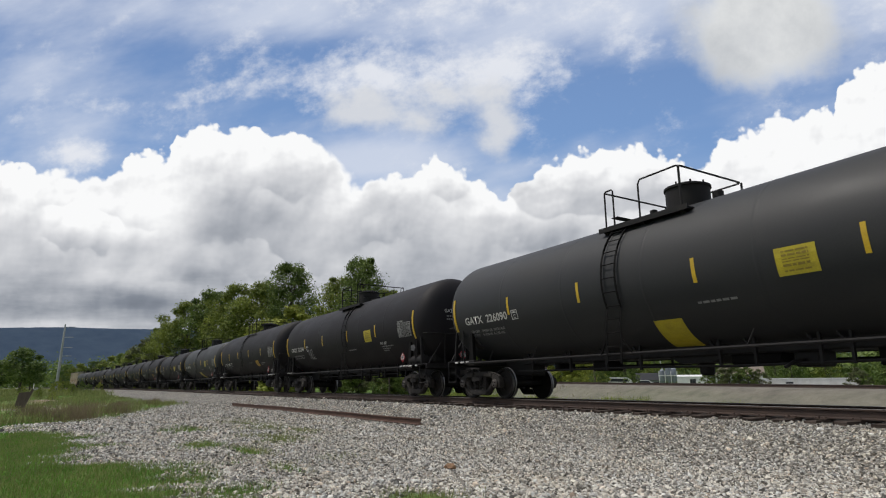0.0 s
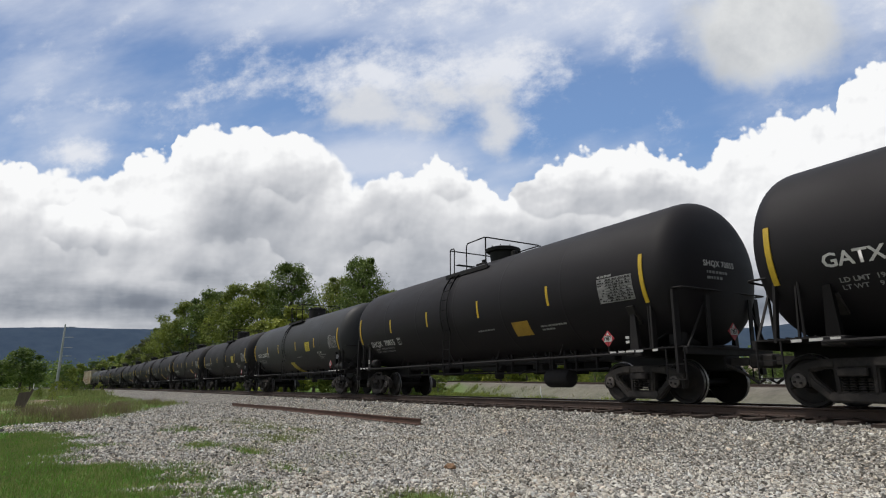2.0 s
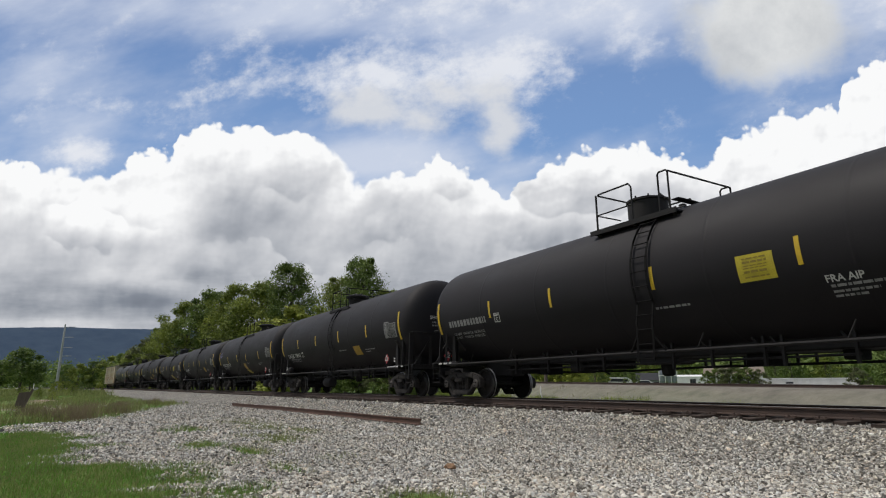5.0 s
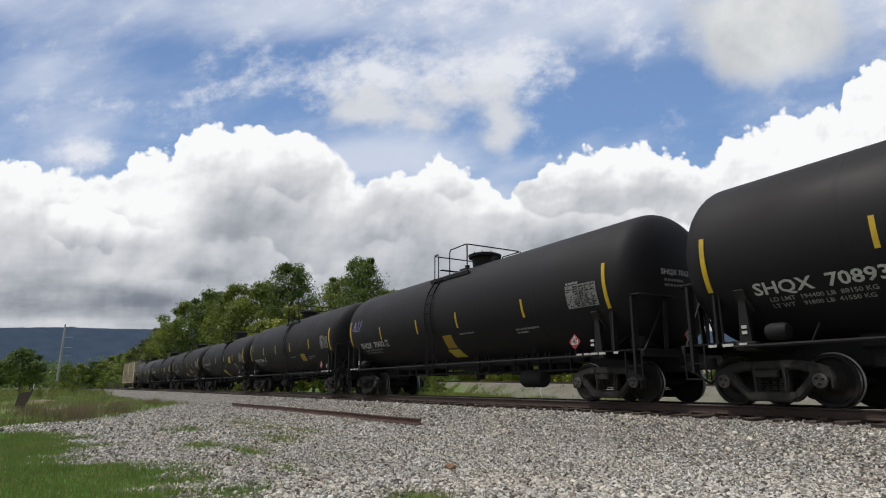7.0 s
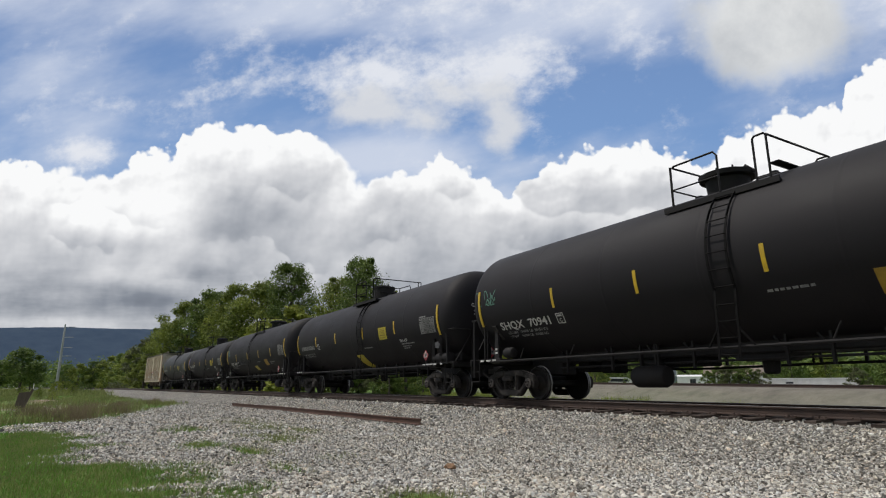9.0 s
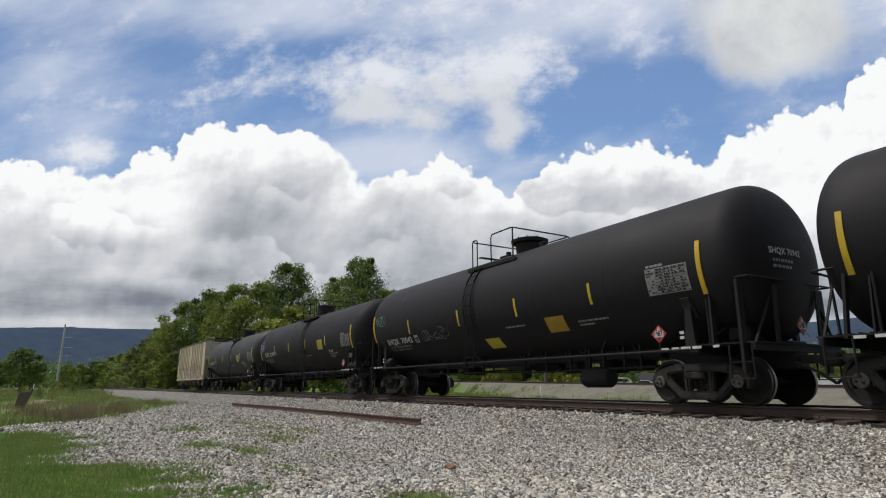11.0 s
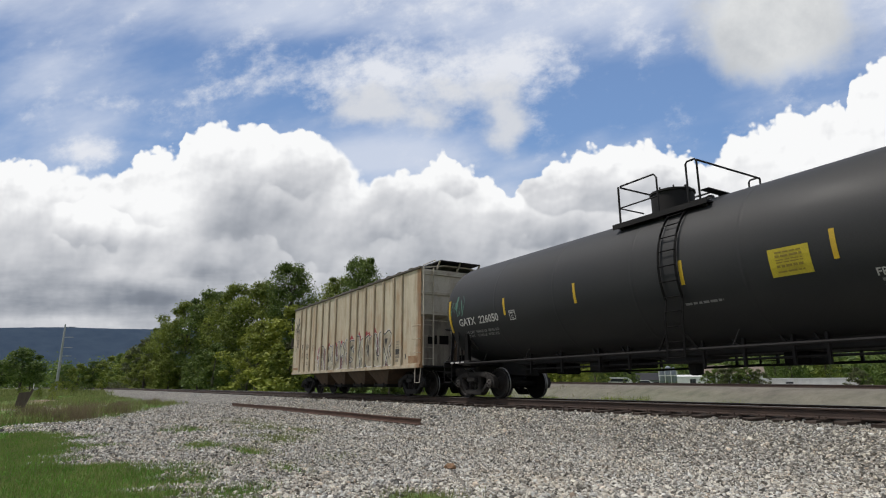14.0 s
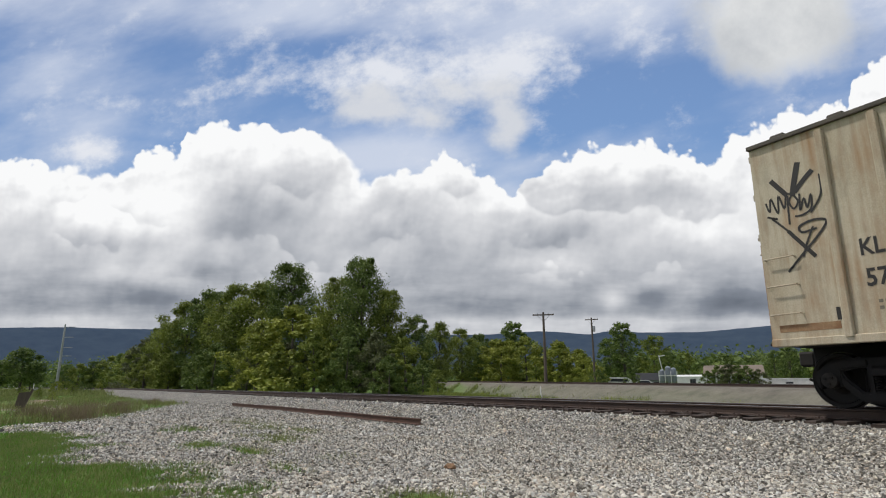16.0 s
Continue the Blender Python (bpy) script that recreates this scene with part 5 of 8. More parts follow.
def scribble(car, x, angle, w, h, mat, seed, strokes=9):
    """A sprayed tag: quick crossing strokes on the tank."""
    global TR, TC
    TR, TC = SIZES[next(q[0] for q, c in zip(ROSTER, CARS) if c[0] is car)]
    rng = random.Random(seed)
    bm = bmesh.new()
    for k in range(strokes):
        cx = x + w * (k + 0.5) / strokes
        a = [(cx + rng.uniform(-0.16, 0.16) * w, rng.uniform(-0.1, 0.5) * h)]
        for _ in range(rng.randint(3, 5)):
            a.append((a[-1][0] + rng.uniform(-0.16, 0.2) * w, min(h, max(0, a[-1][1] + rng.uniform(-0.75, 0.85) * h))))
        pts = [wrap(u, radians(angle) + v / TR, 0.008 + 0.0006 * k) for u, v in curl(a)]
        ribbon(bm, pts, rng.uniform(0.016, 0.03))
    part("graffiti", bm, mat, car, "scrawled spray-paint tag")


def curl(pts, n=5):
    """A smooth line through the points."""
    out = []
    for i in range(len(pts) - 1):
        p0, p1, p2, p3 = (Vector(pts[max(0, min(len(pts) - 1, i + d))]) for d in (-1, 0, 1, 2))
        for k in range(n):
            t = k / n
            out.append(0.5 * (2 * p1 + (p2 - p0) * t + (2 * p0 - 5 * p1 + 4 * p2 - p3) * t * t + (3 * p1 - p0 - 3 * p2 + p3) * t ** 3))
    return [tuple(v) for v in out] + [tuple(pts[-1])]


def ribbon(bm, pts, w, normal=Vector((0, -1, 0))):
    """A flat painted stroke along the points, facing the near side."""
    last = None
    for i, p in enumerate(pts):
        d = (pts[min(i + 1, len(pts) - 1)] - pts[max(i - 1, 0)]).normalized()
        s = d.cross(normal)
        s = s.normalized() * w / 2 if s.length > 1e-4 else Vector((w / 2, 0, 0))
        cur = (bm.verts.new(p - s), bm.verts.new(p + s))
        if last:
            bm.faces.new((last[0], last[1], cur[1], cur[0]))
        last = cur


CARS = []
ROSTER = (("a", TANK_GREY, "GATX", "226090", 0, 0, "gate", 8.63), ("a", TANK_BLACK, "GATX", "221544", 3, 0, "box", 27.04), ("b", TANK_BLACK, "SHQX", "70855", 1, 1, "gate", 45.60),
          ("a", TANK_GREY, "GATX", "226072", 0, 0, "gate", 63.95), ("a", TANK_BLACK, "GATX", "", 3, 0, "box", 82.36), ("b", TANK_BLACK, "SHQX", "70893", 1, 1, "box", 100.86),
          ("b", TANK_BLACK, "SHQX", "70632", 4, 1, "gate", 118.94), ("b", TANK_BLACK, "SHQX", "70941", 1, 1, "box", 137.22), ("a", TANK_BLACK, "GATX", "", 0, 0, "box", 155.30),
          ("b", TANK_BLACK, "SHQX", "70942", 2, 1, "gate", 173.40), ("a", TANK_BLACK, "GATX", "221470", 3, 0, "box", 191.51), ("a", TANK_GREY, "GATX", "226050", 3, 0, "box", 209.62))
for i, (kind, mat, mark, number, style, belly, top, s0) in enumerate(ROSTER):
    car = tank_car(kind, mat, mark, number, 100 + i, style, belly, top, (-0.12 if i == 9 else 0, 0.17) if kind == "b" else (0.07 if i == 1 else -0.08 if i == 10 else -0.10, 0.12))
    tone = "dusty charcoal" if mat is TANK_GREY else "matt black"
    notice = ("a square yellow notice", "a faded orange notice", "orange and yellow notices", "a square yellow notice", "low orange and yellow notices")[style]
    tagged(car, f"{tone} railway tank car with {notice}, rolling", "tank car", "cars of the train")
    CARS.append((car, s0))

PAINT_GREEN = weathered("spray_green", (0.085, 0.20, 0.15), (0.035, 0.08, 0.06), 0.6, scale=6.0, amount=0.6, bump=0.0)
PAINT_PURPLE = weathered("spray_purple", (0.22, 0.19, 0.42), (0.12, 0.10, 0.2), 0.6, scale=6.0, amount=0.6, bump=0.0)
PAINT_BLACK = weathered("spray_black", (0.022, 0.020, 0.020), (0.05, 0.046, 0.042), 0.7, scale=6.0, amount=0.6, bump=0.0)
PAINT_SILVER = weathered("spray_silver", (0.40, 0.37, 0.275), (0.16, 0.105, 0.065), 0.55, scale=2.4, amount=1.0, streak=(1.0, 1, 0.9), bump=0.0)
PAINT_WHITE = weathered("spray_white", (0.72, 0.70, 0.68), (0.5, 0.48, 0.46), 0.6, scale=5.0, amount=0.6, bump=0.0)
PAINT_MAROON = weathered("spray_maroon", (0.13, 0.035, 0.038), (0.20, 0.12, 0.10), 0.65, scale=3.0, amount=0.9, bump=0.0)
PAINT_RED = weathered("spray_red", (0.30, 0.03, 0.035), (0.18, 0.03, 0.03), 0.6, scale=5.0, amount=0.6, bump=0.0)
scribble(CARS[1][0], -4.30, -37, 0.62, 0.52, DULL_WHITE, 2, 18)
scribble(CARS[6][0], -7.5, -4, 0.9, 0.42, PAINT_PURPLE, 3, 9)
scribble(CARS[7][0], -7.55, -4, 0.8, 0.42, PAINT_GREEN, 4, 9)
scribble(CARS[9][0], -7.5, -4, 0.8, 0.40, PAINT_GREEN, 5, 9)
scribble(CARS[9][0], -3.9, -32, 1.9, 0.42, STICKER_GREY, 6, 12)
scribble(CARS[10][0], -7.58, -6, 0.55, 0.60, PAINT_PURPLE, 7, 14)
scribble(CARS[11][0], -7.55, -6, 0.66, 0.60, PAINT_GREEN, 8, 9)


# ---- covered hopper at the train's end ----
HL, HB, HZ0, HZ1 = 7.55, 1.58, 1.10, 4.70
RIBS = (-6.30, -5.50, -4.63, -3.80, -2.84, -1.90, -0.94, 0.85, 1.68, 2.60, 3.52, 4.43, 5.38, 6.09)


def hopper_car():
    global KIND
    KIND = "hopper"
    car = empty("covered_hopper")
    tagged(car, "dirty tan covered hopper car with graffiti, last in the train", "hopper car", "cars of the train")
    for s in (-1, 1):
        bm = bmesh.new()
        box(bm, -HL, HB * s, HZ0, HL, (HB - 0.03) * s, HZ1)
        side = part("side_wall", bm, HOPPER_TAN, car, "tan side wall with rust streaks")
        for x in RIBS:
            def rib():
                b2 = bmesh.new()
                prism(b2, ((-0.07, HZ0 + 0.02), (0.07, HZ0 + 0.02), (0.07, HZ1 - 0.16), (0.045, HZ1 - 0.1), (-0.045, HZ1 - 0.1), (-0.07, HZ1 - 0.16)), -(HB + 0.075), -(HB - 0.005))
                bmesh.ops.bevel(b2, geom=[e for e in b2.edges if abs(e.verts[0].co.z - e.verts[1].co.z) > 1], offset=0.02, segments=1, affect="EDGES")
                return to_mesh("rib", b2, HOPPER_TAN)
            part("rib", shared("hoprib", rib), None, side, m=Matrix.Translation((x, 0, 0)) @ pose(0, 0, 0, 0, 0, 0 if s < 0 else 180))
        bm = bmesh.new()
        box(bm, -HL, (HB + 0.05) * s, HZ0 - 0.08, HL, (HB - 0.12) * s, HZ0 + 0.05, 0.01)
        part("side_sill", bm, HOPPER_TAN, car)
        bm = bmesh.new()
        box(bm, -HL - 0.02, (HB + 0.06) * s, HZ1 - 0.05, HL + 0.02, (HB - 0.06) * s, HZ1 + 0.03, 0.01)
        part("top_rail", bm, TOP_DARK, car)
    # roof
    bm = bmesh.new()
    pts = ((-HB, HZ1), (-0.55, HZ1 + 0.17), (0.55, HZ1 + 0.17), (HB, HZ1))
    a = [bm.verts.new((-HL, y, z)) for y, z in pts]
    b = [bm.verts.new((HL, y, z)) for y, z in pts]
    c = [bm.verts.new((-HL, y, z - 0.05)) for y, z in pts]
    d = [bm.verts.new((HL, y, z - 0.05)) for y, z in pts]
    for k in range(3):
        bm.faces.new((a[k], a[k + 1], b[k + 1], b[k]))
        bm.faces.new((c[k], d[k], d[k + 1], c[k + 1]))
        bm.faces.new((a[k], c[k], c[k + 1], a[k + 1]))
        bm.faces.new((b[k], b[k + 1], d[k + 1], d[k]))
    part("roof", bm, HOPPER_SHADE, car)
    def seam():
        b2 = bmesh.new()
        for (y0, z0), (y1, z1) in zip(pts, pts[1:]):
            bar(b2, (0, y0, z0 + 0.02), (0, y1, z1 + 0.02), 0.06, 0.05)
        return to_mesh("roof_seam", b2, HOPPER_SHADE)
    for x in RIBS:
        part("roof_seam", shared("roofseam", seam), None, car, m=Matrix.Translation((x, 0, 0)))
    def clip():
        b2 = bmesh.new()
        box(b2, -0.13, -HB - 0.03, HZ1 + 0.02, 0.13, -HB + 0.25, HZ1 + 0.09, 0.02)
        return to_mesh("roof_clip", b2, TOP_DARK)
    for k in range(15):
        part("roof_clip", shared("roofclip", clip), None, car, m=Matrix.Translation((-7.0 + k * 0.98, 0, 0)))
    for y in (-0.62, 0.62):
        bm = bmesh.new()
        box(bm, -HL - 0.1, y - 0.16, HZ1 + 0.30, HL + 0.1, y + 0.16, HZ1 + 0.33)
        part("running_board", bm, FRAME_BLACK, car, "dark steel roof walkway")
    for turn in (0, 180):
        bm = bmesh.new()
        prism(bm, ((6.3, HZ1 + 0.21), (7.85, HZ1 + 0.25), (7.85, HZ1 + 0.28), (6.3, HZ1 + 0.24)), -0.9, 0.9)
        deck2 = part("end_walkway", bm, FRAME_BLACK, car, "raised walkway at the roof's end", m=pose(0, 0, 0, 0, 0, turn))
        for y in (-0.9, 0.0, 0.9):
            bm = bmesh.new()
            bar(bm, (7.55, y, HZ1 - 0.05), (7.8, y, HZ1 + 0.26), 0.05, 0.05)
            part("bracket", bm, HOPPER_SHADE, deck2)
        bm = bmesh.new()
        tube(bm, ((6.45, -0.88, HZ1 + 0.22), (6.48, -0.88, HZ1 + 0.32), (7.4, -0.88, HZ1 + 0.36), (7.43, -0.88, HZ1 + 0.25)), 0.018, 6)
        part("grab_rail", bm, HOPPER_SHADE, deck2)
    bm = bmesh.new()
    box(bm, -6.9, -0.34, HZ1 + 0.17, 6.9, 0.34, HZ1 + 0.32, 0.03)
    part("hatch_cover", bm, HOPPER_SHADE, car)
    # ends
    for turn in (0, 180):
        z = pose(0, 0, 0, 0, 0, turn)
        def upper():
            b2 = bmesh.new()
            box(b2, HL - 0.05, -HB + 0.035, 3.0, HL - 0.01, HB - 0.035, HZ1 - 0.05)
            return to_mesh("end_wall", b2, HOPPER_SHADE)
        end = part("end_wall", shared("hopend", upper), None, car, m=z)
        def end_rib():
            b2 = bmesh.new()
            box(b2, HL - 0.03, -HB + 0.035, -0.06, HL + 0.05, HB - 0.035, 0.06, 0.01)
            return to_mesh("end_rib", b2, HOPPER_SHADE)
        for zz in (3.0, 3.75, 4.5):
            part("end_rib", shared("hopendrib", end_rib), None, end, m=Matrix.Translation((0, 0, zz)))
        def panel():
            b2 = bmesh.new()
            box(b2, HL - 0.26, -HB + 0.04, HZ0, HL - 0.22, HB - 0.04, 2.95)
            return to_mesh("end_panel", b2, END_GRIME)
        lower = part("end_panel", shared("hoppanel", panel), None, end, "grimy lower end sheet with dark openings")
        def shelf():
            b2 = bmesh.new()
            prism(b2, ((HL - 0.24, 2.80), (HL + 0.06, 2.94), (HL + 0.06, 3.0), (HL - 0.24, 2.90)), -HB + 0.035, HB - 0.035)
            return to_mesh("end_shelf", b2, HOPPER_SHADE)
        part("end_shelf", shared("hopshelf", shelf), None, lower)
        def hole():
            b2 = bmesh.new()
            box(b2, HL - 0.225, -0.2, -0.16, HL - 0.214, 0.2, 0.16)
            return to_mesh("opening", b2, LADDER_BLACK)
        for y, up in ((-0.95, 2.05), (-0.45, 2.05), (0.85, 2.05), (0.45, 1.35)):
            part("opening", shared("hophole", hole), None, lower, m=Matrix.Translation((0, y, up)))
        for y in (-1.5, 1.5):
            def post():
                b2 = bmesh.new()
                box(b2, HL - 0.24, -0.07, HZ0 - 0.02, HL + 0.02, 0.07, 2.85, 0.01)
                return to_mesh("end_post", b2, HOPPER_TAN)
            part("end_post", shared("hoppost", post), None, lower, m=Matrix.Translation((0, y, 0)))
        def mast():
            b2 = bmesh.new()
            box(b2, HL - 0.21, -0.09, HZ0, HL - 0.08, 0.09, 2.5, 0.02)
            box(b2, HL - 0.2, -0.22, 2.2, HL - 0.05, 0.16, 2.55, 0.04)
            tube(b2, ((HL - 0.12, 0.1, 2.2), (HL - 0.12, 0.28, 1.7), (HL - 0.1, 0.2, HZ0)), 0.022, 6)
            return to_mesh("brake_stand", b2, BAY_GRIME)
        part("brake_stand", shared("hopmast", mast), None, lower, m=Matrix.Translation((0, 0.05, 0)))
        def wheel():
            b2 = bmesh.new()
            ring = [(HL + 0.02, 0.27 * math.cos(6.283 * k / 24), 2.35 + 0.27 * math.sin(6.283 * k / 24)) for k in range(24)]
            tube(b2, ring, 0.018, 6, closed=True)
            for k in range(3):
                a = 2.094 * k + 0.4
                bar(b2, (HL, 0, 2.35), (HL + 0.02, 0.27 * math.cos(a), 2.35 + 0.27 * math.sin(a)), 0.03, 0.02)
            tube(b2, ((HL - 0.08, 0, 2.35), (HL + 0.03, 0, 2.35)), 0.04, 8)
            return to_mesh("brake_wheel", b2, HOPPER_SHADE)
        part("brake_wheel", shared("hopwheel", wheel), None, lower, "pale worn brake wheel", m=Matrix.Translation((0, -0.02, 0)))
        def cross_rail():
            b2 = bmesh.new()
            tube(b2, ((HL - 0.02, -1.5, 2.72), (HL + 0.10, -1.45, 2.72), (HL + 0.10, 1.45, 2.70), (HL - 0.02, 1.5, 2.70)), 0.014, 6)
            return to_mesh("grab_rail", b2, HOPPER_SHADE)
        part("grab_rail", shared("hoprail", cross_rail), None, lower)
        def hose():
            b2 = bmesh.new()
            tube(b2, ((HL - 0.1, -0.32, 0.85), (HL + 0.12, -0.36, 0.8), (HL + 0.2, -0.36, 0.5), (HL + 0.14, -0.3, 0.34), (HL + 0.02, -0.25, 0.42)), 0.028, 8)
            return to_mesh("air_hose", b2, LADDER_BLACK)
        part("air_hose", shared("hophose", hose), None, lower)
        def lever():
            b2 = bmesh.new()
            tube(b2, ((HL + 0.02, -1.5, 1.02), (HL + 0.16, -1.42, 0.9), (HL + 0.18, -0.3, 0.88), (HL + 0.2, -0.1, 1.0)), 0.016, 6)
            tube(b2, ((HL + 0.02, -1.5, 1.02), (HL + 0.05, -1.53, 0.62)), 0.016, 6)
            return to_mesh("uncoupling_lever", b2, FRAME_BLACK)
        part("uncoupling_lever", shared("hoplever", lever), None, lower)
        def rungs():
            b2 = bmesh.new()
            for y in (-1.5, -1.08):
                bar(b2, (HL + 0.07, y, HZ0), (HL + 0.07, y, HZ1), 0.03, 0.06)
            for k in range(9):
                zz = HZ0 + 0.25 + k * 0.4
                tube(b2, ((HL + 0.09, -1.52, zz), (HL + 0.09, -1.06, zz)), 0.012, 6)
            return to_mesh("end_ladder", b2, HOPPER_SHADE)
        part("end_ladder", shared("hopladder", rungs), None, end)
        def deck():
            b2 = bmesh.new()
            box(b2, 6.6, -HB + 0.1, HZ0 - 0.05, HL + 0.12, HB - 0.1, HZ0, 0.01)
            return to_mesh("end_deck", b2, FRAME_BLACK)
        part("end_deck", shared("hopdeck", deck), None, end)
        def grab():
            b2 = bmesh.new()
            tube(b2, ((-0.3, -HB, 0), (-0.3, -HB - 0.09, 0), (0.2, -HB - 0.09, 0.0), (0.2, -HB, 0)), 0.014, 6)
            return to_mesh("grab_iron", b2, HOPPER_TAN)
        for zz in (1.56, 2.05, 2.54):
            part("grab_iron", shared("hopgrab", grab), None, car, m=Matrix.Translation((7.36 if turn == 0 else -7.18, 0, zz)))
        part("coupler", shared("hopcoup", coupler_mesh), None, car, m=z @ Matrix.Translation((-1.25, 0, 0)))
        def stirrup():
            b2 = bmesh.new()
            tube(b2, ((7.05, -HB + 0.06, HZ0), (7.1, -HB + 0.02, 0.5), (7.45, -HB + 0.02, 0.5), (7.5, -HB + 0.06, HZ0)), 0.022, 6)
            return to_mesh("sill_step", b2, HOPPER_SHADE)
        part("sill_step", shared("hopstep", stirrup), None, car, m=z)
        add_truck(car, -6.05 if turn else 6.05)
    bm = bmesh.new()
    box(bm, -7.6, -0.28, 0.7, 7.6, 0.28, 1.12, 0.03)
    part("centre_sill", bm, FRAME_BLACK, car)
    # discharge bays
    def bay():
        b2 = bmesh.new()
        top = [b2.verts.new(v) for v in ((-1.35, -1.45, HZ0), (1.35, -1.45, HZ0), (1.35, 1.45, HZ0), (-1.35, 1.45, HZ0))]
        low = [b2.verts.new(v) for v in ((-0.46, -1.15, 0.44), (0.46, -1.15, 0.44), (0.46, 1.15, 0.44), (-0.46, 1.15, 0.44))]
        for k in range(4):
            b2.faces.new((top[k], top[(k + 1) % 4], low[(k + 1) % 4], low[k]))
        b2.faces.new(low)
        b2.faces.new(top[::-1])
        return to_mesh("discharge_bay", b2, BAY_GRIME)
    def gate():
        b2 = bmesh.new()
        box(b2, -0.56, -1.2, 0.34, 0.56, 1.2, 0.46, 0.02)
        tube(b2, ((-0.6, -1.3, 0.42), (0.6, -1.3, 0.42)), 0.03, 6)
        for x in (-0.45, 0.45):
            bar(b2, (x, -1.3, 0.32), (x, -1.3, 0.52), 0.06, 0.06)
            bar(b2, (x, -1.15, 0.44), (x, -1.32, 0.42), 0.05, 0.05)
        return to_mesh("gate", b2, FRAME_BLACK)
    for x in (-3.3, -1.0, 1.3, 3.6):
        q = part("discharge_bay", shared("hopbay", bay), None, car, "grimy brown discharge bay", m=Matrix.Translation((x, 0, 0)) @ Matrix.Diagonal((0.85, 1, 1, 1)))
        part("gate", shared("hopgate", gate), None, q)
    # rust at the bottom edge, and a patch
    for x0, x1, z0, z1 in ((-7.40, -6.42, 1.26, 1.38), (6.6, 7.35, 1.20, 1.46)):
        bm = bmesh.new()
        box(bm, x0, -HB - 0.004, z0, x1, -HB + 0.01, z1)
        part("rust_patch", bm, RUST_STAIN, car, "rusty brown patch on the side wall")
    for x, z in ((-6.46, 1.4), (6.36, 1.36)):
        bm = bmesh.new()
        box(bm, x, -HB - 0.006, z, x + 0.07, -HB + 0.01, z + 0.2)
        part("slot", bm, PAINT_BLACK, car)

    def words(body, x, z, w, h):
        me = letters(body, h, w)
        me.materials.append(PAINT_BLACK)
        part("lettering", me, None, car, "black stencilled lettering", m=Matrix.Translation((x, -HB - 0.006, z)) @ Matrix.Rotation(math.pi / 2, 4, "X"))
    words("KL", -5.98, 2.36, 0.34, 0.27)
    words("RX", -5.24, 2.33, 0.42, 0.27)
    words("57", -5.96, 1.87, 0.33, 0.28)
    words("121", -5.26, 1.83, 0.47, 0.28)
    rng = random.Random(9)
    bm = bmesh.new()
    for x0, x1, z in ((-5.85, -5.62, 1.6), (-5.85, -5.65, 1.5), (-5.2, -4.9, 1.6), (-5.2, -4.85, 1.5), (5.6, 6.0, 2.02), (5.6, 6.02, 1.92), (5.6, 5.95, 1.82), (4.7, 5.2, 2.05)):
        x = x0
        while x < x1:
            box(bm, x, -HB - 0.005, z, x + 0.06, -HB + 0.01, z + 0.05)
            x += 0.09
    tagged(part("small_print", bm, FADED_INK, car), "small faded black print", kind="stuff")
    for x0, x1, z0, z1 in ((5.56, 5.78, 1.56, 1.78), (5.80, 6.0, 1.56, 1.78), (5.56, 6.0, 1.42, 1.53), (5.56, 5.8, 1.28, 1.38)):
        bm = bmesh.new()
        box(bm, x0, -HB - 0.005, z0, x1, -HB + 0.01, z1)
        part("data_block", bm, PAINT_BLACK if x0 > 5.5 and z0 > 1.5 else FADED_INK, car, "dark block of small print")

    # a boxed mark, and a loose white scrawl beside the large piece
    bm = bmesh.new()
    for x0, x1, z0, z1 in ((-4.36, -4.34, 2.22, 2.48), (-4.12, -4.10, 2.22, 2.48), (-4.36, -4.10, 2.22, 2.24), (-4.36, -4.10, 2.46, 2.48), (-4.31, -4.15, 2.38, 2.41), (-4.26, -4.2, 2.28, 2.34)):
        box(bm, x0, -HB - 0.005, z0, x1, -HB + 0.01, z1)
    part("plate_mark", bm, FADED_INK, car, "faded outlined square mark")
    bm = bmesh.new()
    scrawl = random.Random(21)
    for k in range(16):
        px, pz = -3.62 + scrawl.uniform(0, 0.42), 1.32 + 0.055 * k
        pts = [(px, pz)]
        for _ in range(4):
            pts.append((min(-3.1, max(-3.70, pts[-1][0] + scrawl.uniform(-0.16, 0.2))), pts[-1][1] + scrawl.uniform(-0.09, 0.11)))
        ribbon(bm, [Vector((x, -HB - 0.004 - 0.0003 * k, z)) for x, z in curl(pts, 4)], scrawl.uniform(0.016, 0.030))
    tagged(part("graffiti_scrawl", bm, PAINT_WHITE, car), "loose white sprayed scrawl", kind="stuff")
    # the large silver piece: crowded letters with dark and white outlines, red points behind
    def stroke_layer(b2, strokes, w, dx, lift, mi):
        for j, st in enumerate(strokes):
            pts = [Vector((x + dx, -HB - lift - 0.0002 * j, z)) for x, z in st]
            first = len(b2.faces)
            ribbon(b2, pts, w)
            for q, p in enumerate((pts[0], pts[-1])):
                b2.faces.new([b2.verts.new((p.x + w / 2 * math.cos(6.283 * k / 8), p.y + 0.00006 * (1 + q), p.z + w / 2 * math.sin(6.283 * k / 8))) for k in range(8)])
            b2.faces.ensure_lookup_table()
            for f in b2.faces[first:]:
                f.material_index = mi
    # outlines of the letters in a unit box, and the dark counters in them
    glyphs = {}
    glyphs["h"] = ((0.0, 0.0), (0.2, 0.5), (0.06, 0.62), (0.2, 0.9), (0.48, 1.0), (0.78, 0.94), (0.82, 0.72), (0.64, 0.56), (0.78, 0.5), (0.86, 0.3), (0.94, 0.0), (0.62, 0.0), (0.6, 0.28), (0.48, 0.36), (0.36, 0.26), (0.38, 0.0))
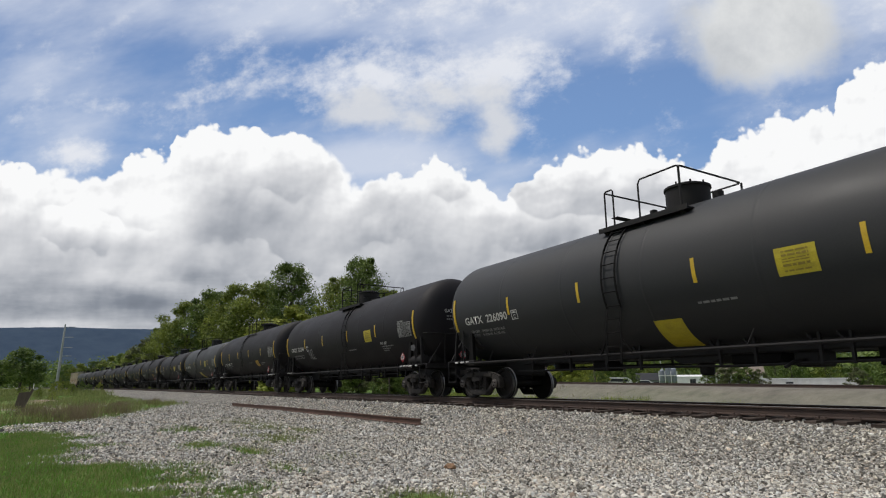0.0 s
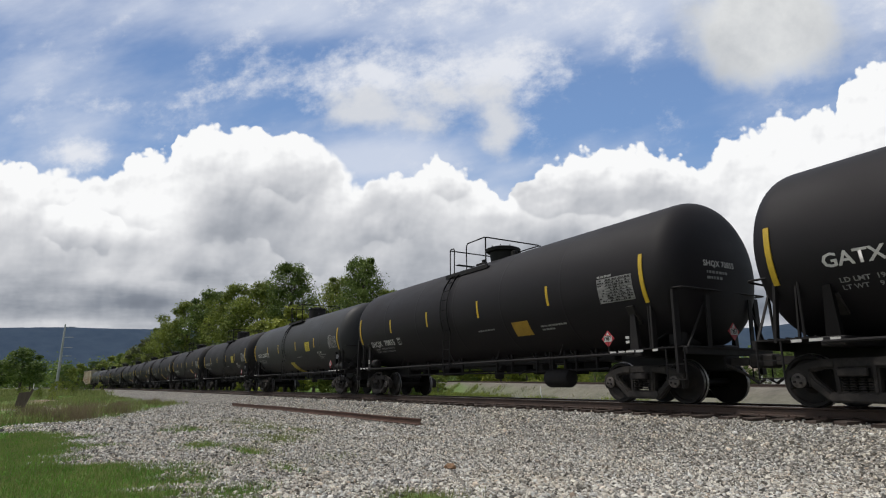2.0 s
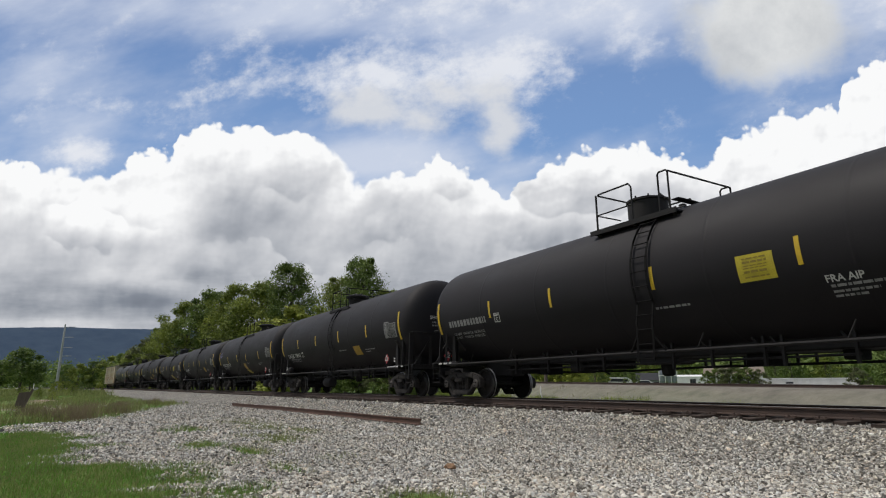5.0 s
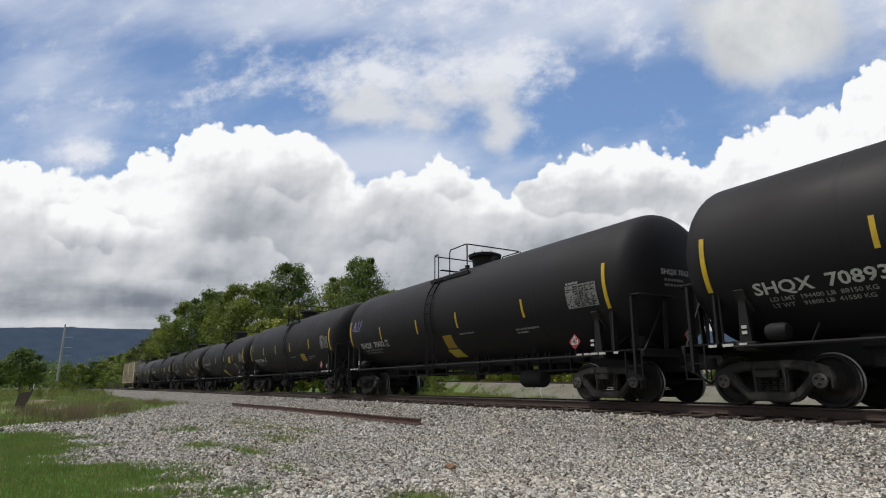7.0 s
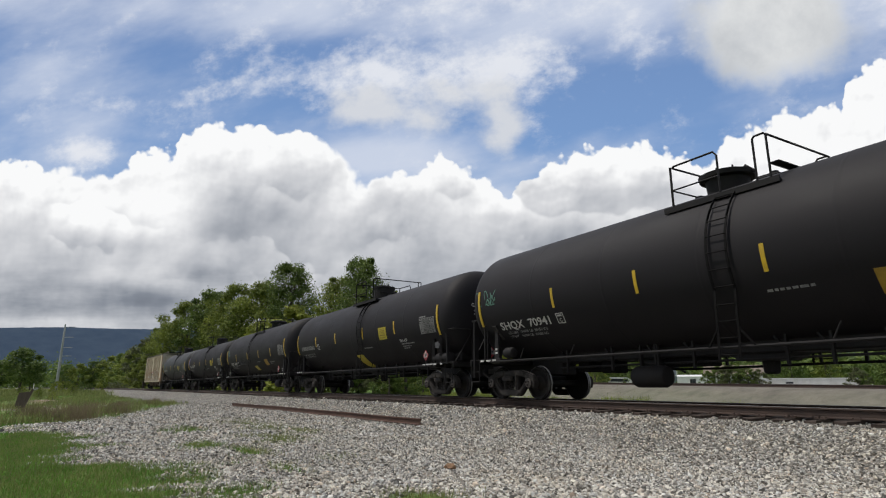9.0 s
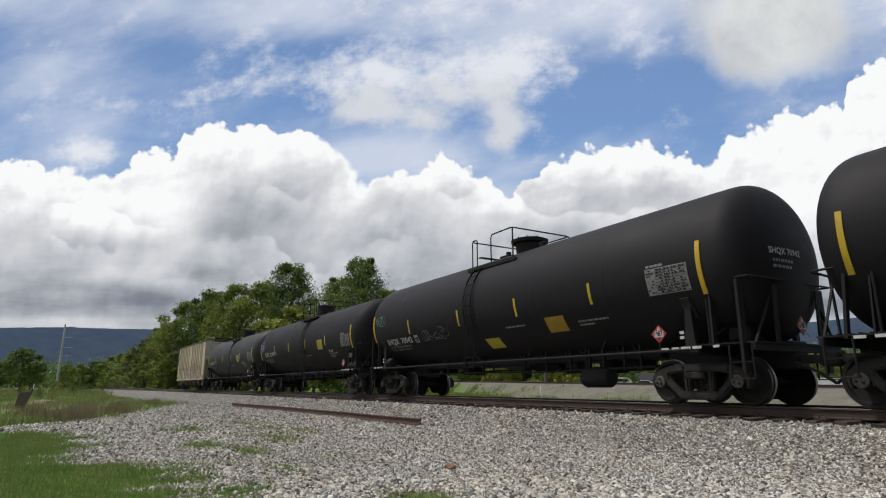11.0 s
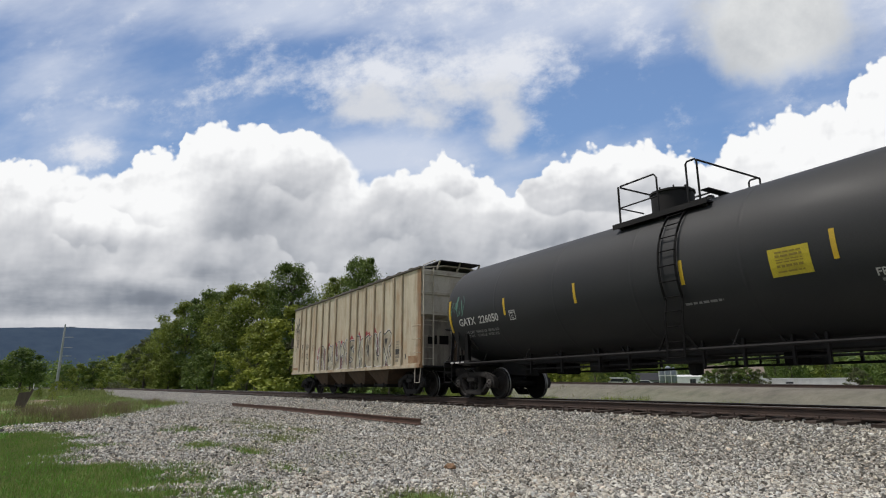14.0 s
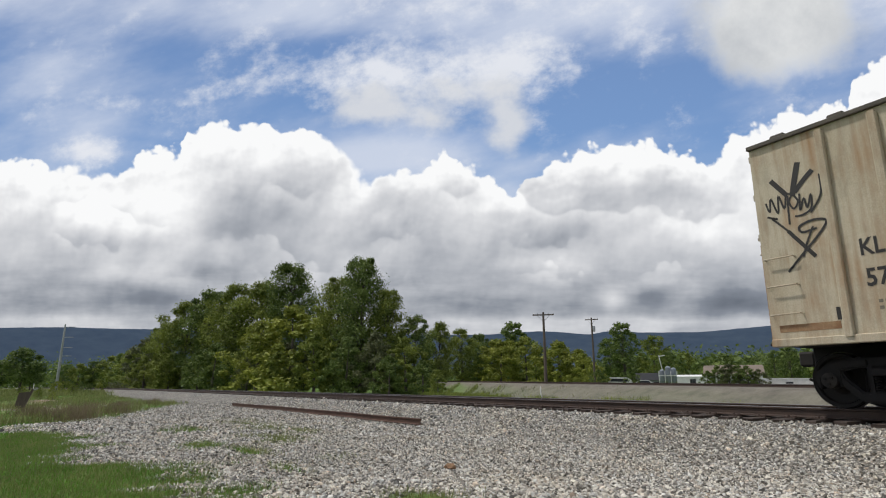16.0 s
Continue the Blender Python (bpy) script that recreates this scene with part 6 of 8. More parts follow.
    glyphs["a"] = ((0.06, 0.86), (0.34, 1.0), (0.52, 0.8), (0.66, 0.96), (0.95, 0.9), (1.0, 0.74), (0.9, 0.48), (1.12, 0.06), (1.05, 0.0), (0.6, 0.0), (0.5, 0.12), (0.34, 0.0), (0.1, 0.0), (0.02, 0.4))
    glyphs["u"] = ((0.06, 0.96), (0.42, 1.02), (0.5, 0.42), (0.62, 0.34), (0.72, 0.44), (0.68, 0.98), (1.02, 1.0), (1.0, 0.14), (0.84, 0.0), (0.24, 0.0), (0.04, 0.2))
    glyphs["t"] = ((-0.02, 0.62), (0.2, 0.9), (0.42, 0.98), (0.6, 0.78), (0.66, 1.04), (0.98, 0.96), (1.04, 0.6), (0.72, 0.54), (0.74, 0.24), (0.98, 0.0), (0.28, 0.0), (0.36, 0.28), (0.34, 0.5), (0.08, 0.42))
    glyphs["s"] = ((0.0, 0.84), (0.22, 1.0), (0.94, 0.94), (0.98, 0.74), (0.5, 0.7), (0.54, 0.6), (0.9, 0.52), (1.06, 0.26), (0.9, 0.0), (0.06, 0.0), (-0.06, 0.2), (0.42, 0.24), (0.48, 0.34), (0.1, 0.46))
    glyphs["k"] = ((0.0, 0.0), (-0.04, 0.98), (0.42, 1.02), (0.4, 0.66), (0.6, 0.92), (1.02, 0.98), (0.74, 0.56), (0.86, 0.3), (1.14, 0.08), (0.98, 0.0), (0.56, 0.0), (0.44, 0.28), (0.4, 0.0))
    glyphs["o"] = ((0.08, 0.94), (0.5, 1.04), (0.56, 0.86), (0.78, 1.0), (1.0, 0.88), (0.94, 0.4), (1.08, 0.1), (0.9, 0.0), (0.3, 0.0), (0.08, 0.2), (-0.04, 0.6))
    glyphs["r"] = ((0.04, 0.0), (-0.06, 0.96), (0.3, 0.94), (0.7, 1.04), (1.02, 0.86), (0.96, 0.6), (0.76, 0.5), (1.16, 0.06), (1.0, 0.0), (0.7, 0.0), (0.5, 0.3), (0.42, 0.0))
    counters = {"h": ((0.42, 0.62), (0.56, 0.78), (0.6, 0.6)), "a": ((0.42, 0.3), (0.5, 0.58), (0.66, 0.34)), "u": ((0.1, 0.3), (0.2, 0.5), (0.24, 0.16)), "t": ((0.5, 0.6), (0.6, 0.66), (0.56, 0.44)),
                "s": ((0.2, 0.78), (0.66, 0.82), (0.3, 0.62)), "k": ((0.2, 0.5), (0.3, 0.62), (0.38, 0.24)), "o": ((0.34, 0.74), (0.58, 0.7), (0.52, 0.3)), "r": ((0.3, 0.8), (0.64, 0.8), (0.46, 0.56))}
    b2 = bmesh.new()
    b2.faces.new([b2.verts.new((a, -HB - 0.0045, b)) for a, b in ((-3.3, 1.17), (-3.35, 2.05), (-2.4, 2.22), (-1.4, 2.26), (-1.2, 2.4), (-0.8, 2.26), (0.0, 2.3), (0.5, 2.26), (0.9, 2.42), (1.3, 2.3), (2.4, 2.32), (2.7, 2.5), (3.1, 2.34), (3.6, 2.38), (4.4, 2.36), (4.9, 1.7), (5.1, 1.17))])
    part("graffiti_backing", b2, PAINT_MAROON, car, "dull maroon sprayed ground behind the letters")
    x = -3.25
    for k, g in enumerate("hautskour"):
        w, h, z0 = (0.86, 0.92 + rng.uniform(-0.05, 0.08), 1.28) if k < 4 else (0.74, 0.94 + 0.03 * (k - 4) + rng.uniform(-0.05, 0.06), 1.28)
        lean = rng.uniform(-0.02, 0.10)
        place = lambda px, pz: (x - 0.05 + px * w * 1.2 - lean * (pz - 0.5), z0 - 0.12 + pz * (h + 0.28))
        ring = [place(*p) for p in glyphs[g]]
        line = curl(ring + ring[:1], 3)
        lift = 0.006 + 0.0030 * (k % 3)
        b2 = bmesh.new()
        f = b2.faces.new([b2.verts.new((a, -HB - lift, b)) for a, b in line[:-1]])
        f.material_index = 2
        bmesh.ops.triangulate(b2, faces=[f])
        stroke_layer(b2, [line], 0.086, 0.0, lift + 0.0006, 0)
        stroke_layer(b2, [[(a + 0.016, b - 0.010) for a, b in line]], 0.058, 0.0, lift + 0.0012, 1)
        slashes = []
        for _ in range(3):
            px, pz, run = rng.uniform(0.15, 0.7), rng.uniform(0.25, 0.9), rng.uniform(0.15, 0.35)
            slashes.append([place(px, pz), place(px + 0.4 * run, pz - 0.7 * run), place(px + 0.5 * run + 0.06, pz - run)])
        stroke_layer(b2, slashes, 0.055, 0.0, lift + 0.0014, 1)
        stroke_layer(b2, [[(a - 0.035, b + 0.01) for a, b in st] for st in slashes[:2]], 0.020, 0.0, lift + 0.0016, 0)
        f = b2.faces.new([b2.verts.new((a, -HB - lift - 0.0018, b)) for a, b in (place(*p) for p in counters[g])])
        f.material_index = 1
        part("graffiti_letter", to_mesh("graffiti_letter", b2, (PAINT_WHITE, PAINT_BLACK, PAINT_SILVER)), None, car, "silver sprayed letter with black and white outline")
        x += (1.03, 1.02, 1.0, 1.08)[k] if k < 4 else 0.87
    for px, top in ((-3.1, 2.16), (-1.75, 2.26), (-0.95, 2.34), (-0.1, 2.3), (0.75, 2.36), (1.1, 2.44), (1.95, 2.52), (2.75, 2.5), (3.0, 2.46), (3.6, 2.56)):
        b2 = bmesh.new()
        ww = rng.uniform(0.20, 0.34)
        b2.faces.new([b2.verts.new((a, -HB - 0.003, b)) for a, b in ((px - ww, 1.7), (px + ww, 1.7), (px + ww * 0.9, top), (px + 0.5 * ww, top + 0.09), (px + 0.03, top + 0.22), (px - 0.5 * ww, top + 0.08), (px - ww, top + 0.02))])
        part("graffiti_point", b2, PAINT_RED, car, "dark red sprayed point")
    b2 = bmesh.new()
    b2.faces.new([b2.verts.new((a, -HB - 0.003, b)) for a, b in ((4.35, 2.18), (4.75, 2.16), (5.0, 1.85), (5.32, 1.55), (5.34, 1.16), (4.3, 1.16))])
    part("graffiti_point", b2, PAINT_RED, car, "dark red sprayed wedge")
    b2 = bmesh.new()
    stroke_layer(b2, [((4.72, 1.75), (4.85, 1.5), (5.2, 1.22))], 0.20, 0.0, 0.006, 0)
    stroke_layer(b2, [((4.66, 1.72), (4.8, 1.47), (5.15, 1.2))], 0.20, 0.0, 0.007, 1)
    part("graffiti_tail", to_mesh("graffiti_tail", b2, (PAINT_WHITE, PAINT_BLACK)), None, car)
    # black tag near the rear corner
    tag = ((0.085, ((-7.22, 3.97), (-7.1, 3.8), (-6.98, 3.64))), (0.10, ((-6.72, 4.16), (-6.80, 3.9), (-6.88, 3.6))), (0.085, ((-6.5, 3.95), (-6.66, 3.82), (-6.84, 3.64))),
           (0.034, ((-7.36, 3.58), (-7.30, 3.40), (-7.26, 3.64), (-7.16, 3.34), (-7.12, 3.66), (-7.04, 3.40), (-6.98, 3.64), (-6.86, 3.60))), (0.034, ((-6.96, 3.62), (-6.98, 3.35), (-6.99, 3.1))),
           (0.034, ((-6.88, 3.62), (-6.95, 3.5), (-6.88, 3.36), (-6.80, 3.48), (-6.88, 3.62))), (0.034, ((-6.76, 3.6), (-6.78, 3.3), (-6.70, 3.5), (-6.66, 3.32), (-6.58, 3.54), (-6.60, 3.30), (-6.74, 3.22), (-6.88, 3.22))),
           (0.036, ((-7.36, 3.32), (-7.18, 3.24), (-7.28, 3.28), (-7.16, 3.14), (-7.02, 2.98))), (0.065, ((-7.03, 2.99), (-6.86, 2.76), (-6.64, 2.47))),
           (0.040, ((-7.12, 2.28), (-6.85, 2.54), (-6.55, 2.82), (-6.40, 3.03), (-6.60, 3.09), (-6.83, 3.03), (-6.80, 2.92), (-6.56, 2.94))), (0.034, ((-6.62, 2.98), (-6.74, 2.74), (-6.84, 2.5))), (0.036, ((-6.40, 3.85), (-6.42, 3.5), (-6.62, 3.22))))
    b2 = bmesh.new()
    for k, (w, st) in enumerate(tag):
        ribbon(b2, [Vector((x, -HB - 0.004 - 0.0005 * k, z)) for x, z in curl(st)], w)
    part("graffiti_tag", b2, PAINT_BLACK, car, "black sprayed scrawl")
    return car


CARS.append((hopper_car(), 227.03))


# ---- trees ----
def leaf_material(name, dark, light, speck=0.6, patch=0.35):
    m, nodes, links, b = material(name)
    geo = nodes.new("ShaderNodeNewGeometry")
    r = ramp_node(nodes, ((0.0, dark), (0.55, tuple((a + c) / 2 for a, c in zip(dark, light))), (1.0, light)))
    tc = nodes.new("ShaderNodeTexCoord").outputs["Object"]
    n = noise_node(nodes, links, tc, patch, 3.0)
    k = math_node(nodes, links, "ADD", math_node(nodes, links, "MULTIPLY", geo.outputs["Random Per Island"], speck), math_node(nodes, links, "MULTIPLY_ADD", n, 1.4, -0.2 - 0.5 * speck), clamp=True)
    links.new(k, r.inputs[0])
    links.new(r.outputs[0], b.inputs["Base Color"])
    b.inputs["Roughness"].default_value = 0.6
    b.inputs["Specular IOR Level"].default_value = 0.25
    tr = nodes.new("ShaderNodeBsdfTranslucent")
    links.new(r.outputs[0], tr.inputs["Color"])
    mx = nodes.new("ShaderNodeMixShader")
    mx.inputs[0].default_value = 0.28
    links.new(b.outputs[0], mx.inputs[1])
    links.new(tr.outputs[0], mx.inputs[2])
    links.new(mx.outputs[0], nodes["Material Output"].inputs["Surface"])
    return m


LEAF_GREEN = leaf_material("leaves_green", (0.066, 0.100, 0.018), (0.32, 0.365, 0.072))
LEAF_DEEP = leaf_material("leaves_deep_green", (0.042, 0.076, 0.020), (0.215, 0.28, 0.068))
LEAF_YELLOW = leaf_material("leaves_yellow_green", (0.10, 0.138, 0.022), (0.40, 0.42, 0.075))
LEAF_GREY = leaf_material("leaves_grey_green", (0.06, 0.075, 0.032), (0.20, 0.215, 0.10))
BARK = weathered("bark", (0.10, 0.085, 0.068), (0.05, 0.042, 0.034), 0.9, scale=5.0, amount=0.8, streak=(3, 3, 0.6), bump=0.5)
GRASS_BLADE = leaf_material("grass_blades", (0.046, 0.138, 0.012), (0.185, 0.345, 0.046), 0.35, 1.1)
GRASS_WEED = leaf_material("green_weeds", (0.115, 0.145, 0.042), (0.32, 0.325, 0.125), 0.6, 0.8)
GRASS_DRY = leaf_material("dry_weeds", (0.13, 0.14, 0.045), (0.27, 0.26, 0.11))
BANK_WEED = leaf_material("bank_weeds", (0.075, 0.085, 0.034), (0.19, 0.19, 0.085))
WEED_BROWN = leaf_material("brown_weeds", (0.12, 0.095, 0.055), (0.27, 0.21, 0.13))


def leaf_mesh(centres, radii, per, size, rng, mat, squash=0.8):
    """Small folded leaf clumps on and in a set of uneven balls."""
    c = np.repeat(np.asarray(centres), per, axis=0)
    r = np.repeat(np.asarray(radii), per)
    n = len(c)
    d = rng.normal(size=(n, 3))
    d /= np.linalg.norm(d, axis=1)[:, None]
    rad = r * (0.45 + 0.72 * rng.rand(n) ** 0.7) * (1 + 0.35 * np.sin(d[:, 0] * 5 + c[:, 2] * 3) * np.sin(d[:, 1] * 6 + c[:, 0] * 3))
    p = c + d * rad[:, None] * np.array([1, 1, squash])
    nrm = d + 0.7 * rng.normal(size=(n, 3)) + np.array([0, 0, 0.45])
    nrm /= np.linalg.norm(nrm, axis=1)[:, None]
    u = np.cross(nrm, rng.normal(size=(n, 3)))
    u /= np.linalg.norm(u, axis=1)[:, None]
    v = np.cross(nrm, u)
    s = size * rng.uniform(0.55, 1.35, n)[:, None]
    quad = np.stack([p - u * s * 0.5, p + v * s * 0.33 + nrm * s * 0.08, p + u * s * 0.5, p - v * s * 0.33 + nrm * s * 0.08], 1)
    return raw_mesh("crown", quad.reshape(-1, 3), np.arange(n * 4).reshape(-1, 4), mat)


def tree_proto(seed, height, spread, bare, leaves, size, mat, kind="round", blobs=58):
    """A tree at the origin: trunk with limbs, and a crown with gaps. Returns its Empty."""
    rng = np.random.RandomState(seed)
    root = empty("tree")
    bm = bmesh.new()
    top = height * 0.86
    bend_x, bend_y = rng.uniform(-0.04, 0.04, 2) * height
    axis = lambda q: Vector((bend_x * q * q, bend_y * q * q, q * top))
    r0 = 0.016 * height + 0.05
    tube(bm, [axis(q) for q in (0, 0.12, 0.3, 0.5, 0.7, 0.85, 1.0)], [r0 * 1.3, r0, r0 * 0.85, r0 * 0.65, r0 * 0.42, r0 * 0.25, r0 * 0.1], 9)
    centres, radii = [], []
    for k in range(blobs):
        q = bare + (1 - bare) * (k + rng.rand()) / blobs
        if kind == "round":
            w = math.sin(math.pi * min(1.0, 0.12 + 0.86 * (q - bare) / (1 - bare))) ** 0.6
        elif kind == "tall":
            w = 0.35 + 0.65 * math.sin(math.pi * (0.2 + 0.75 * (q - bare) / (1 - bare)))
        else:
            w = (1 - ((q - bare) / (1 - bare)) ** 2.2) * 0.95 + 0.08
        a = k * 2.4 + rng.uniform(-0.5, 0.5)
        dist = spread * w * rng.uniform(0.35, 1.0)
        base = axis(max(0.05, q - 0.12))
        end = Vector((base.x + math.cos(a) * dist, base.y + math.sin(a) * dist, min(height * 0.97, q * height + rng.uniform(-0.03, 0.03) * height)))
        centres.append(tuple(end))
        radii.append(height * rng.uniform(0.035, 0.105) * (0.7 if q > 0.85 else 1.0) * (1.7 if height < 7 else 1.0))
        if k % 2 == 0 and kind != "shrub":
            mid = (base + end) / 2 + Vector((0, 0, -0.03 * height))
            tube(bm, (base, mid, end), (r0 * 0.32, r0 * 0.2, r0 * 0.06), 5)
    part("trunk", bm, BARK, root, smooth=True)
    part("crown", leaf_mesh(centres, radii, leaves // blobs, size, rng, mat), None, root)
    return root


def repaint(tree, mat):
    for o in tree.children:
        if o.name.startswith("crown"):
            o.material_slots[0].link = "OBJECT"
            o.material_slots[0].material = mat


def plant(protos, spots, label, group, mats, width=(0.9, 1.15), seed=1, sink=0.0, name=None):
    rng = random.Random(seed)
    for k, (x, y, h) in enumerate(spots):
        ob, base_h = protos[k % len(protos)]
        z = float(ground_z(np.array([float(x)]), np.array([float(y)]))[0])
        f = (h - z) / base_h
        w = f * rng.uniform(*width)
        t = copy_thing(ob, pose(x, y, z - sink, 0, 0, rng.uniform(0, 360)))
        t.scale = (w, w, f)
        if name:
            t.name = name
        repaint(t, mats[k % len(mats)])
        tagged(t, label, "bush" if name else "tree", group)


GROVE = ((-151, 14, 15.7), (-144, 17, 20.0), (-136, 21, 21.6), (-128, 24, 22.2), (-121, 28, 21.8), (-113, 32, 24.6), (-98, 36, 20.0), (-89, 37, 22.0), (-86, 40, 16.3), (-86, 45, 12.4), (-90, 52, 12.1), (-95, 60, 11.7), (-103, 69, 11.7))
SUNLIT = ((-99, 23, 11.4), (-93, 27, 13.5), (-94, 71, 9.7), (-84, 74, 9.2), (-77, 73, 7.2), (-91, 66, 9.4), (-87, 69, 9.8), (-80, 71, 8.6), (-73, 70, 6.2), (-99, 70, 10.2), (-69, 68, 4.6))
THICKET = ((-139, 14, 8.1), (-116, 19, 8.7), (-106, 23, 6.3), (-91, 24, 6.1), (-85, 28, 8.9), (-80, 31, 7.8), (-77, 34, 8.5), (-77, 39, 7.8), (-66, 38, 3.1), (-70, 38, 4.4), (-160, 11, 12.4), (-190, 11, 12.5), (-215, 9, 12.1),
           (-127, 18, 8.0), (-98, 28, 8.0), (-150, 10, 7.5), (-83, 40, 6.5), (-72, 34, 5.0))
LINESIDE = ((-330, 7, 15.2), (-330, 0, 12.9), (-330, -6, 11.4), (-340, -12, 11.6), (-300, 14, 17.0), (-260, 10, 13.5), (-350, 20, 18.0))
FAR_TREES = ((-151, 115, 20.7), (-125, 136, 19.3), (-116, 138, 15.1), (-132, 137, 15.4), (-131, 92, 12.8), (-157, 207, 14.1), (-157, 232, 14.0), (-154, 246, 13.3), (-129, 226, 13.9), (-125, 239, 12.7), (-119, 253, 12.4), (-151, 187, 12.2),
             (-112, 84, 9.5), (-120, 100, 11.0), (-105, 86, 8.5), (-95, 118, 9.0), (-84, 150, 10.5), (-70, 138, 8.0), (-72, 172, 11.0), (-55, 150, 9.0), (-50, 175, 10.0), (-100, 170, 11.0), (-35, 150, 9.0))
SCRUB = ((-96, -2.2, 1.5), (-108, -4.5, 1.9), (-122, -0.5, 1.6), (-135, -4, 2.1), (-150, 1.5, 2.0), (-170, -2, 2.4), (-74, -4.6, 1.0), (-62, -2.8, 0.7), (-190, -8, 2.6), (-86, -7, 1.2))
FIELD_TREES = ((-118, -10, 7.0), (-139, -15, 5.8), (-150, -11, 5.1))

round_a = tree_proto(1, 20.0, 5.6, 0.06, 27000, 0.33, LEAF_GREEN, blobs=80)
round_b = tree_proto(2, 20.0, 6.2, 0.04, 27000, 0.33, LEAF_DEEP, blobs=80)
tall_a = tree_proto(3, 24.0, 4.6, 0.06, 30000, 0.33, LEAF_GREEN, "tall", 90)
plain_a = tree_proto(7, 20.0, 6.0, 0.05, 6000, 0.62, LEAF_DEEP, blobs=64)
shrub_a = tree_proto(4, 8.0, 3.4, 0.03, 6600, 0.30, LEAF_GREEN, "shrub", 44)
shrub_b = tree_proto(5, 8.0, 3.8, 0.02, 6600, 0.30, LEAF_GREEN, "shrub", 44)
small_a = tree_proto(6, 6.5, 2.3, 0.34, 5200, 0.28, LEAF_DEEP, "round", 30)
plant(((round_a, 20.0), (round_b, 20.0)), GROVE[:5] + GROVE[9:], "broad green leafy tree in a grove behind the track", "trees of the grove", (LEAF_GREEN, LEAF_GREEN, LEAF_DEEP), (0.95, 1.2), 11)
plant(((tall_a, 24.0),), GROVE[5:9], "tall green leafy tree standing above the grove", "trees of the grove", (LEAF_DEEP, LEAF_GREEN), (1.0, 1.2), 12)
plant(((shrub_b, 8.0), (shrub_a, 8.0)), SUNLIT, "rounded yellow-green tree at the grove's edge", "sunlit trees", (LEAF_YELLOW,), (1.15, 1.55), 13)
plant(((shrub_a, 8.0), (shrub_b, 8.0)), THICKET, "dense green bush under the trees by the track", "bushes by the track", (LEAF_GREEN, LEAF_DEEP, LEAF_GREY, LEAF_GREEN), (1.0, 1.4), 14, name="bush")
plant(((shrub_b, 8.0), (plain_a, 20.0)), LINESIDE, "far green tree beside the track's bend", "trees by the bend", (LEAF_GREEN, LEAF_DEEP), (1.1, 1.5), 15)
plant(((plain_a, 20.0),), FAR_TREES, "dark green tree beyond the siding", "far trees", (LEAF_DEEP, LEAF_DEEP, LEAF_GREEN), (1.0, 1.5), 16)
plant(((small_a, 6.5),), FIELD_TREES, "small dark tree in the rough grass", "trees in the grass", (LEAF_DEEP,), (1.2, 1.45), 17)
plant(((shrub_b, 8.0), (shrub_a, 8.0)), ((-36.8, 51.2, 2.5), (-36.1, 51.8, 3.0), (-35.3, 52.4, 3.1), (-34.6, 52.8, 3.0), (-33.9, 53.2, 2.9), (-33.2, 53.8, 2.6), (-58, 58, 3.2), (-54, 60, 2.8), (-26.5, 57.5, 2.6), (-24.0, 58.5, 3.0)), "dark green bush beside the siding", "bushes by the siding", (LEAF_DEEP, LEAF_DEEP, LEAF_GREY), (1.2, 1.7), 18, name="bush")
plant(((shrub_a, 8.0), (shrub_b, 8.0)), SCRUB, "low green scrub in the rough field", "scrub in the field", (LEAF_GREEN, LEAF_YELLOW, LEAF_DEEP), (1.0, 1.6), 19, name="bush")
for ob, (x, y) in ((round_a, (-160, 40)), (round_b, (-150, 52)), (tall_a, (-140, 48)), (shrub_a, (-120, 36)), (shrub_b, (-108, 44)), (small_a, (-175, -22)), (plain_a, (-170, 60))):
    ob.matrix_basis = pose(x, y, 0) @ Matrix.Diagonal((0.8, 0.8, 0.8, 1))
    tagged(ob, "green leafy tree deep in the grove" if y > 0 else "small dark tree in the far grass", "tree", "trees of the grove" if y > 0 else "trees in the grass")


def far_wood():
    """A low belt of woods at the foot of the ridge."""
    rng = np.random.RandomState(8)
    c, r = [], []
    for k in range(900):
        a = radians(rng.uniform(8, 108))
        d = rng.uniform(330, 700)
        h = rng.uniform(8, 17) * d / 480
        c.append((-d * math.sin(a), d * math.cos(a), h * rng.uniform(0.2, 0.9)))
        r.append(h * rng.uniform(0.5, 0.8))
    for k in range(520):
        a = radians(rng.uniform(6, 43))
        d = rng.uniform(230, 430)
        h = rng.uniform(11, 18) * d / 300
        c.append((-d * math.sin(a), d * math.cos(a), h * rng.uniform(0.15, 0.85)))
        r.append(h * rng.uniform(0.3, 0.55))
    me = leaf_mesh(c, r, 75, 2.1, rng, LEAF_DEEP, 0.8)
    return thing("far_woods", me, None, "low dark belt of far woods under the ridge", "woods", kind="stuff")


far_wood()


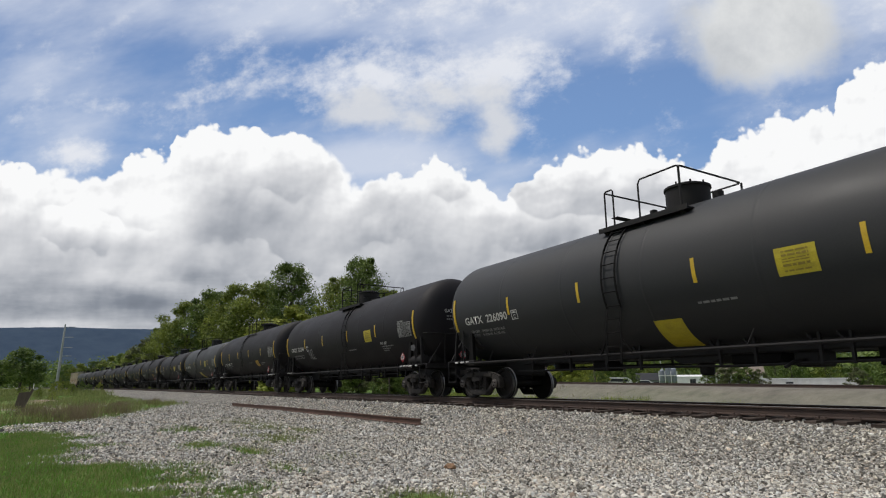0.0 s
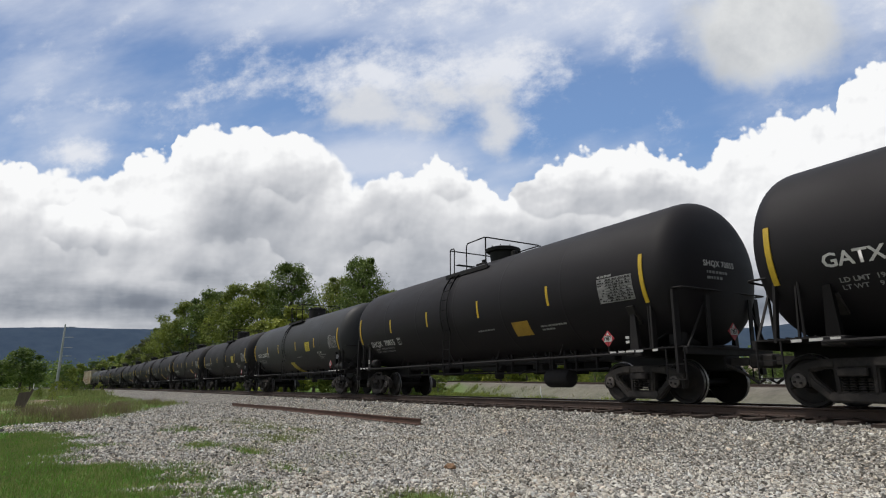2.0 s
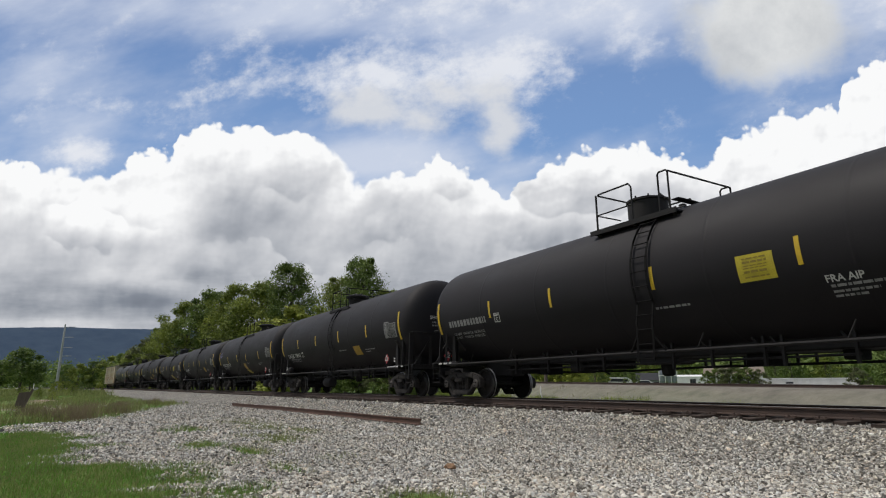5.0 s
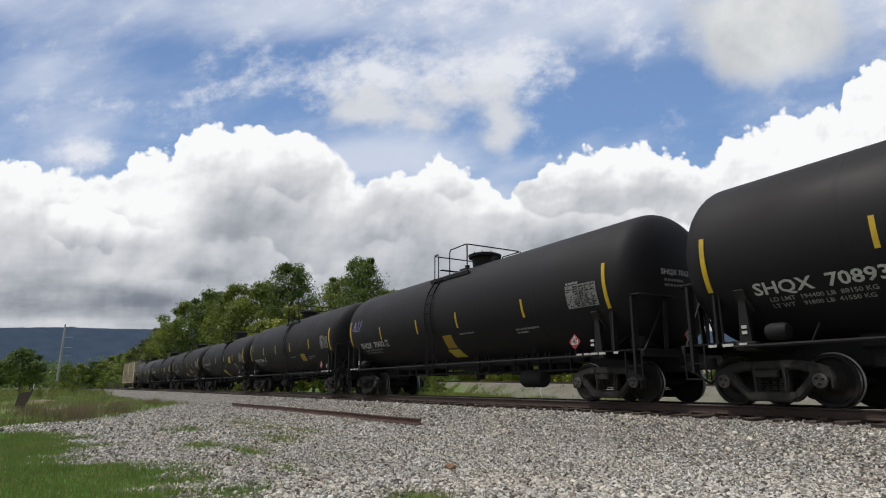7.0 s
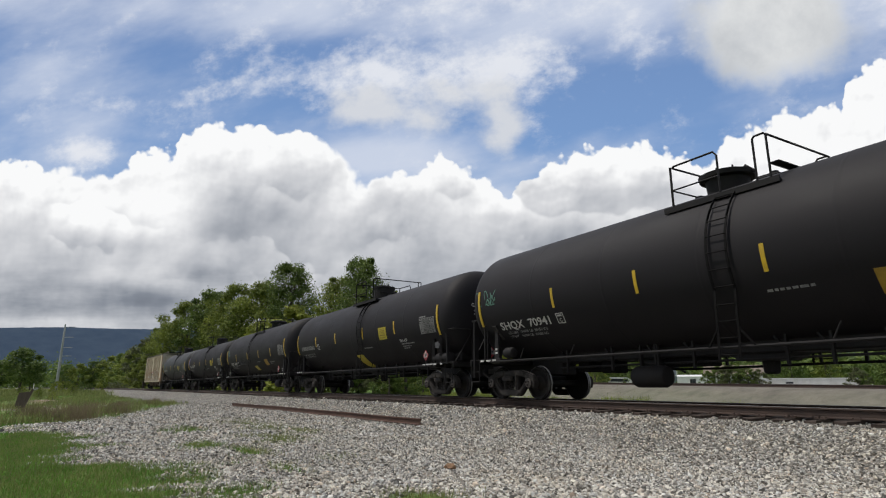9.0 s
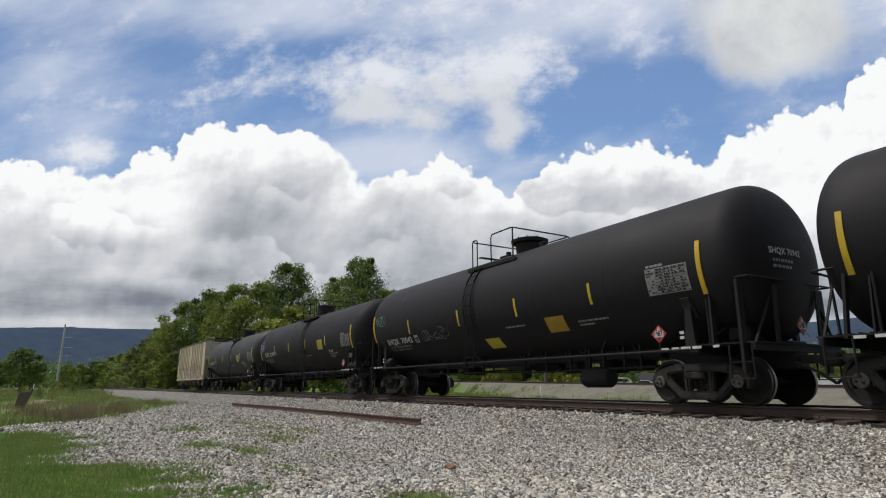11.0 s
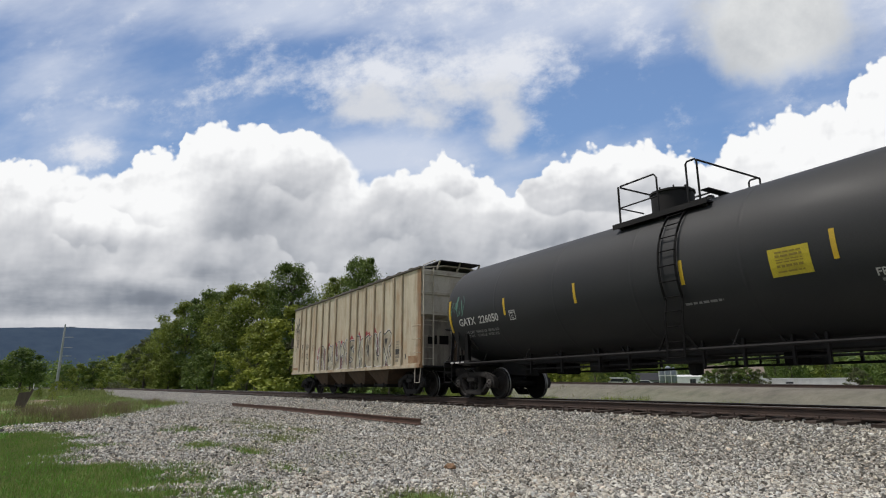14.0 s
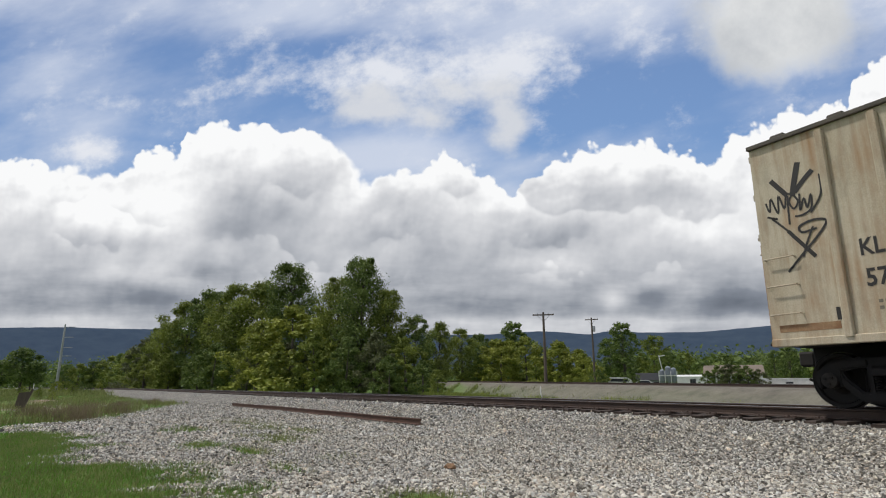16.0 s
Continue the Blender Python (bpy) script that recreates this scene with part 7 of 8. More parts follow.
# ---- loose stones ----
def stone_material():
    m, nodes, links, b = material("crushed_stone")
    geo = nodes.new("ShaderNodeNewGeometry")
    r = ramp_node(nodes, ((0.0, (0.065, 0.061, 0.055)), (0.22, (0.225, 0.213, 0.192)), (0.55, (0.48, 0.458, 0.415)), (0.90, (0.72, 0.70, 0.64)), (0.985, (0.70, 0.68, 0.62)), (1.0, (0.78, 0.77, 0.73))))
    links.new(geo.outputs["Random Per Island"], r.inputs[0])
    other = math_node(nodes, links, "FRACT", math_node(nodes, links, "MULTIPLY", geo.outputs["Random Per Island"], 97.31))
    hue = ramp_node(nodes, ((0.0, (0.93, 0.98, 1.04)), (0.35, (1.0, 1.0, 1.0)), (0.75, (1.005, 0.99, 0.955)), (0.95, (1.03, 0.965, 0.91)), (1.0, (1.04, 0.87, 0.74))))
    links.new(other, hue.inputs[0])
    tc = nodes.new("ShaderNodeTexCoord").outputs["Object"]
    n = noise_node(nodes, links, tc, 70.0, 3.0)
    fr = ramp_node(nodes, ((0.3, 0.8), (0.7, 1.12)))
    links.new(n, fr.inputs[0])
    w = noise_node(nodes, links, tc, 0.7, 4.0)
    wr = ramp_node(nodes, ((0.35, (1.0, 1.0, 1.0)), (0.75, (0.99, 0.945, 0.87))))
    links.new(w, wr.inputs[0])
    col = mix_node(nodes, links, 1.0, r.outputs[0], fr.outputs[0], "MULTIPLY")
    col = mix_node(nodes, links, 1.0, col, wr.outputs[0], "MULTIPLY")
    col = mix_node(nodes, links, 1.0, col, hue.outputs[0], "MULTIPLY")
    links.new(col, b.inputs["Base Color"])
    b.inputs["Roughness"].default_value = 0.9
    b.inputs["Specular IOR Level"].default_value = 0.25
    return m


def scatter_stones():
    rng = np.random.RandomState(5)
    t = (1 + 5 ** 0.5) / 2
    iv = np.array([(-1, t, 0), (1, t, 0), (-1, -t, 0), (1, -t, 0), (0, -1, t), (0, 1, t), (0, -1, -t), (0, 1, -t), (t, 0, -1), (t, 0, 1), (-t, 0, -1), (-t, 0, 1)]) / math.hypot(1, t)
    fi = np.array([(0, 11, 5), (0, 5, 1), (0, 1, 7), (0, 7, 10), (0, 10, 11), (1, 5, 9), (5, 11, 4), (11, 10, 2), (10, 7, 6), (7, 1, 8), (3, 9, 4), (3, 4, 2), (3, 2, 6), (3, 6, 8), (3, 8, 9), (4, 9, 5), (2, 4, 11), (6, 2, 10), (8, 6, 7), (9, 8, 1)])
    of = np.array([(1, 0, 0), (-1, 0, 0), (0, 1, 0), (0, -1, 0), (0, 0, 1), (0, 0, -1)], float)
    oi = np.array([(0, 2, 4), (2, 1, 4), (1, 3, 4), (3, 0, 4), (2, 0, 5), (1, 2, 5), (3, 1, 5), (0, 3, 5)])

    def heap(n, near, far, shape, tris, power):
        r = near * (far / near) ** (rng.rand(n) ** power)
        a = np.radians(rng.uniform(18, 101, n))
        x, y = -r * np.sin(a), r * np.cos(a)
        g, tan, earth = grass_amount(x, y)
        b = beside(x, y)
        ok = (rng.rand(n) > g * 1.15 + 0.6 * earth) & (b > -2.6) & ~((np.abs(b) < 1.5) & (rng.rand(n) < 0.85))
        x, y, r = x[ok], y[ok], r[ok]
        n, k = len(x), len(shape)
        size = rng.uniform(0.010, 0.026, n) * (1 + 0.9 * (rng.rand(n) ** 12)) * np.clip(r / 12.0, 1.0, 1.5)
        v = shape[None] * (1 + 0.26 * rng.uniform(-1, 1, (n, k, 1)))
        v = v * np.stack([rng.uniform(0.8, 1.5, n), rng.uniform(0.7, 1.1, n), rng.uniform(0.55, 0.95, n)], -1)[:, None]
        q = rng.normal(size=(n, 4))
        q[:, 1:3] *= 0.6
        q /= np.linalg.norm(q, axis=1)[:, None]
        w0, x0, y0, z0 = q.T
        R = np.stack([1 - 2 * (y0 ** 2 + z0 ** 2), 2 * (x0 * y0 - z0 * w0), 2 * (x0 * z0 + y0 * w0), 2 * (x0 * y0 + z0 * w0), 1 - 2 * (x0 ** 2 + z0 ** 2), 2 * (y0 * z0 - x0 * w0),
                      2 * (x0 * z0 - y0 * w0), 2 * (y0 * z0 + x0 * w0), 1 - 2 * (x0 ** 2 + y0 ** 2)], -1).reshape(n, 3, 3)
        v = np.einsum("nij,nkj->nki", R, v) * size[:, None, None]
        v += np.stack([x, y, ground_z(x, y) + size * rng.uniform(0.0, 0.5, n)], -1)[:, None]
        f = (tris[None] + k * np.arange(n)[:, None, None]).reshape(-1, 3)
        return v.reshape(-1, 3), f

    v1, f1 = heap(36000, 4.8, 7.8, iv, fi, 0.9)
    v2, f2 = heap(185000, 7.6, 45.0, of, oi, 1.1)
    me = raw_mesh("ballast_stones", np.concatenate([v1, v2]), np.concatenate([f1, f2 + len(v1)]), stone_material())
    return thing("ballast_stones", me, None, "loose grey crushed stones of the ballast", "gravel", kind="stuff")


scatter_stones()


def special_stone(name, x, y, size, mat, label):
    bm = bmesh.new()
    bmesh.ops.create_icosphere(bm, subdivisions=2, radius=size)
    rng = random.Random(int(abs(x * 10)))
    for v in bm.verts:
        v.co *= 1 + rng.uniform(-0.18, 0.18)
        v.co.z *= 0.7
    z = float(ground_z(np.array([x]), np.array([y]))[0])
    return thing(name, bm, mat, label, "stone", m=pose(x, y, z + size * 0.45))


PALE_STONE = weathered("pale_stone", (0.78, 0.77, 0.74), (0.6, 0.58, 0.55), 0.8, scale=9.0, amount=0.5)
BROWN_STONE = weathered("brown_clod", (0.26, 0.15, 0.08), (0.16, 0.10, 0.06), 0.9, scale=9.0, amount=0.8, bump=0.4)
special_stone("white_stone", -6.4, 9.5, 0.045, PALE_STONE, "single white stone among the gravel")
special_stone("white_stone", -5.25, 9.95, 0.05, PALE_STONE, "pale stone among the grey gravel")
special_stone("brown_clod", -7.45, 4.49, 0.08, BROWN_STONE, "reddish brown clod on the gravel")


# ---- grass and weeds ----
def blades(name, x, y, low, high, width, mat, seed, label, lean=0.35, segs=2):
    rng = np.random.RandomState(seed)
    n = len(x)
    z = ground_z(x, y) - 0.01
    h = rng.uniform(low, high, n)
    a = rng.uniform(0, 6.283, n)
    d = rng.uniform(0, 6.283, n)
    l = h * lean * rng.rand(n)
    w = width * rng.uniform(0.6, 1.3, n)
    bx, by = np.cos(a) * w / 2, np.sin(a) * w / 2
    lx, ly = np.cos(d) * l, np.sin(d) * l
    p = np.stack([np.stack([x - bx, y - by, z], -1), np.stack([x + bx, y + by, z], -1),
                  np.stack([x + bx * 0.7 + lx * 0.35, y + by * 0.7 + ly * 0.35, z + h * 0.6], -1), np.stack([x + lx, y + ly, z + h], -1),
                  np.stack([x - bx * 0.7 + lx * 0.35, y - by * 0.7 + ly * 0.35, z + h * 0.6], -1)], 1)
    idx = 5 * np.arange(n)[:, None, None]
    f = (np.array([[0, 1, 2], [0, 2, 4], [4, 2, 3]])[None] + idx).reshape(-1, 3)
    me = raw_mesh(name, p.reshape(-1, 3), f, mat)
    return thing(name, me, None, label, "grass", kind="stuff")


def seeded_spots(seed, n, x0, x1, y0, y1, power=1.0, want=0.35):
    rng = np.random.RandomState(seed)
    x = x0 + (x1 - x0) * rng.rand(n) ** power
    y = rng.uniform(y0, y1, n)
    g, _, _ = grass_amount(x, y)
    ok = rng.rand(n) < np.where(g > want, g, 0)
    return x[ok], y[ok]


x, y = seeded_spots(71, 180000, -4.5, -24, -4.5, 2.6, 1.0, 0.08)
blades("lawn_grass", x, y, 0.02, 0.085, 0.007, GRASS_BLADE, 72, "short green grass along the gravel's edge", 1.2)
x, y = seeded_spots(73, 150000, -5, -24, -1.5, 5.6, 1.0, 0.05)
blades("grass_tufts", x, y, 0.02, 0.10, 0.008, GRASS_WEED, 74, "thin green tufts in the gravel", 0.6)
x, y = seeded_spots(75, 90000, -22, -110, -18, 6.5, 1.5)
k = wave(x, y, 0.7, 95) + 0.5 * wave(x, y, 2.0, 96) > -0.22
x, y = x[k], y[k]
lump = wave(x, y, 0.9, 91) + 0.6 * wave(x, y, 2.3, 92)
for lo, hi, low, high, w, mat, seed, label in ((-9, -0.05, 0.03, 0.12, 0.02, GRASS_BLADE, 176, "short green grass beside the track"), (-0.05, 0.22, 0.06, 0.24, 0.024, GRASS_WEED, 276, "rough green weeds by the track"), (0.22, 9, 0.14, 0.42, 0.028, GRASS_WEED, 376, "tall bright weeds in clumps by the track")):
    k = (lump >= lo) & (lump < hi)
    blades("track_weeds", x[k], y[k], low, high, w, mat, seed, label, 0.7)
x, y = seeded_spots(85, 26000, -23, -75, -12, 6.5, 1.4)
k = wave(x, y, 0.8, 97) + 0.5 * wave(x, y, 2.6, 98) > 0.12
blades("dry_grass", x[k], y[k], 0.08, 0.34, 0.018, GRASS_DRY, 86, "pale dry grass among the weeds", 0.7)
x, y = seeded_spots(83, 26000, -85, -270, -45, 6, 1.2, 0.3)
blades("field_grass", x, y, 0.15, 0.75, 0.12, GRASS_WEED, 84, "tall rough grass of the far field", 0.6)
rng = np.random.RandomState(77)
n = 3400
k = rng.randint(0, 9, n)
x = np.array((-24.5, -26.2, -30.5, -34, -27.5, -38, -43, -29, -31))[k] + rng.normal(0, 0.55, n)
y = np.array((-0.6, -0.1, 1.1, 0.2, -1.2, 1.6, 3.6, -2.0, -0.4))[k] + rng.normal(0, 0.3, n)
blades("brown_weeds", x, y, 0.08, 0.55, 0.014, WEED_BROWN, 78, "dry brown weeds at the gravel's edge", 0.6)
rng = np.random.RandomState(79)
x = rng.uniform(-95, -6, 60000)
c = rng.uniform(-8, -1.7, 60000)
y = bank_line(x) + c
lump = wave(x, y, 0.6, 99) + 0.6 * wave(x, y, 2.0, 100)
k = (lump > -0.1 + 0.12 * (c + 3.5)) & (rng.rand(60000) < 0.32 * sstep(-x, 28, 62))
blades("bank_weeds", x[k], y[k], 0.05, 0.28, 0.035, BANK_WEED, 80, "low dull weeds below the siding's bank", 0.9)
k = (lump + 0.012 * (-x - 52) > 0.30 + 0.10 * (c + 4)) & (rng.rand(60000) < 0.7)
blades("bank_grass", x[k], y[k], 0.1, 0.55, 0.035, LEAF_GREEN, 82, "green weed clumps below the siding's bank", 0.9)


# ---- siding on its bank ----
def on_bank(s, z):
    x = -s
    a = math.atan(0.226)
    return Matrix.Translation((x, bank_line(x) + 1.6, float(bank_top(np.array(x))))) @ Matrix.Rotation(-a, 4, "Z")


siding = empty("siding_track")
tagged(siding, "dark rusty siding rails on a pale gravel bank", "railway track", kind="structure")
for off in (0.753, -0.753):
    part("rail", sweep_rail(off, [-60 + 6 * k for k in range(28)], 0.02, on_bank), (RAIL_RUST, RAIL_RUST), siding)

# loose rail on the ground
bm = bmesh.new()
prev = None
for k in range(9):
    q = k / 8
    px, py = -36.3 + q * 21.0, 7.15 + q * 1.2 + 0.12 * math.sin(q * 5)
    pz = float(ground_z(np.array([px]), np.array([py]))[0]) + 0.03
    ring = [bm.verts.new((px, py + u, pz + w)) for u, w in rail_profile()]
    if prev:
        for i in range(len(ring)):
            bm.faces.new((prev[i], prev[(i + 1) % len(ring)], ring[(i + 1) % len(ring)], ring[i]))
    else:
        bm.faces.new(ring[::-1])
    prev = ring
bm.faces.new(prev)
thing("loose_rail", bm, LOOSE_RUST, "rusty spare rail lying on the gravel", "rail")


# ---- poles ----
POLE_WOOD = weathered("pole_wood", (0.095, 0.075, 0.058), (0.16, 0.13, 0.10), 0.9, scale=3.0, amount=0.7, streak=(3, 3, 0.4), bump=0.3)
GALVANISED = weathered("galvanised_steel", (0.42, 0.43, 0.44), (0.30, 0.30, 0.30), 0.5, metal=0.5, scale=2.0, amount=0.5)


def utility_pole(x, y, top, label, arm_turn, arm=2.3, can=False):
    z = float(ground_z(np.array([x]), np.array([y]))[0])
    root = empty("utility_pole", pose(x, y, z - 0.05))
    h = top - z
    bm = bmesh.new()
    tube(bm, ((0, 0, 0), (0.02, 0, h * 0.5), (0, 0, h)), (0.17, 0.145, 0.11), 10)
    part("pole", bm, POLE_WOOD, root, smooth=True)
    bm = bmesh.new()
    box(bm, -arm / 2, -0.06, h - 0.35, arm / 2, 0.06, h - 0.22, 0.01)
    cross = part("crossarm", bm, POLE_WOOD, root, m=pose(0, 0, 0, 0, 0, arm_turn))
    def pin():
        b2 = bmesh.new()
        lathe(b2, [(0.0, 0.03), (0.08, 0.05), (0.12, 0.05), (0.16, 0.02)], 8, "z")
        return to_mesh("insulator", b2, GALVANISED)
    for k in (-0.46, -0.25, 0.25, 0.46):
        part("insulator", shared("pin", pin), None, cross, m=Matrix.Translation((k * arm, 0, h - 0.23)))
    for s in (-1, 1):
        bm = bmesh.new()
        bar(bm, (s * arm * 0.3, 0.07, h - 0.3), (0, 0.12, h - 1.0), 0.03, 0.03)
        part("brace", bm, GALVANISED, cross)
    if can:
        bm = bmesh.new()
        lathe(bm, [(h - 2.1, 0.1), (h - 2.05, 0.2), (h - 1.3, 0.2), (h - 1.25, 0.1)], 12, "z", (0.3, 0, 0))
        part("transformer", bm, GALVANISED, root, "pale grey pole transformer", m=pose(0, 0, 0, 0, 0, arm_turn))
    return tagged(root, label, "utility pole", "utility poles")


utility_pole(-48.9, 41.3, 8.95, "weathered wooden utility pole with one crossarm", 48)
utility_pole(-64.0, 63.3, 11.1, "dark wooden utility pole with a transformer", 40, 1.9, True)


def steel_pole():
    root = empty("steel_pole", pose(-150, -6.4, 0))
    bm = bmesh.new()
    tube(bm, ((0, 0, 0), (0, 0, 7), (0, 0, 14.2)), (0.30, 0.25, 0.15), 12)
    part("pole", bm, GALVANISED, root, smooth=True)
    bm = bmesh.new()
    box(bm, -0.6, -0.6, 0, 0.6, 0.6, 0.35, 0.05)
    part("footing", bm, GALVANISED, root)
    for z in (13.6, 11.4, 9.2, 7.4):
        bm = bmesh.new()
        tube(bm, ((0, 0, z), (0, 1.0, z + 0.1), (0, 1.9, z + 0.12)), (0.06, 0.08, 0.05), 6)
        for k in range(5):
            lathe(bm, [(0.8 + k * 0.2, 0.06), (0.86 + k * 0.2, 0.14), (0.92 + k * 0.2, 0.06)], 8, "y", (0, 0, z + 0.08))
        part("insulator_arm", bm, GALVANISED, root)
    return tagged(root, "tall pale steel power pole with side insulators", "power pole")


steel_pole()


def short_post(x, y, h, label):
    z = float(ground_z(np.array([x]), np.array([y]))[0])
    bm = bmesh.new()
    tube(bm, ((0, 0, 0), (0.01, 0, h * 0.5), (0.0, 0, h - 0.03), (0, 0, h)), (0.05, 0.05, 0.05, 0.03), 8)
    return thing("marker_post", bm, PALE_STONE, label, "post", m=pose(x, y, z))


short_post(-41.0, 34.0, 1.05, "short white marker post in the weeds")
short_post(-110, -7.6, 1.6, "pale fence post in the far grass")


def leaning_sign():
    root = empty("leaning_sign", pose(-35.0, -2.75, -0.02, 0, 0, 80))
    bm = bmesh.new()
    bar(bm, (0, 0, 0), (0.34, 0, 1.05), 0.09, 0.09)
    part("post", bm, POLE_WOOD, root)
    bm = bmesh.new()
    prism(bm, ((-0.34, 0.25), (-0.05, 0.05), (0.30, 0.92), (-0.22, 0.86)), 0.06, 0.09)
    part("board", bm, POLE_WOOD, root, "grey weathered board")
    bm = bmesh.new()
    bar(bm, (0.30, 0.05, 0.98), (0.52, 0.05, 1.06), 0.12, 0.04)
    part("bracket", bm, GALVANISED, root)
    return tagged(root, "leaning post with a grey weathered board in the grass", "sign")


leaning_sign()

# ---- yard beyond the siding ----
WHITE_PAINT = weathered("white_wall_paint", (0.74, 0.74, 0.73), (0.55, 0.54, 0.52), 0.6, scale=1.5, amount=0.5)
DARK_ROOF = weathered("dark_shingle", (0.022, 0.023, 0.027), (0.04, 0.04, 0.043), 0.9, scale=2.0, amount=0.6, streak=(1, 1, 4), bump=0.4)
TAN_ROOF = weathered("tan_roof", (0.19, 0.15, 0.115), (0.14, 0.115, 0.09), 0.8, scale=0.8, amount=0.6)
BLUE_GREY = weathered("blue_grey_steel", (0.22, 0.245, 0.29), (0.14, 0.155, 0.19), 0.5, scale=1.0, amount=0.5)
GLASS_DARK = weathered("dark_glass", (0.02, 0.024, 0.03), (0.03, 0.03, 0.035), 0.25, scale=1.0, amount=0.3, bump=0.0)
TRAILER_WHITE = weathered("dull_white_paint", (0.70, 0.70, 0.68), (0.5, 0.49, 0.46), 0.6, scale=1.5, amount=0.6)
TYRE = weathered("tyre_rubber", (0.02, 0.02, 0.02), (0.04, 0.038, 0.035), 0.85, scale=4.0, amount=0.5)


def stand(x, y):
    return float(ground_z(np.array([float(x)]), np.array([float(y)]))[0])


def parked_car(x, y, turn, kind, label):
    root = empty("parked_car", pose(x, y, stand(x, y), 0, 0, turn))
    bm = bmesh.new()
    if kind == "van":
        prism(bm, ((-2.3, 0.35), (2.3, 0.35), (2.35, 0.9), (1.7, 1.05), (1.2, 1.85), (-2.2, 1.9), (-2.35, 1.0)), -0.9, 0.9)
    else:
        prism(bm, ((-2.2, 0.32), (2.2, 0.32), (2.25, 0.75), (1.2, 0.9), (0.6, 1.40), (-0.9, 1.44), (-1.6, 0.98), (-2.25, 0.9)), -0.85, 0.85)
    bmesh.ops.bevel(bm, geom=list(bm.edges), offset=0.07, segments=2, affect="EDGES")
    part("body", bm, WHITE_PAINT, root, smooth=True)
    for s in (-1, 1):
        bm = bmesh.new()
        if kind == "van":
            prism(bm, ((-2.0, 1.15), (1.15, 1.15), (0.95, 1.65), (-2.0, 1.7)), 0.895 * s, 0.915 * s)
        else:
            prism(bm, ((-1.3, 0.98), (0.9, 0.95), (0.5, 1.32), (-0.85, 1.35)), 0.845 * s, 0.865 * s)
        part("window", bm, GLASS_DARK, root)
        for wx in (-1.4, 1.4):
            bm = bmesh.new()
            lathe(bm, [(0.62 * s, 0.2), (0.64 * s, 0.33), (0.88 * s, 0.33), (0.90 * s, 0.2)], 18, "y", (wx, 0, 0.33))
            part("wheel", bm, TYRE, root)
    return tagged(root, label, "car", "parked cars")


parked_car(-74.9, 80.6, 44, "van", "white van parked beyond the siding")
parked_car(-72.0, 83.2, 44, "car", "small white car parked beyond the siding")


def house(x, y, turn, w, d, wall_h, roof_h, roof_mat, wall_mat, label, windows=2, over=0.4):
    root = empty("house", pose(x, y, stand(x, y) - 0.1, 0, 0, turn))
    bm = bmesh.new()
    box(bm, -w / 2, -d / 2, 0, w / 2, d / 2, wall_h)
    part("wall", bm, wall_mat, root)
    bm = bmesh.new()
    pr = ((-d / 2 - over, wall_h), (d / 2 + over, wall_h), (0, wall_h + roof_h))
    a = [bm.verts.new((-w / 2 - over, u, z)) for u, z in pr]
    b = [bm.verts.new((w / 2 + over, u, z)) for u, z in pr]
    bm.faces.new(a[::-1])
    bm.faces.new(b)
    for k in range(3):
        bm.faces.new((a[k], a[(k + 1) % 3], b[(k + 1) % 3], b[k]))
    part("roof", bm, roof_mat, root)
    for k in range(windows):
        cx = -w / 2 + w * (k + 0.5) / windows
        bm = bmesh.new()
        box(bm, cx - 0.5, -d / 2 - 0.03, wall_h * 0.4, cx + 0.5, -d / 2 + 0.05, wall_h * 0.8)
        part("window", bm, GLASS_DARK, root)
    return tagged(root, label, "house", "buildings beyond the siding")


house(-84.2, 98.6, 44, 4.6, 5.0, 1.6, 1.5, DARK_ROOF, BLUE_GREY, "low house with a dark shingled roof")
house(-94.0, 141.5, 34, 12.5, 14.0, 3.2, 2.4, TAN_ROOF, WHITE_PAINT, "wide building with a tan low-pitched roof", 4, 0.6)
house(-72.0, 96.0, 36, 5.2, 4.0, 2.2, 0.35, WHITE_PAINT, WHITE_PAINT, "low white shed with a flat roof", 1, 0.1)


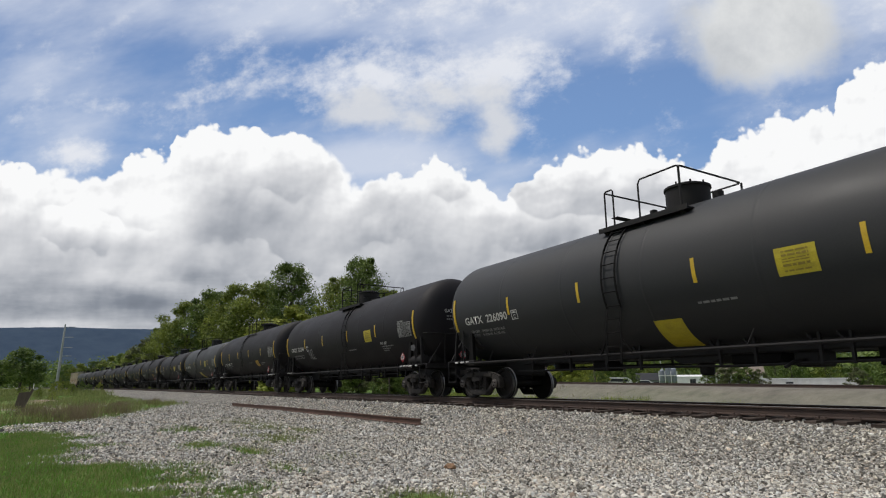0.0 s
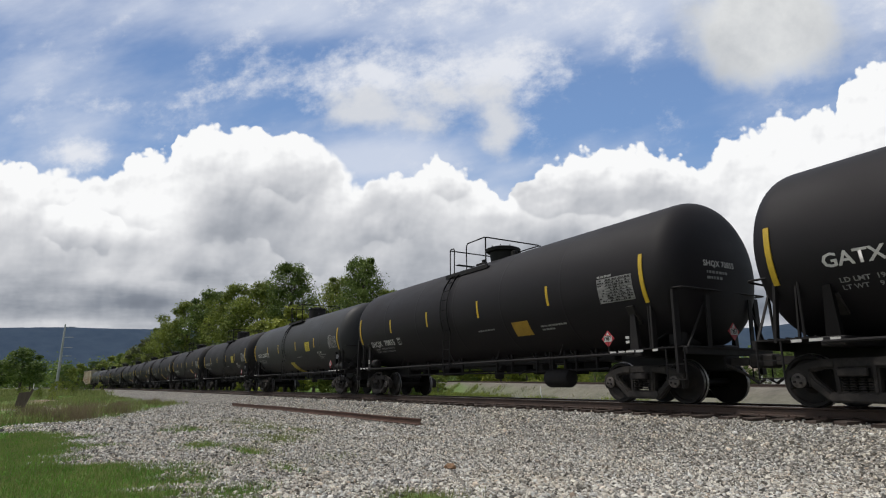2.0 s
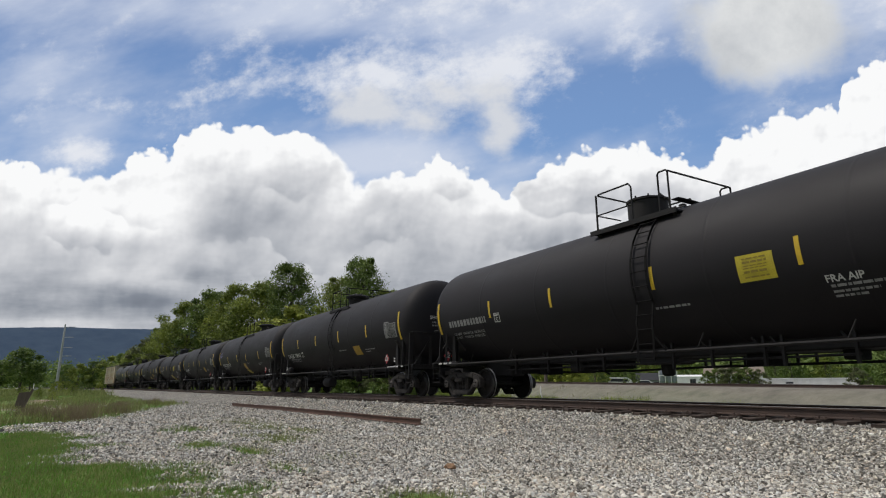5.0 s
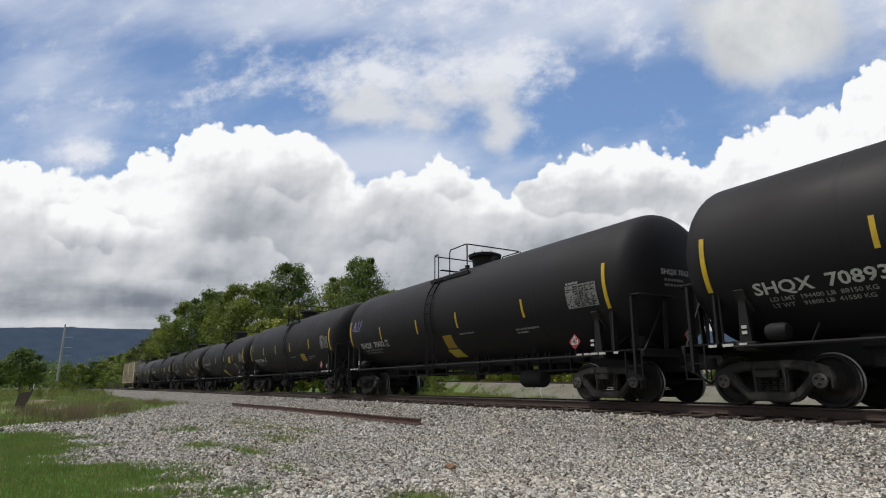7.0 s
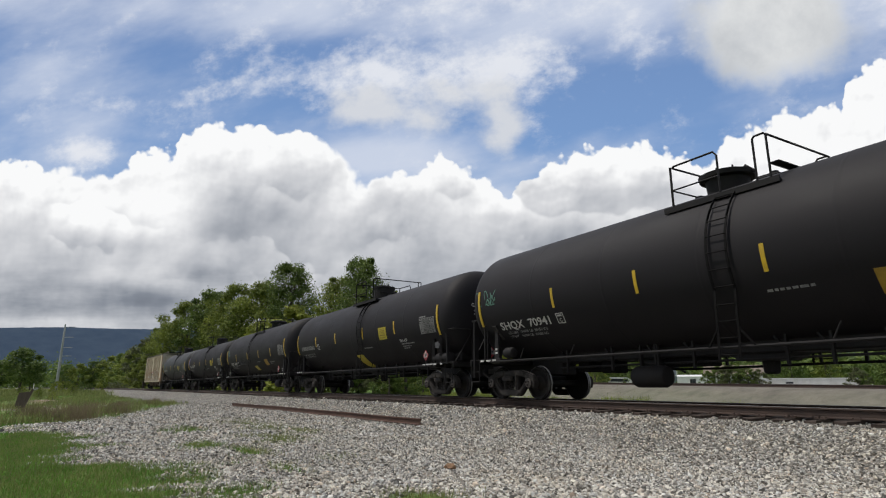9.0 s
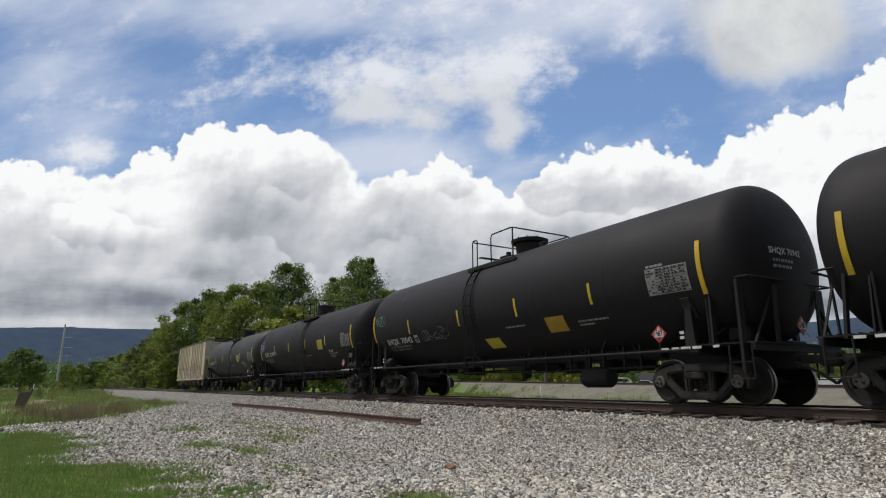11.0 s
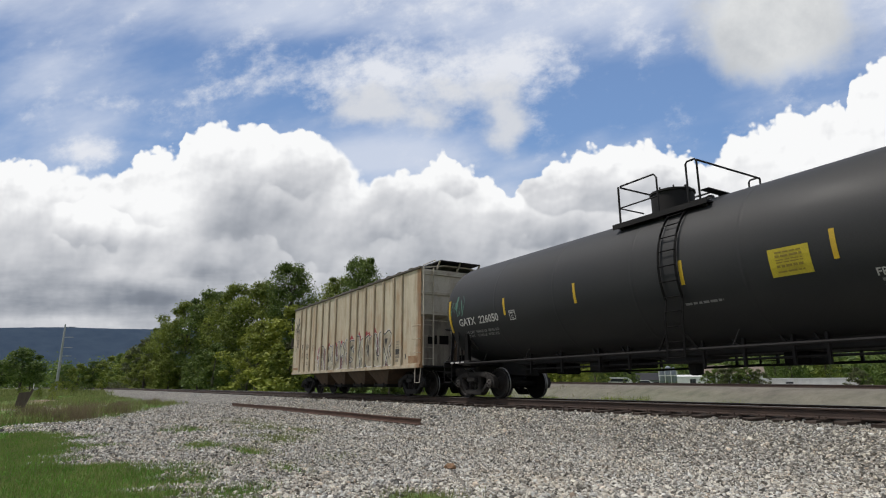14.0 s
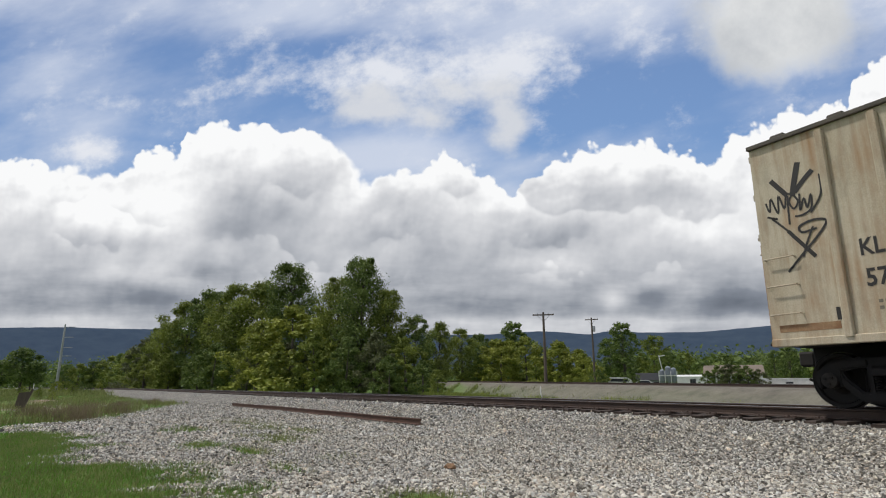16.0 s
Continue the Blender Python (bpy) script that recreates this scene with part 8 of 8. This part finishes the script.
def yard_plant():
    """A cluster of pale tanks and frames with a chute."""
    root = empty("yard_plant", pose(-78.5, 97.2, stand(-78.5, 97.2), 0, 0, 38))
    for k, (dx, r, h) in enumerate(((-1.0, 0.5, 3.3), (0.1, 0.55, 3.9), (1.1, 0.5, 3.6))):
        bm = bmesh.new()
        lathe(bm, [(0.9, 0.12), (1.4, r), (h, r), (h + 0.35, 0.1)], 14, "z", (dx, 0, 0))
        part("tank", bm, BLUE_GREY, root, smooth=True)
    for dx in (-1.6, -0.5, 0.6, 1.7):
        bm = bmesh.new()
        bar(bm, (dx, -0.7, 0), (dx, -0.7, 3.2), 0.12, 0.12)
        part("leg", bm, WHITE_PAINT, root)
    bm = bmesh.new()
    bar(bm, (-0.9, -0.3, 3.4), (-1.4, -0.3, 6.3), 0.14, 0.14)
    part("chute", bm, WHITE_PAINT, root)
    bm = bmesh.new()
    bar(bm, (-1.45, -0.3, 6.1), (-0.2, -0.3, 6.3), 0.1, 0.16)
    part("chute_head", bm, WHITE_PAINT, root)
    bm = bmesh.new()
    box(bm, -1.7, -0.75, 2.3, 1.8, -0.6, 2.42)
    part("beam", bm, WHITE_PAINT, root)
    return tagged(root, "pale blue-grey storage tanks on white legs", "storage tanks")


yard_plant()


def trailer():
    root = empty("flat_trailer", pose(-37.3, 64.9, stand(-37.3, 64.9), 0, 0, 28.5))
    bm = bmesh.new()
    box(bm, -2.5, -1.1, 0.55, 6.6, 1.1, 1.32, 0.03)
    part("body", bm, TRAILER_WHITE, root, "white box body with a dark mark")
    bm = bmesh.new()
    box(bm, -2.55, -1.15, 1.3, 6.65, 1.15, 1.38, 0.02)
    part("top_rim", bm, WHITE_PAINT, root)
    bm = bmesh.new()
    box(bm, 0.2, -1.112, 0.8, 0.9, -1.098, 1.0)
    part("mark", bm, GLASS_DARK, root)
    for x in (-1.6, 5.6):
        for s in (-1, 1):
            bm = bmesh.new()
            lathe(bm, [(0.7 * s, 0.1), (0.72 * s, 0.34), (0.95 * s, 0.34), (0.97 * s, 0.1)], 14, "y", (x, 0, 0.34))
            part("wheel", bm, TYRE, root)
    return tagged(root, "white box trailer standing beyond the siding", "trailer")


trailer()

build_sleepers()


def motions():
    """The train rolls to the right and slows a little; its wheels turn; the clouds drift."""
    for car, s0 in CARS:
        walk(car, [(t, on_track(s0 - gone(t))) for t in (0.5 * k for k in range(33))])
    for w, car, x in WHEELSETS:
        home = w.matrix_basis.translation.copy()
        rows = []
        for k in range(16 * FPS + 1):
            t = k / FPS
            rows.append((t, Matrix.Translation(home) @ Matrix.Rotation((gone(t) / WHEEL_R) % (2 * math.pi), 4, "Y")))
        walk(w, rows)
    walk(backdrop, [(0.0, VIEW), (16.0, VIEW @ Matrix.Rotation(-0.0155, 4, "Y") @ Matrix.Rotation(0.0068, 4, "X"))])


motions()
